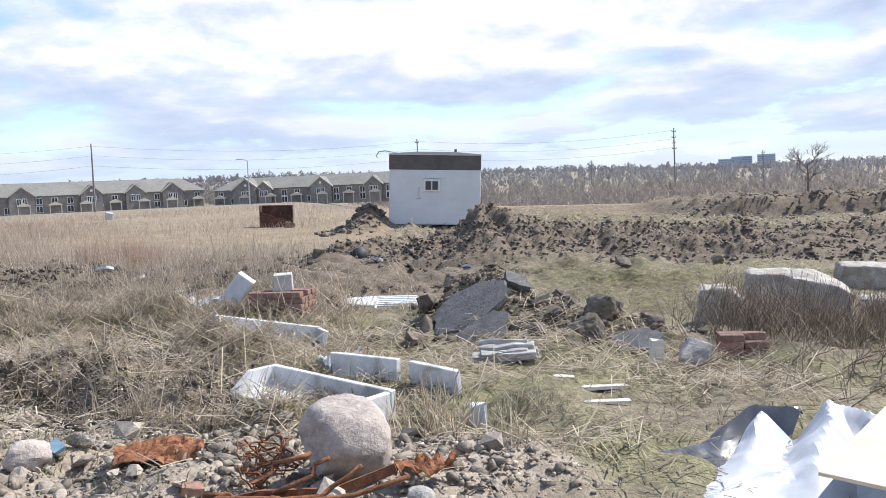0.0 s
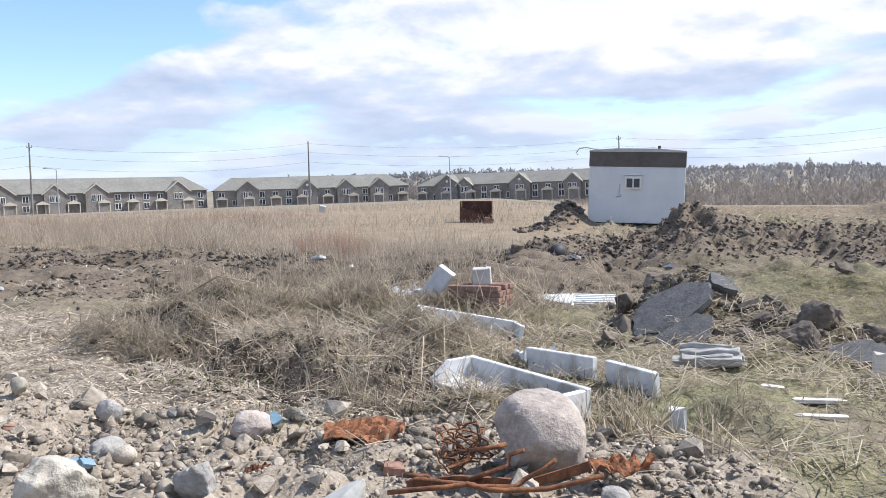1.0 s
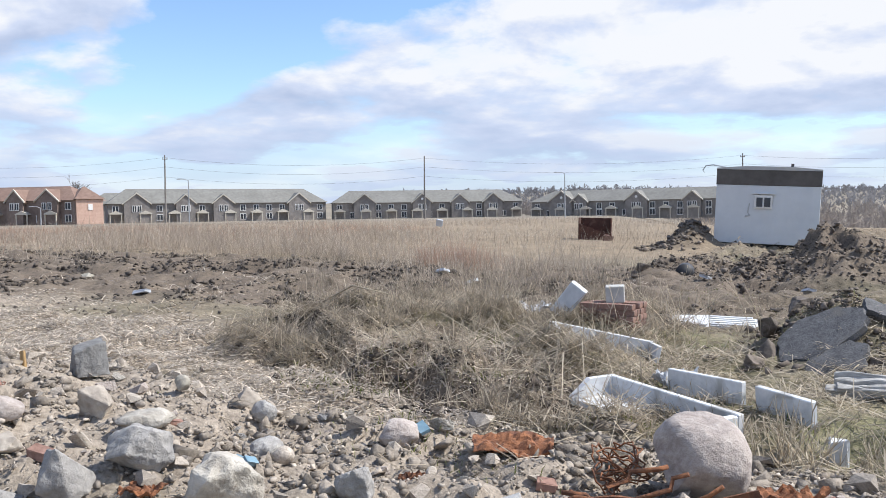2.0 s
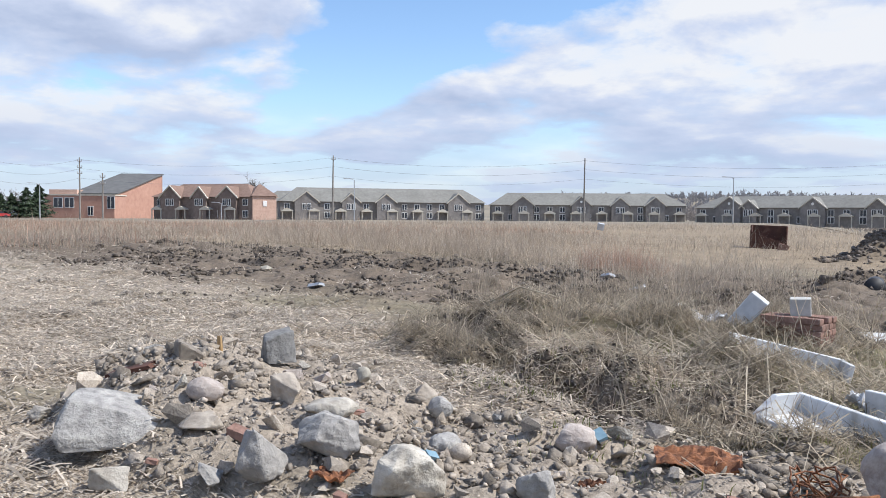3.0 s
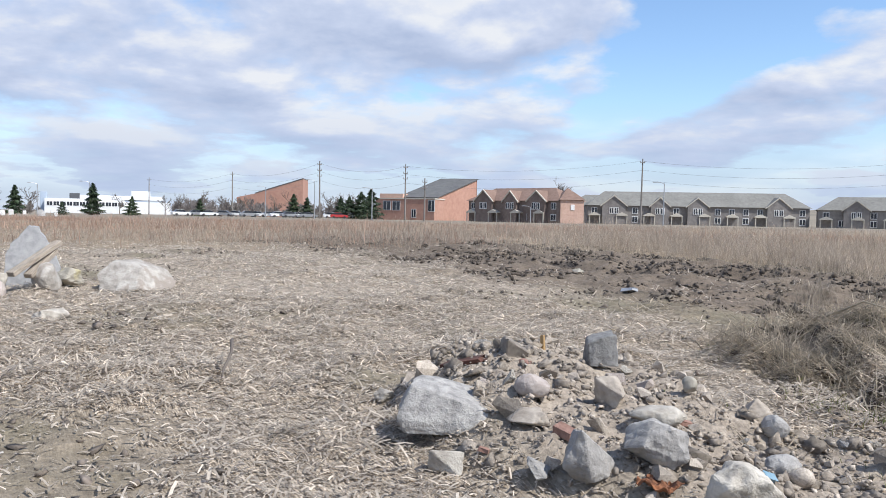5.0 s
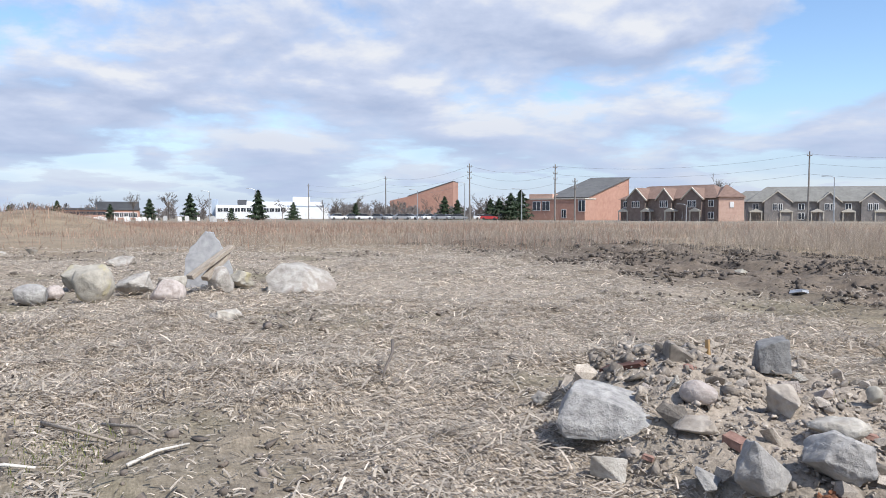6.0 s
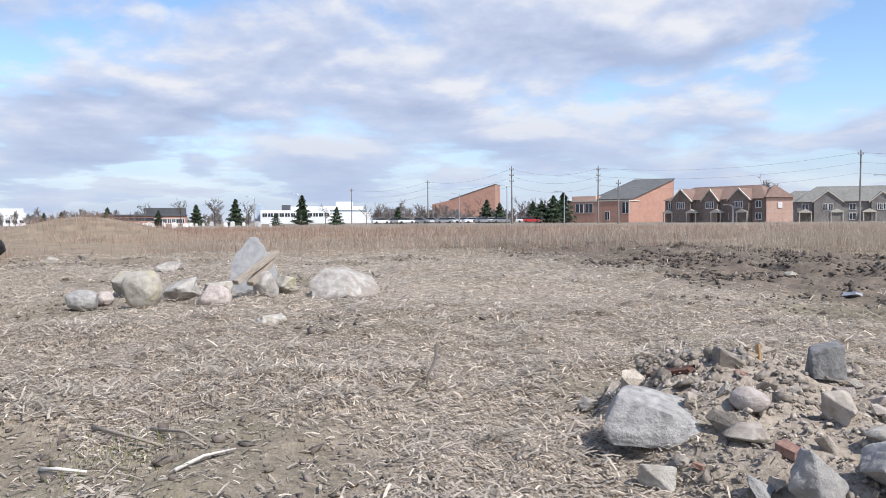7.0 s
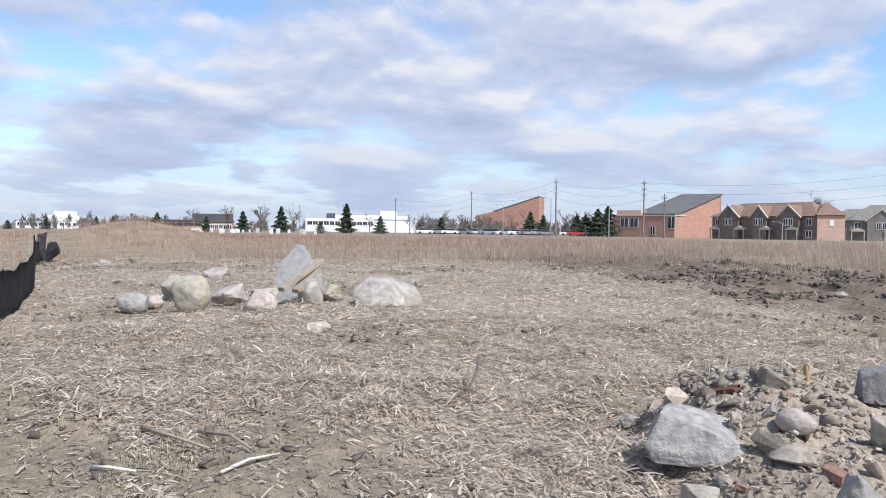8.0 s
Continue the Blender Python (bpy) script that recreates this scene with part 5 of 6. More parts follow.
chunk("white_board", 1.66, 5.95, (0.38, 0.07, 0.025), M_WOODPALE, "bleached broken board lying on the turf", "board", 18, (0, 3), 0.01, 13)
chunk("white_board", 1.62, 5.60, (0.30, 0.06, 0.02), M_WOODPALE, "bleached broken board lying on the turf", "board", 14, (0, 2), 0.01, 14)
chunk("white_board", 1.36, 6.10, (0.14, 0.06, 0.02), M_WOODPALE, "small bleached board scrap lying on the turf", "board", -14, (0, 2), 0.01, 15)


# ---------- tarpaulin and plywood ----------
def folded_sheet(rims, ridges, n, m, seed, floor=0.012):
    """A sheet spanned between four edges, thrown into sharp folds along ridges (x0, y0, x1, y1, height0, height1, width)."""
    def along(pts, u):
        u *= len(pts) - 1
        i = min(int(u), len(pts) - 2)
        return Vector(pts[i]).lerp(Vector(pts[i + 1]), u - i)

    front, back, left, right = rims
    bm = bmesh.new()
    rows = []
    for j in range(m + 1):
        v = j / m
        row = []
        for i in range(n + 1):
            u = i / n
            p = along(front, u) * (1 - v) + along(back, u) * v + along(left, v) * (1 - u) + along(right, v) * u
            p -= (Vector(front[0]) * (1 - u) + Vector(front[-1]) * u) * (1 - v) + (Vector(back[0]) * (1 - u) + Vector(back[-1]) * u) * v
            z = 0.0
            for x0, y0, x1, y1, h0, h1, w in ridges:
                dx, dy = x1 - x0, y1 - y0
                t = min(max(((p.x - x0) * dx + (p.y - y0) * dy) / (dx * dx + dy * dy), 0), 1)
                d = math.hypot(p.x - x0 - t * dx, p.y - y0 - t * dy)
                z = max(z, (h0 + (h1 - h0) * t) * max(0, 1 - d / w) ** 0.85)
            q = Vector((p.x * 5, p.y * 5, seed))
            z += 0.05 * abs(noise.noise(q)) + 0.018 * abs(noise.noise(q * 2.7)) + 0.003 * noise.noise(q * 8)
            p += 0.05 * Vector(noise.noise_vector(q * 0.8)[:2])
            row.append(bm.verts.new((p.x, p.y, z + floor)))
        rows.append(row)
    for a, b in zip(rows, rows[1:]):
        for i in range(n):
            bm.faces.new((a[i], a[i + 1], b[i + 1], b[i]))
    bmesh.ops.smooth_vert(bm, verts=bm.verts[:], factor=0.45, use_axis_x=True, use_axis_y=True, use_axis_z=True)
    bmesh.ops.solidify(bm, geom=bm.faces[:], thickness=0.003)
    return bm


def tarp():
    thing = tagged(holder("tarpaulin", pose(0, 0, ground(2.5, 4.5))), "crumpled white tarpaulin with a black underside", "tarpaulin")
    rims = ([(1.66, 3.66), (2.1, 3.3), (2.8, 3.2), (3.3, 3.4)], [(1.82, 4.20), (2.10, 4.34), (2.38, 4.76), (2.72, 4.74), (2.95, 4.88), (3.30, 4.62)], [(1.66, 3.66), (1.64, 4.0), (1.70, 4.18), (1.82, 4.20)], [(3.3, 3.4), (3.4, 4.0), (3.30, 4.62)])
    ridges = [(2.42, 4.82, 2.24, 4.36, 0.24, 0.10, 0.15), (2.78, 4.72, 2.44, 4.02, 0.27, 0.09, 0.20), (2.78, 4.72, 3.22, 4.45, 0.25, 0.15, 0.18), (2.24, 4.36, 2.0, 3.95, 0.11, 0.03, 0.18), (2.62, 4.35, 2.9, 3.75, 0.14, 0.10, 0.16), (1.9, 3.8, 2.5, 4.25, 0.06, 0.10, 0.08), (2.95, 4.6, 2.72, 3.75, 0.20, 0.07, 0.12)]
    part("white_cloth", folded_sheet(rims, ridges, 54, 50, 1.5), M_TARPW, thing, smooth=True).data.set_sharp_from_angle(angle=radians(24))
    rims = ([(1.66, 4.28), (1.90, 4.20), (2.12, 4.30), (2.36, 4.50)], [(1.98, 4.72), (2.22, 4.98), (2.48, 5.02), (2.66, 4.88)], [(1.66, 4.28), (1.76, 4.52), (1.98, 4.72)], [(2.36, 4.50), (2.52, 4.72), (2.66, 4.88)])
    ridges = [(2.40, 4.95, 2.62, 4.86, 0.20, 0.17, 0.10), (1.80, 4.50, 2.12, 4.62, 0.03, 0.07, 0.10), (2.08, 4.56, 2.36, 4.66, 0.06, 0.12, 0.08), (2.2, 4.86, 2.40, 4.95, 0.08, 0.20, 0.08)]
    part("turned_back_edge", folded_sheet(rims, ridges, 34, 26, 4.2, 0.03), M_TARPD, thing, "black underside of the sheet folded back", True).data.set_sharp_from_angle(angle=radians(24))


tarp()
ob = part("plywood_sheet", box_bm(1.0, 1.3, 0.018, bevel=0.002), M_PLY)
ob.matrix_basis = pose(3.12, 3.86, ground(3.1, 3.9) + 0.25, 3, 2, -37)
tagged(ob, "pale plywood sheet lying on the tarpaulin edge", "plywood")


# ---------- dead weeds, twigs and branches ----------
def stalks(name, x, y, count, tall, spread, lean, radius, material, label, seed, forks=2, category="weeds"):
    """A clump of dead stems that fork."""
    g = random.Random(seed)
    bm = bmesh.new()
    for _ in range(count):
        bx, by = x + g.gauss(0, spread), y + g.gauss(0, spread)
        p = Vector((bx, by, ground(bx, by) - 0.02))
        d = Vector((g.gauss(0, lean), g.gauss(0, lean), 1)).normalized()
        h = tall * g.uniform(0.45, 1.1)
        pts = [p]
        for s in range(3):
            d = (d + Vector((g.gauss(0, 0.16), g.gauss(0, 0.16), g.gauss(0, 0.06)))).normalized()
            pts.append(pts[-1] + d * h / 3)
        tube_bm(pts, [radius, radius * 0.8, radius * 0.6, radius * 0.25], 3, bm)
        for _ in range(forks):
            i = g.choice((1, 2))
            q = pts[i]
            e = (d + Vector((g.gauss(0, 0.55), g.gauss(0, 0.55), 0.2))).normalized()
            tube_bm([q, q + e * h * 0.2, q + e * h * 0.38 + Vector((0, 0, h * 0.05))], [radius * 0.55, radius * 0.4, radius * 0.2], 3, bm)
    return tagged(part(name, bm, material), label, category, kind="stuff")


stalks("dead_weed_stalks", 0.55, 4.95, 46, 0.42, 0.14, 0.5, 0.006, M_STALK, "clump of pale broken weed stalks by the channel", 31)
stalks("dead_weed_stalks", 0.95, 4.85, 26, 0.36, 0.18, 0.6, 0.005, M_STALK, "clump of pale broken weed stalks on the turf", 32)
stalks("dead_weed_stalks", -1.15, 7.6, 60, 0.40, 0.55, 0.8, 0.005, M_STALK, "pale dead stalks fallen round the bricks", 33)
stalks("dead_weed_stalks", -1.3, 9.2, 30, 0.75, 0.6, 0.4, 0.005, M_STALK, "pale dead stalks standing behind the bricks", 34)
stalks("dead_weed_stalks", -2.4, 8.6, 70, 0.55, 0.6, 0.5, 0.004, M_STALK, "pale dead stalks standing beside the bricks", 35)
stalks("bare_shrub", 3.35, 7.95, 260, 0.58, 0.36, 0.38, 0.0042, M_TWIG, "dense bare reddish-brown shrub before the stone blocks", 36, 4, "shrub")
stalks("bare_shrub", 4.15, 7.9, 260, 0.60, 0.45, 0.45, 0.0042, M_TWIG, "dense bare reddish-brown shrub before the stone blocks", 37, 4, "shrub")
stalks("bare_shrub", 5.0, 8.3, 200, 0.50, 0.55, 0.6, 0.005, M_TWIG, "bare brown shrub among broken blocks", 38, 3, "shrub")
stalks("brush_litter", 3.7, 6.6, 150, 0.45, 0.6, 1.6, 0.005, M_TWIG, "fallen twigs and brush on the turf", 39, 3, "brush")
stalks("brush_litter", 2.2, 6.0, 60, 0.35, 0.9, 1.8, 0.004, M_STALK, "fallen pale twigs on the turf", 40, 2, "brush")


def branch(name, pts, r, material, label):
    pts = [(x, y, ground(x, y) + up) for x, y, up in pts]
    bm = tube_bm(pts, [r * (1 - 0.5 * i / (len(pts) - 1)) for i in range(len(pts))], 7)
    return tagged(part(name, bm, material, smooth=True), label, "branch")


branch("branch", [(-5.62, 1.62, 0.25), (-5.5, 1.58, 0.20), (-5.42, 1.50, 0.10), (-5.35, 1.46, 0.02)], 0.014, M_BARK, "dark bent stick standing in the mulch")
branch("branch", [(-4.9, -0.85, 0.03), (-4.6, -0.66, 0.05), (-4.35, -0.42, 0.03)], 0.016, M_WOOD, "grey weathered branch lying on the mulch")
branch("branch", [(-4.75, -0.50, 0.03), (-4.45, -0.30, 0.06), (-4.25, -0.18, 0.03)], 0.012, M_WOOD, "grey weathered branch lying on the mulch")
branch("branch", [(-4.25, -1.05, 0.02), (-4.15, -0.95, 0.04), (-4.1, -0.80, 0.03)], 0.014, M_WOODPALE, "bleached stick lying on the mulch")
branch("branch", [(-3.95, -0.35, 0.02), (-4.05, -0.2, 0.04), (-4.2, -0.02, 0.03)], 0.012, M_WOODPALE, "bleached stick lying on the mulch")
branch("branch", [(-4.9, 7.9, 0.10), (-4.3, 7.75, 0.28), (-3.8, 7.7, 0.36)], 0.014, M_STALK, "pale stick across the top of the bank")
for i, (a, b) in enumerate([((-11.15, 0.30, 0.12), (-11.9, 1.10, 0.62)), ((-11.3, 0.55, 0.10), (-11.85, 1.0, 0.50))]):
    z0 = ground(-11.5, 0.6)
    bm = box_bm(0.95 - 0.3 * i, 0.12, 0.07, bevel=0.008)
    ob = part("timber_beam", bm, M_WOOD)
    mid = (Vector(a) + Vector(b)) / 2
    d = Vector(b) - Vector(a)
    ob.matrix_basis = Matrix.Translation((mid.x, mid.y, z0 + mid.z)) @ d.to_track_quat("X", "Z").to_matrix().to_4x4()
    tagged(ob, "weathered timber beam propped on the stones", "timber", "timbers on the stones")
x, y = scatter((-5.2, -3.6, -1.4, -0.3), lambda x, y: np.exp(-(((x + 4.35) / 0.35) ** 2 + ((y + 0.75) / 0.3) ** 2)), 2600)
blades("grass_tuft", x, y, 0.06, 0.006, 0.8, M_GREEN, "small green weed tuft in the mulch")


# ---------- silt fence ----------
def silt_fence():
    thing = tagged(holder("silt_fence", pose(-8.6, -2.70, ground(-8.6, -2.70), 0, 0, 0)), "sagging black silt fence on wooden stakes", "fence")
    base = thing.matrix_basis.translation
    pts = [(-8.0, -2.62), (-10.1, -3.0), (-12.2, -3.25), (-14.5, -3.55), (-17.0, -4.10), (-19.5, -4.60), (-22.0, -5.05)]
    bm = bmesh.new()
    cols = []
    for (ax, ay), (bx, by) in zip(pts, pts[1:]):
        for s in range(12):
            u = s / 12
            x, y = ax + (bx - ax) * u, ay + (by - ay) * u
            z = ground(x, y)
            sag = 0.05 * math.sin(math.pi * u) + 0.02 * noise.noise(Vector((x * 3, y * 3, 0)))
            cols.append([bm.verts.new(Vector((x, y + 0.05 * noise.noise(Vector((x * 2, w * 2, 1))), z + (0.64 - sag) * w / 4 - 0.03 * (w == 0))) - base) for w in range(5)])
    for u, v in zip(cols, cols[1:]):
        for w in range(4):
            bm.faces.new((u[w], v[w], v[w + 1], u[w + 1]))
    bmesh.ops.solidify(bm, geom=bm.faces[:], thickness=0.006)
    part("fabric", bm, M_FABRIC, thing, smooth=True)
    for x, y in pts[1:]:
        part("stake", box_bm(0.045, 0.045, 0.95, Vector((x, y - 0.04, ground(x, y) - 0.12)) - base, 0.004, turn=pose(0, 0, 0, 3, -4, 0)), M_WOOD, thing)
    for i, (x, y, h) in enumerate(((-22.3, -5.12, 0.85), (-22.6, -4.85, 0.55))):
        me = rock_mesh("fabric_bundle", (0.45, 0.40, h), 140 + i, M_FABRIC, 3, 6, 0.16)
        ob = new("fabric_bundle", me)
        ob.matrix_basis = pose(x, y, ground(x, y) - 0.03)
        tagged(ob, "bundled black fence fabric heaped at the fence end", "fabric bundle")


silt_fence()

# ---------- site office trailer ----------
def trailer():
    a, b = Vector((-3.58, 28.75)), Vector((-0.40, 28.50))
    w = (b - a).length
    yaw = 7.5
    thing = tagged(holder("office_trailer", pose((a.x + b.x) / 2, (a.y + b.y) / 2, 0.12, 0, 3.2, yaw)), "white site office trailer with a dark brown fascia", "trailer")
    long, tall, band = 9.0, 1.92, 0.50
    part("chassis", box_bm(w - 0.2, long - 0.4, 0.22, (0, long / 2, -0.04), 0.01), M_BLACK, thing, "black steel chassis skirt")
    body = part("body", box_bm(w, long, tall, (0, long / 2, 0.18), 0.012), M_WHITEPANEL, thing)
    for i in range(9):
        part("seam", box_bm(0.012, 0.006, tall - 0.06, (-w / 2 + w * (i + 1) / 10, -0.003, 0.21)), M_WHITEPANEL, body)
    part("fascia", box_bm(w + 0.03, long + 0.03, band, (0, long / 2, 0.18 + tall), 0.01), M_BROWNBAND, thing, "dark brown metal fascia band")
    z = 0.18 + tall + band
    out = [(-w / 2 - 0.03, 0), (w / 2 + 0.03, 0), (w / 2, 0.05), (w * 0.22, 0.12), (-w * 0.22, 0.12), (-w / 2, 0.05)]
    part("roof", prism_bm(out, long + 0.06, m=pose(0, -0.03, z + 0.002)), M_ROOFTAR, thing, "low arched grey roof")
    win = part("window", box_bm(0.56, 0.07, 0.44, (-0.12, -0.035, 1.34), 0.01), M_TRIM, thing, "small white-framed window unit")
    for dx in (-0.24, 0.0):
        part("pane", box_bm(0.19, 0.012, 0.30, (dx, -0.078, 1.40)), M_GLASS, win)
    part("hood", box_bm(0.70, 0.10, 0.03, (-0.12, -0.05, 1.81), 0.006), M_TRIM, win)
    part("conduit", tube_bm([(-0.55, -0.02, 1.5), (-0.58, -0.03, 1.2), (-0.50, -0.03, 1.1), (-0.66, -0.03, 1.08)], 0.018, 6), M_STEEL, thing)
    part("roof_vent", tube_bm([(0.75, 0.8, z + 0.05), (0.75, 0.8, z + 0.26)], 0.05, 8), M_BLACK, thing)
    part("cable_mast", tube_bm([(-1.1, 0.5, z + 0.05), (-1.75, 0.4, z + 0.16), (-2.0, 0.4, z + 0.12)], 0.022, 6), M_STEEL, thing)
    part("hanging_cable", tube_bm([(-1.98, 0.4, z + 0.12), (-2.08, 0.4, z - 0.02), (-2.02, 0.4, z - 0.1)], 0.012, 5), M_BLACK, thing)


trailer()


def dumpster():
    thing = tagged(holder("rusty_skip", pose(-9.2, 33.6, ground(-9.2, 33.6) - 0.04, 0, 2, 14)), "rusted open steel bin standing in dry grass", "bin")
    w, d, h, t = 1.38, 1.0, 0.92, 0.05
    part("floor_plate", box_bm(w, d, t, (0, d / 2, 0)), M_RUSTDARK, thing)
    part("front_wall", prism_bm([(-w / 2, t), (w / 2, t), (w / 2, h * 0.35), (0.0, h * 0.5), (-w / 2, h * 0.8)], t), M_RUSTDARK, thing)
    part("back_wall", box_bm(w, t, h, (0, d - t / 2, t), 0.01), M_RUSTDARK, thing)
    for s in (-1, 1):
        part("side_wall", box_bm(t, d - 2 * t - 0.006, h, (s * (w / 2 - t / 2), d / 2, t), 0.01), M_RUSTDARK, thing)
    chunk("brick_fragment", -8.35, 32.6, (0.36, 0.22, 0.26), M_BRICK, "pale red block lying beside the rusted bin", "block", 20, (5, 10), -0.04, 3)


dumpster()
ob = part("drain_pipe", tube_bm([(0, 0, 0), (0, 0.7, 0)], 0.17, 14), M_BLACK, smooth=True)
ob.matrix_basis = pose(-2.15, 15.9, ground(-2.15, 15.9) + 0.05, 0, 0, 8)
tagged(ob, "black corrugated drain pipe end in the earth", "pipe")
for i, (x, y, w, h) in enumerate([(2.77, 14.1, 0.28, 0.22), (2.45, 15.4, 0.26, 0.22), (-2.9, 15.7, 0.3, 0.16), (4.6, 15.2, 0.3, 0.2)]):
    rock("earth_lump", x, y, w, h, M_CLOD, "lump of dark earth on the bulldozed ridge", 120 + i, w * 0.8, 40 * i, cuts=6, rough=0.14, level=3)["category"] = "soil"
for i, (x, y) in enumerate([(-16.3, 21.8), (-19.4, 39.0), (-1.5, 14.3), (0.1, 14.6), (-6.0, 13.3), (-9.0, 9.0), (-5.0, 12.4)]):
    chunk("litter_scrap", x, y, (0.22 + 0.12 * (i < 2), 0.15, 0.05 + 0.3 * (i == 1)), M_TARPW, "scrap of white plastic litter on the ground", "litter", 40 * i, (15, 10), 0.02 + 0.35 * (i == 1), 40 + i)


# ---------- things far off, placed by bearing and distance ----------
def out_at(bearing, dist):
    """Plan place at a bearing (degrees west of north) and distance from the standpoint."""
    a = radians(bearing)
    return 0.75 - dist * math.sin(a), -0.15 + dist * math.cos(a)


def window_set(parent, x, z, w, h, y=0.0, dark=True):
    """A framed window in a wall that faces -y."""
    key = ("win", w, h)
    if key not in SHARED:
        bm = box_bm(w + 0.24, 0.10, h + 0.24, (0, 0, -0.12))
        me = bpy.data.meshes.new("window")
        bm.to_mesh(me), bm.free()
        me.materials.append(M_TRIM)
        bm = box_bm(w, 0.06, h, (0, -0.04, 0))
        mp = bpy.data.meshes.new("pane")
        bm.to_mesh(mp), bm.free()
        mp.materials.append(M_GLASS)
        bm = box_bm(0.10, 0.04, h, (0, -0.09, 0))
        mb = bpy.data.meshes.new("mullion")
        bm.to_mesh(mb), bm.free()
        mb.materials.append(M_TRIM)
        SHARED[key] = (me, mp, mb)
    me, mp, mb = SHARED[key]
    win = new("window", me)
    win.parent = parent
    win.matrix_basis = pose(x, y - 0.03, z)
    for n, d in (("pane", mp), ("mullion", mb)):
        o = new(n, d)
        o.parent = win
    return win


SHARED = {}


def hip_roof(long, deep, z0, z1, over=0.5, run=None):
    """A hipped roof over a plan that starts at the origin."""
    run = run or deep * 0.5
    bm = bmesh.new()
    c = [(-over, -over, z0), (long + over, -over, z0), (long + over, deep + over, z0), (-over, deep + over, z0)]
    v = [bm.verts.new(p) for p in c]
    r = [bm.verts.new((run, deep / 2, z1)), bm.verts.new((long - run, deep / 2, z1))]
    bm.faces.new((v[0], v[1], r[1], r[0])), bm.faces.new((v[1], v[2], r[1])), bm.faces.new((v[2], v[3], r[0], r[1])), bm.faces.new((v[3], v[0], r[0]))
    bm.faces.new(v[::-1])
    return bm


def townhouse_row(l_bear, l_dist, r_bear, r_dist, eave, ridge, gables, wall, roof, label, base=0.3, porch=True, group="rows of townhouses", deep=11.0):
    (ax, ay), (bx, by) = out_at(l_bear, l_dist), out_at(r_bear, r_dist)
    long = math.hypot(bx - ax, by - ay)
    thing = tagged(holder("townhouse_row", pose(ax, ay, base, 0, 0, math.degrees(math.atan2(by - ay, bx - ax)))), label, "house", group)
    part("wall", box_bm(long, deep, eave, (long / 2, deep / 2, 0)), wall, thing)
    part("roof", hip_roof(long, deep, eave, ridge, run=4.6), roof, thing)
    for u, gw, gh, kind in gables:
        x = u * long
        top = eave + gh
        gab = part("gable", prism_bm([(x - gw / 2, 0), (x + gw / 2, 0), (x + gw / 2, eave), (x, top), (x - gw / 2, eave)], 3.2 if kind else 2.4, m=pose(0, -1.1, 0)), wall, thing)
        for s in (-1, 1):
            e = [(x + s * (gw / 2 + 0.45), eave - 0.45 * gh / (gw / 2)), (x, top), (x, top + 0.34), (x + s * (gw / 2 + 0.5), eave - 0.5 * gh / (gw / 2) + 0.30)]
            part("verge", prism_bm(e if s > 0 else e[::-1], 0.35, m=pose(0, -1.34, 0)), M_BEIGE, gab, "pale gable verge board")
            e = [(x + s * (gw / 2 + 0.5), eave - 0.5 * gh / (gw / 2) + 0.06), (x, top + 0.06), (x, top + 0.3), (x + s * (gw / 2 + 0.5), eave - 0.5 * gh / (gw / 2) + 0.28)]
            part("gable_roof", prism_bm(e if s > 0 else e[::-1], 6.0, m=pose(0, -0.98, 0)), roof, gab)
        window_set(gab, x - 0.62, eave - 2.0, 0.8, 1.4, -1.1), window_set(gab, x + 0.62, eave - 2.0, 0.8, 1.4, -1.1)
        if kind == 2:
            part("attic_vent", tube_bm([(x, -1.12, eave + gh * 0.4), (x, -1.22, eave + gh * 0.4)], 0.34, 10), M_TRIM, gab)
    n = int(long / 3.4)
    taken = [(u * long, gw / 2 + 0.7) for u, gw, _, _ in gables]
    for i in range(n):
        x = (i + 0.5) * long / n
        if all(abs(x - c) > r for c, r in taken):
            window_set(thing, x, eave - 1.95, 1.2, 1.35)
        if i % 2:
            window_set(thing, x, 0.9, 1.3, 1.4)
        elif porch:
            p = part("porch", prism_bm([(x - 1.5, 2.5), (x + 1.5, 2.5), (x + 1.5, 2.7), (x, 3.4), (x - 1.5, 2.7)], 1.4, m=pose(0, -1.4, 0)), M_BEIGE, thing, "small pale porch canopy")
            for s in (-1.3, 1.3):
                part("post", box_bm(0.20, 0.20, 2.5, (x + s, -1.2, 0)), M_BEIGE, p)
    for s in (0.25, 0.6):
        part("chimney", box_bm(0.5, 0.5, 0.9, (long * s, deep * 0.62, ridge - 1.0)), wall, thing)
    return thing


GREY = "row of grey brick townhouses with gabled shingle roofs"
townhouse_row(20.9, 222, 3.0, 205, 4.6, 7.6, [(0.13, 7.0, 2.6, 2), (0.20, 4.0, 1.7, 0), (0.42, 5.5, 2.2, 2), (0.62, 4.2, 1.8, 0), (0.80, 5.5, 2.2, 1)], M_HOUSE, M_SHINGLE, GREY, -0.4)
townhouse_row(34.7, 222, 21.6, 230, 4.9, 8.3, [(0.16, 5.6, 2.2, 1), (0.46, 5.0, 2.2, 2), (0.66, 4.6, 1.9, 0), (0.84, 5.2, 2.1, 1)], M_HOUSE, M_SHINGLE, GREY, -0.1)
townhouse_row(49.3, 215, 35.2, 225, 5.1, 8.9, [(0.12, 6.0, 2.4, 1), (0.33, 4.6, 2.0, 0), (0.50, 5.0, 2.0, 1), (0.86, 5.6, 2.3, 1)], M_HOUSE, M_SHINGLE, GREY, 0.1)
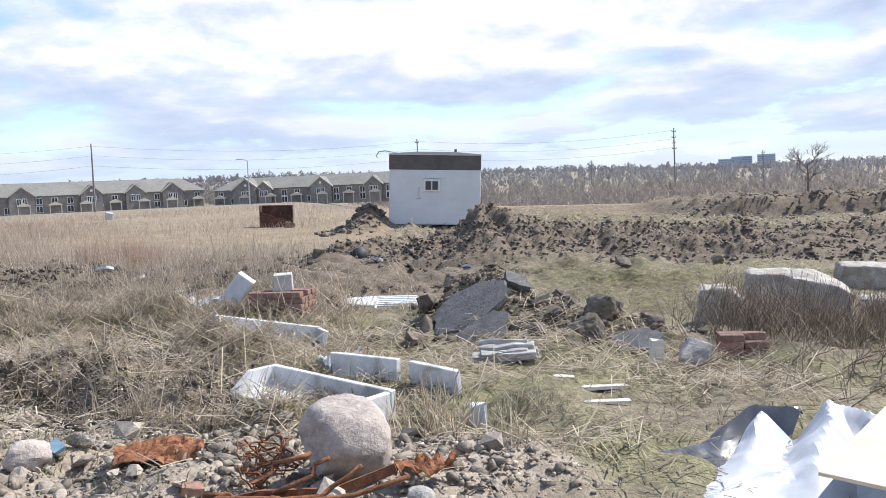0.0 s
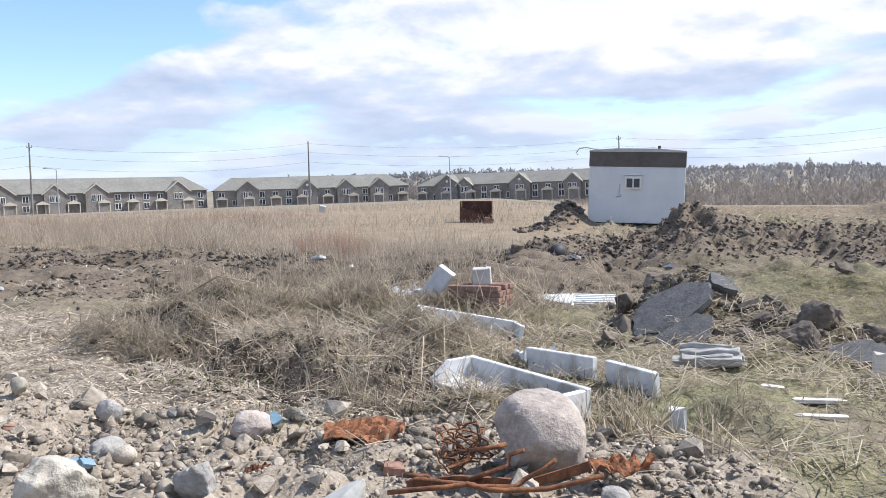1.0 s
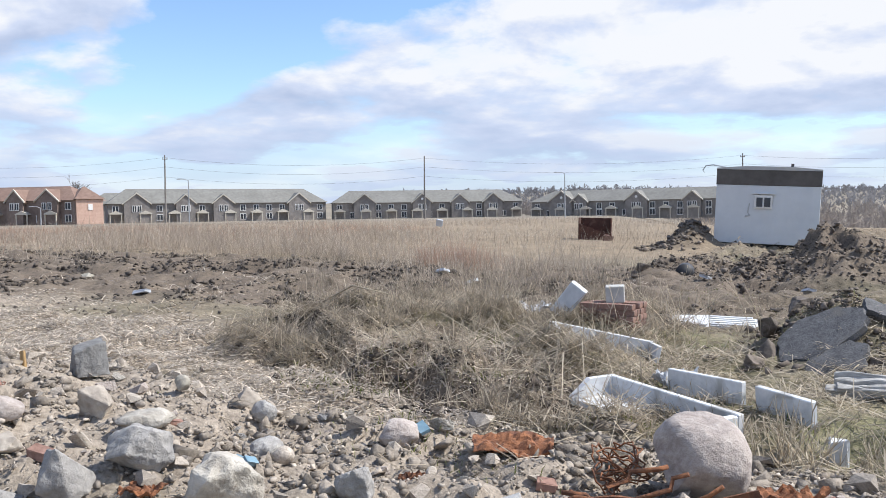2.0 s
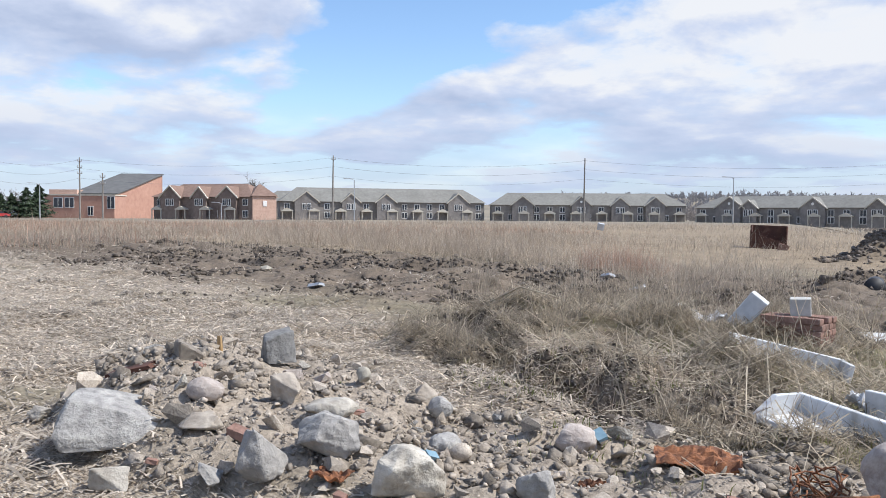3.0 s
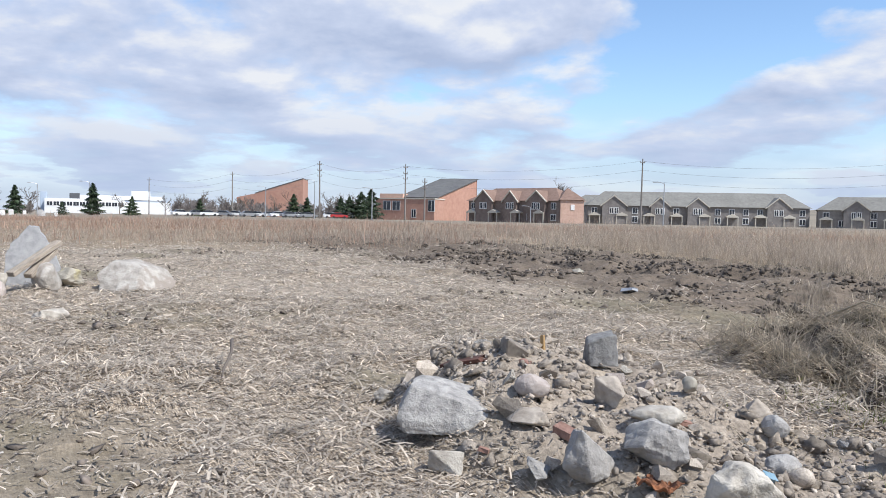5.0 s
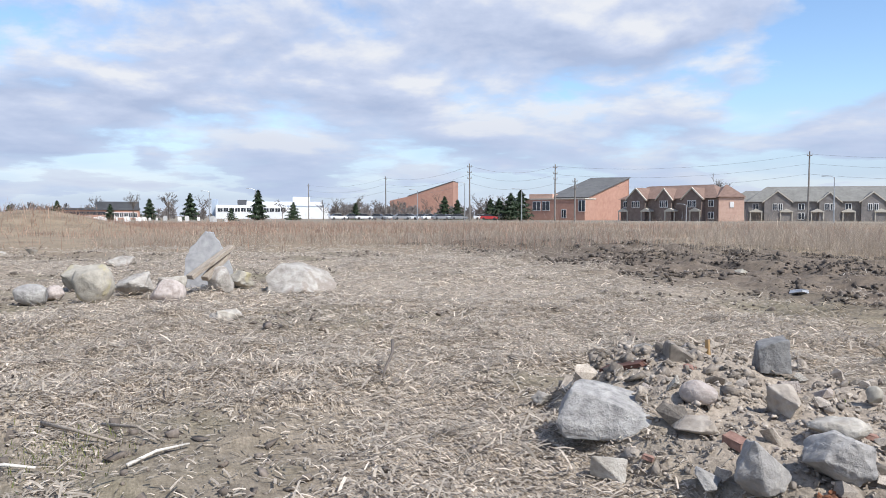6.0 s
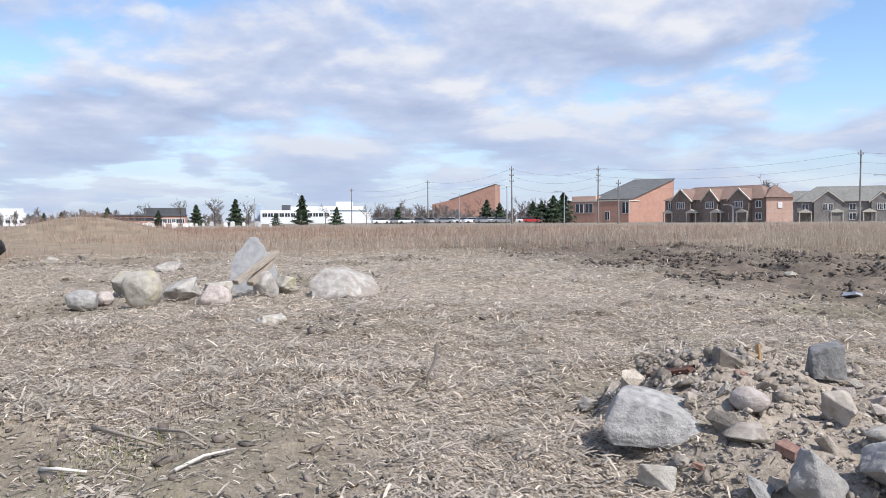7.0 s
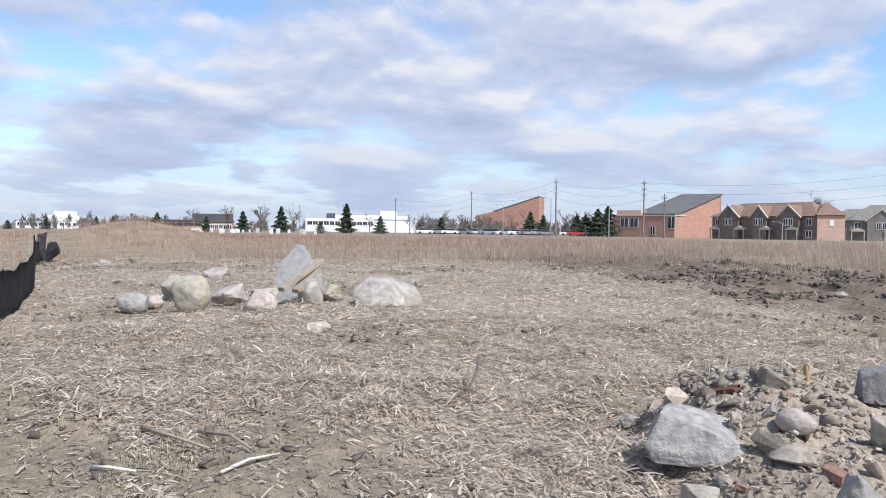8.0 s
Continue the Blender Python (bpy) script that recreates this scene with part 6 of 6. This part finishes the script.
townhouse_row(57.5, 212, 51.2, 196, 5.6, 8.9, [(0.20, 5.4, 2.5, 1), (0.50, 4.0, 2.2, 0), (0.78, 5.0, 2.2, 1)], M_HOUSEBROWN, M_SHINGLER, "brown brick house row with a red-brown roof", 0.2, group="")
# the row's side face, brightness put into the brick colour
(ax, ay) = out_at(51.15, 195.5)
side = part("end_wall_house", box_bm(5.6, 9.6, 5.75, (2.8, 4.8, 0), 0.02), M_HOUSEPINKLIT)
side.matrix_basis = pose(ax, ay, 0.2, 0, 0, 64)
tagged(side, "end of the brown row, its sunlight painted as pink brick", "house")
part("roof", hip_roof(5.6, 9.6, 5.8, 8.7, 0.4, 2.6), M_SHINGLER, side, "red-brown hipped shingle roof")
part("window", box_bm(0.9, 0.1, 1.3, (2.9, -0.05, 3.4)), M_TRIM, side)
(ax, ay) = out_at(50.6, 236)
far_house = part("house", box_bm(13, 9, 5.2, (6.5, 4.5, 0)), M_HOUSE)
far_house.matrix_basis = pose(ax, ay, 0.2, 0, 0, 48)
tagged(far_house, "grey brick house partly behind the brown row", "house")
part("roof", hip_roof(13, 9, 5.2, 8.4), M_SHINGLE, far_house)


def school(a_bear, b_bear, c_bear, dist, deep, low, high, label):
    """A brick hall under one roof plane: low eave in front, high wall at the back, its right side in the sun."""
    a, b, c = (Vector((*out_at(t, d), 0.2)) for t, d in ((a_bear, dist), (b_bear, dist - 3), (c_bear, dist + deep)))
    d = a + (c - b)
    lo, hi = Vector((0, 0, low)), Vector((0, 0, high))
    thing = tagged(holder("brick_hall", Matrix.Translation(a)), label, "building")

    def quad_bm(points, thick):
        bm = bmesh.new()
        p = [Vector(q) - a for q in points]
        nrm = (p[1] - p[0]).cross(p[2] - p[0]).normalized() * thick
        u, v = [bm.verts.new(q) for q in p], [bm.verts.new(q - nrm) for q in p]
        bm.faces.new(u), bm.faces.new(v[::-1])
        for i in range(4):
            bm.faces.new((u[(i + 1) % 4], u[i], v[i], v[(i + 1) % 4]))
        return bm

    part("front_wall", quad_bm((a, b, b + lo, a + lo), 0.4), M_SCHOOL, thing)
    part("side_wall", quad_bm((b, c, c + hi, b + lo), 0.4), M_SCHOOL, thing)
    part("back_wall", quad_bm((c, d, d + hi, c + hi), 0.4), M_SCHOOL, thing)
    part("side_wall", quad_bm((d, a, a + lo, d + hi), 0.4), M_SCHOOL, thing)
    up = Vector((0, 0, 0.32))
    out = (a - b).normalized() * 0.4
    part("roof", quad_bm((a + lo + up + out, b + lo + up - out, c + hi + up - out, d + hi + up + out), 0.28), M_SCHOOLROOF, thing, "dark grey sheet metal roof")


school(62.4, 59.78, 56.95, 232, 16, 6.4, 12.6, "orange brick school hall with a slanting roof")
(ax, ay), (bx, by) = out_at(73.4, 300), out_at(69.0, 296)
long = math.hypot(bx - ax, by - ay)
hall = part("brick_hall", prism_bm([(0, 0), (long, 0), (long, 13.8), (long * 0.28, 8.4), (0, 7.0)], 14), M_SCHOOL)
hall.matrix_basis = pose(ax, ay, 0.2, 0, 0, math.degrees(math.atan2(by - ay, bx - ax)))
tagged(hall, "orange brick hall with a steep slanting top", "building")
part("coping", prism_bm([(long * 0.28, 8.41), (long, 13.81), (long, 14.15), (long * 0.28, 8.75)], 14.2, m=pose(0, -0.1, 0)), M_SCHOOLROOF, hall, "dark metal edge along the slanting top")
(ax, ay), (bx, by) = out_at(64.0, 232), out_at(59.9, 224)
long = math.hypot(bx - ax, by - ay)
wing = tagged(holder("school_wing", pose(ax, ay, 0.2, 0, 0, math.degrees(math.atan2(by - ay, bx - ax)))), "low orange brick school wing with dark windows", "building")
part("wall", box_bm(long, 7, 6.0, (long / 2, 3.5, 0), 0.05), M_SCHOOL, wing)
part("parapet", box_bm(long + 0.3, 7.3, 0.3, (long / 2, 3.5, 6.0)), M_BEIGE, wing)
part("upper_storey", box_bm(long * 0.4, 4, 1.3, (long * 0.2, 4.5, 6.31)), M_HOUSEPINKLIT, wing)
for x in (0.2, 0.36):
    window_set(wing, long * x, 3.0, 2.2, 2.4)
window_set(wing, long * 0.95, 2.8, 1.8, 2.9), window_set(wing, long * 0.66, 1.0, 1.2, 2.2)


def plain_building(name, l_bear, r_bear, dist, parts, label, category="building"):
    (ax, ay), (bx, by) = out_at(l_bear, dist), out_at(r_bear, dist)
    long = math.hypot(bx - ax, by - ay)
    thing = tagged(holder(name, pose(ax, ay, 0.2, 0, 0, math.degrees(math.atan2(by - ay, bx - ax)))), label, category)
    for pname, u0, u1, y0, deep, z0, z1, mat in parts:
        part(pname, box_bm(long * (u1 - u0), deep, z1 - z0, (long * (u0 + u1) / 2, y0 + deep / 2, z0), 0.05), mat, thing)
    return thing, long


t, long = plain_building("white_warehouse", 85.2, 77.6, 330, [("wall", 0, 0.62, 0, 30, 0, 5.6, M_WHITEWALL), ("wall", 0.62, 1.0, 4, 24, 0, 4.8, M_WHITEWALL), ("upper_storey", 0.25, 0.95, 12, 20, 5.61, 7.2, M_WHITEWALL),
                                                             ("plant_room", 0.68, 0.84, 14, 8, 7.21, 9.2, M_WHITEWALL), ("tower", -0.04, 0.01, 5, 4, 0, 8.0, M_TOWER), ("plant_room", 0.18, 0.26, 10, 6, 5.61, 7.8, M_DARKCLAD)],
                         "long white warehouse behind a row of trees")
for i in range(12):
    window_set(t, long * (0.04 + 0.05 * i), 3.0, 1.8, 1.4)
t, long = plain_building("office_building", 94.6, 90.0, 265, [("wall", 0, 1.0, 0, 18, 0, 3.0, M_SCHOOL), ("window_band", 0.02, 0.55, -0.06, 0.2, 1.6, 2.6, M_GLASS), ("roof_edge", -0.01, 1.01, -0.3, 18.6, 3.01, 3.6, M_DARKCLAD),
                                                             ("upper_storey", 0.42, 1.0, 2, 14, 3.61, 5.6, M_DARKCLAD)], "low brick office with a dark upper storey")
for i in range(7):
    window_set(t, long * (0.58 + 0.06 * i), 0.9, 1.0, 1.3)
t, long = plain_building("white_building", 103.2, 99.6, 300, [("wall", 0, 0.45, 0, 14, 0, 2.6, M_WHITEWALL), ("wall", 0.45, 1.0, 2, 14, 0, 4.6, M_WHITEWALL), ("upper_storey", 0.6, 0.97, 4, 8, 4.61, 6.0, M_WHITEWALL)], "white stepped building at the far edge")
for i in range(9):
    window_set(t, long * (0.06 + 0.11 * i), 1.2, 1.2, 1.0, 0.0 if i < 4 else 2.0)
for l, r, h, d in ((-13.1, -14.0, 33, 1500), (-13.9, -15.2, 37, 1530), (-15.5, -16.6, 38, 1500)):
    t, long = plain_building("apartment_tower", l, r, d, [("wall", 0, 1, 0, 24, 0, h, M_TOWER)], "distant bluish apartment tower above the woods")
    for k in range(int(h / 3.2)):
        part("window_band", box_bm(long * 0.94, 0.3, 1.3, (long / 2, -0.1, k * 3.2 + 1.4)), M_TOWERGLASS, t)


# ---------- poles and wires ----------
def utility_pole(bearing, dist, tall, arms=2, lean=0.0, z0=0.2):
    x, y = out_at(bearing, dist)
    thing = tagged(holder("utility_pole", pose(x, y, z0, 0, lean, bearing)), "tall grey utility pole with short crossarms", "pole", "utility poles")
    part("shaft", tube_bm([(0, 0, 0), (0, 0, tall * 0.5), (0, 0, tall)], [0.22, 0.18, 0.13], 8), M_POLE, thing)
    for i in range(arms):
        arm = part("crossarm", box_bm(1.0, 0.14, 0.14, (0, -0.2, tall - 0.9 - 1.3 * i)), M_POLE, thing)
        for s in (-0.44, 0.44):
            part("insulator", tube_bm([(s, -0.2, tall - 0.76 - 1.3 * i), (s, -0.2, tall - 0.45 - 1.3 * i)], 0.09, 6), M_STEEL, arm)
    return Vector((x, y, z0 + tall))


heads = [utility_pole(*a) for a in ((-10.4, 198, 13.4, 4, 0, 0.0), (7.0, 196, 13.8, 1), (28.35, 178, 13.9, 0, 0.6), (45.75, 176, 14.1, 1, 0.6), (61.95, 190, 13.3, 3), (67.85, 190, 13.5, 3, -0.4), (73.7, 245, 13.2, 1), (79.0, 300, 13.0, 1))]
for a, b in zip(heads, heads[1:]):
    for drop, off in ((0.5, 0.0), (2.4, 0.3), (4.4, 0.0)):
        pts = [a.lerp(b, s / 14) + Vector((off, 0, -drop - 1.6 * 4 * (s / 14) * (1 - s / 14))) for s in range(15)]
        tagged(part("overhead_wire", tube_bm(pts, 0.022, 4), M_WIRE), "thin overhead wire strung between the poles", "wire", "overhead wires")
for a in ((-4.9, 240, 8.3, 1, 0, 0.0), (-15.9, 260, 9.0, 1, 0, 0.0), (60.6, 175, 9.4, 2)):
    utility_pole(*a)


def street_light(bearing, dist, tall):
    x, y = out_at(bearing, dist)
    thing = tagged(holder("street_light", pose(x, y, 0.1, 0, 0, bearing)), "slim pale concrete street light on the road", "street light", "street lights")
    part("shaft", tube_bm([(0, 0, 0), (0, 0, tall)], [0.15, 0.09], 8), M_STEEL, thing)
    arm = part("arm", tube_bm([(0, 0, tall - 0.1), (-0.6, 0, tall + 0.2), (-1.5, 0, tall + 0.25)], 0.06, 6), M_STEEL, thing)
    part("lamp_head", box_bm(0.7, 0.28, 0.16, (-1.8, 0, tall + 0.16), 0.03), M_STEEL, arm)


for a in ((18.6, 168, 9.2), (44.25, 165, 8.6), (64.25, 180, 7.2), (68.2, 200, 9.5), (71.5, 210, 8.0), (82.6, 210, 8.0), (85.6, 220, 7.6), (53.2, 190, 4.0)):
    street_light(*a)


# ---------- cars, headstones ----------
def car(bearing, dist, paint, turn, label):
    x, y = out_at(bearing, dist)
    thing = tagged(holder("parked_car", pose(x, y, 0.62, 0, 0, bearing + turn)), label, "car", "parked cars")
    part("body", prism_bm([(-2.2, 0.3), (2.2, 0.3), (2.25, 0.75), (1.4, 0.92), (-1.9, 0.98), (-2.25, 0.8)], 1.75, m=pose(0, -0.87, 0)), paint, thing)
    cab = part("cabin", prism_bm([(-1.7, 0.985), (1.2, 0.93), (0.5, 1.42), (-1.1, 1.45)], 1.55, m=pose(0, -0.77, 0)), M_GLASS, thing)
    part("roof_panel", box_bm(1.6, 1.45, 0.05, (-0.3, 0, 1.44), 0.01), paint, cab)
    for sx in (-1.35, 1.35):
        for sy in (-0.8, 0.8):
            wheel = part("wheel", tube_bm([(sx, sy - 0.1, 0.32), (sx, sy + 0.1, 0.32)], 0.32, 12), M_BLACK, thing)


g = random.Random(77)
for i, bear in enumerate((61.0, 65.4, 66.5, 67.0, 68.6, 69.2, 69.9, 70.6, 71.2, 72.0, 72.6, 73.4, 74.2, 75.2, 76.0, 77.0)):
    kind = (M_CARWHITE, "white car parked in the far lot") if i % 2 else (M_CARGREY, "grey car parked in the far lot")
    if bear == 66.5:
        kind = (M_CARRED, "red car parked in the far lot")
    car(bear, g.uniform(205, 240), kind[0], g.uniform(-25, 25), kind[1])
STONE = None
for i in range(46):
    bear, dist = g.uniform(84.5, 95.5), g.uniform(130, 175)
    x, y = out_at(bear, dist)
    if STONE is None:
        bm = prism_bm([(-0.4, 0), (0.4, 0), (0.4, 0.8), (0.25, 1.0), (-0.25, 1.0), (-0.4, 0.8)], 0.22)
        STONE = part("headstone", bm, M_HEADSTONE)
        STONE.matrix_basis = pose(x, y, 0.5, 0, 0, bear)
        tagged(STONE, "pale upright marker stone on the far lawn", "headstone", "marker stones")
    else:
        copy_thing(STONE, pose(x, y, 0.55, 0, 0, bear + g.uniform(-20, 20)) @ Matrix.Scale(g.uniform(0.55, 0.95), 4))


# ---------- trees ----------
def conifer_mesh(seed, tall, wide):
    """Layered needle sprays round a stem: many small drooping triangles."""
    g = np.random.default_rng(seed)
    n = 1500
    h = g.random(n) ** 1.3
    r = wide / 2 * (1 - h) ** 0.8 * (0.35 + 0.65 * g.random(n) ** 0.5) * (0.8 + 0.35 * np.sin(h * 34 + seed))
    a = g.uniform(0, 2 * np.pi, n)
    z = (0.06 + 0.94 * h) * tall
    c = np.stack([r * np.cos(a), r * np.sin(a), z], 1)
    s = tall * (0.035 + 0.05 * g.random(n))
    d = np.stack([np.cos(a + g.normal(0, 0.5, n)), np.sin(a + g.normal(0, 0.5, n)), -0.35 + g.normal(0, 0.35, n)], 1)
    w = np.stack([-np.sin(a), np.cos(a), g.normal(0, 0.4, n)], 1)
    v = np.stack([c + d * s[:, None], c - d * s[:, None] * 0.5 + w * s[:, None] * 0.5, c - d * s[:, None] * 0.5 - w * s[:, None] * 0.5], 1)
    return v.reshape(-1, 3), np.arange(3 * n).reshape(-1, 3)


def conifer(bearing, dist, tall, wide, seed):
    x, y = out_at(bearing, dist)
    thing = tagged(holder("conifer_tree", pose(x, y, 0.3)), "dark green conifer on the far side of the field", "tree", "conifers")
    part("trunk", tube_bm([(0, 0, 0), (0, 0, tall * 0.5), (0, 0, tall * 0.95)], [tall * 0.025, tall * 0.016, 0.02], 6), M_BARK, thing)
    crown = mesh_from("crown", *conifer_mesh(seed, tall * 1.05, wide * 1.5), M_NEEDLE)
    crown.parent = thing


for i, a in enumerate(((82.4, 200, 6.9, 3.6), (80.05, 205, 4.4, 3.0), (86.85, 200, 6.0, 3.2), (89.4, 210, 5.0, 3.2), (94.9, 200, 4.2, 3.2), (103.65, 220, 2.2, 2.2), (101.5, 230, 3.0, 2.4), (97.6, 225, 3.6, 2.6), (98.6, 225, 3.4, 2.4), (91.8, 200, 3.6, 2.2), (84.2, 190, 2.8, 2.2),
                       (64.3, 215, 7.6, 5.4), (65.0, 212, 6.8, 5.0), (65.8, 214, 5.6, 4.6), (69.6, 240, 6.6, 4.0), (68.7, 236, 5.6, 3.6), (75.8, 230, 4.6, 2.8), (66.4, 250, 6.2, 4.0))):
    conifer(*a, 300 + i)


def bare_tree(bearing, dist, tall, wide, seed, z0=0.2, label="bare grey-brown tree on the far side", group="bare trees"):
    g = random.Random(seed)
    x, y = out_at(bearing, dist)
    thing = tagged(holder("bare_tree", pose(x, y, z0)), label, "tree", group)
    tr = tall * 0.024
    part("trunk", tube_bm([(0, 0, 0), (0.02 * tall, 0, tall * 0.3), (0, 0, tall * 0.62)], [tr, tr * 0.7, tr * 0.4], 6), M_BARK, thing)
    bm = bmesh.new()

    def grow(p, d, length, r, depth):
        q = p + d * length
        tube_bm([p, p.lerp(q, 0.5) + Vector((g.gauss(0, 0.04), g.gauss(0, 0.04), 0.02)) * length, q], [r, r * 0.8, r * 0.6], 3, bm)
        if depth:
            for _ in range(3):
                e = (d + Vector((g.gauss(0, 0.5), g.gauss(0, 0.5), g.gauss(0.18, 0.3)))).normalized()
                grow(p.lerp(q, g.uniform(0.55, 1.0)), e, length * g.uniform(0.55, 0.8), r * 0.62, depth - 1)

    for i in range(7):
        a = 2.4 * i + g.random()
        k = wide / tall
        grow(Vector((0, 0, tall * g.uniform(0.22, 0.6))), Vector((math.cos(a) * k * 1.2, math.sin(a) * k * 1.2, 1)).normalized(), tall * g.uniform(0.18, 0.26), tr * 0.5, 4 if seed == 450 or seed < 403 else 3)
    part("crown", bm, M_BARK, thing, "fine bare branches")


for i, a in enumerate(((51.2, 250, 13.0, 7), (88.2, 215, 7.4, 6), (86.0, 230, 6.8, 5), (92.6, 290, 8.6, 5), (90.4, 250, 8.0, 5), (97.0, 240, 4.6, 5), (99.4, 240, 4.0, 4), (100.5, 250, 4.6, 4), (69.9, 250, 8.4, 8), (73.0, 245, 7.6, 8), (74.4, 240, 7.2, 7), (75.8, 245, 8.0, 6),
                       (77.0, 250, 7.4, 6), (78.0, 255, 6.8, 6), (67.2, 260, 9.0, 9), (66.0, 270, 9.4, 9), (70.9, 255, 7.6, 7), (96.0, 235, 5.0, 4), (80.8, 260, 6.6, 7), (102.2, 240, 3.6, 3))):
    bare_tree(*a, 400 + i)
bare_tree(-18.55, 150, 8.6, 8, 450, -2.2, "large bare tree on the valley side")


def woods(yaw, r, low, high, m, label, material, seed=12):
    """Leafless woodland: a short stem and an uneven crown of fine twigs for each tree."""
    g = np.random.default_rng(seed)
    yaw = np.radians(yaw)
    x, y = -r * np.sin(yaw), r * np.cos(yaw)
    n = len(x)
    tall = g.uniform(low, high, n) * np.where(r < 200, 0.32, np.where(r < 330, 0.5, 0.9)) * (0.75 + 0.5 * g.random(n) ** 2)
    wide = tall * g.uniform(0.28, 0.5, n)
    a, q, h = g.uniform(0, 2 * np.pi, (n, m)), g.random((n, m)) ** 0.5, g.random((n, m))
    up = (0.18 + 0.82 * h) * tall[:, None]
    out = wide[:, None] * q * np.sin(np.pi * np.clip(0.12 + 0.86 * h, 0, 1)) ** 0.7
    c = np.stack([x[:, None] + out * np.cos(a), y[:, None] + out * np.sin(a), height(x, y)[:, None] + up], -1)
    d = np.stack([0.55 * np.cos(a) + g.normal(0, 0.3, (n, m)), 0.55 * np.sin(a) + g.normal(0, 0.3, (n, m)), 0.45 + g.normal(0, 0.6, (n, m))], -1)
    d *= (tall[:, None] * g.uniform(0.07, 0.17, (n, m)))[..., None]
    d[:, 0] = np.stack([0 * tall, 0 * tall, 0.34 * tall], -1)
    c[:, 0] = np.stack([x, y, height(x, y) + 0.3 * tall], -1)
    w = (0.015 + 0.00042 * r[:, None]) * g.uniform(0.6, 1.5, (n, m))
    p = np.stack([np.cos(yaw)[:, None] * w, np.sin(yaw)[:, None] * w, 0.3 * w * g.normal(0, 1, (n, m))], -1)
    v = np.stack([c - d - p, c - d + p, c + d + 0.4 * p, c + d - 0.4 * p], 2)
    f = np.arange(n * m * 4).reshape(-1, 4)
    tagged(mesh_from("bare_woodland", v.reshape(-1, 3), f, material), label, "woods", kind="stuff")


g = np.random.default_rng(13)
yaw = g.uniform(-48, 34, 8500)
r = np.concatenate([g.uniform(75, 330, 3000), g.uniform(300, 1150, 5500)])
keep = (r > 260) | (yaw < 6)
yaw, r = yaw[keep], r[keep]
woods(yaw[r < 480], r[r < 480], 3.0, 8.5, 34, "leafless woodland on the near valley side", M_WOODS)
# trees from 480 m on carry painted haze
woods(yaw[r >= 480], r[r >= 480], 3.0, 8.5, 30, "distant woodland along the skyline, tinted blue-grey as haze", M_HAZEWOODS)
woods(g.uniform(61.5, 77.5, 220), g.uniform(250, 310, 220), 5.0, 11.0, 80, "belt of leafless trees behind the parking lot", M_WOODS, 14)
woods(g.uniform(85.4, 104, 110), g.uniform(270, 330, 110), 3.5, 9.5, 80, "belt of leafless trees behind the far lawn", M_WOODS, 15)
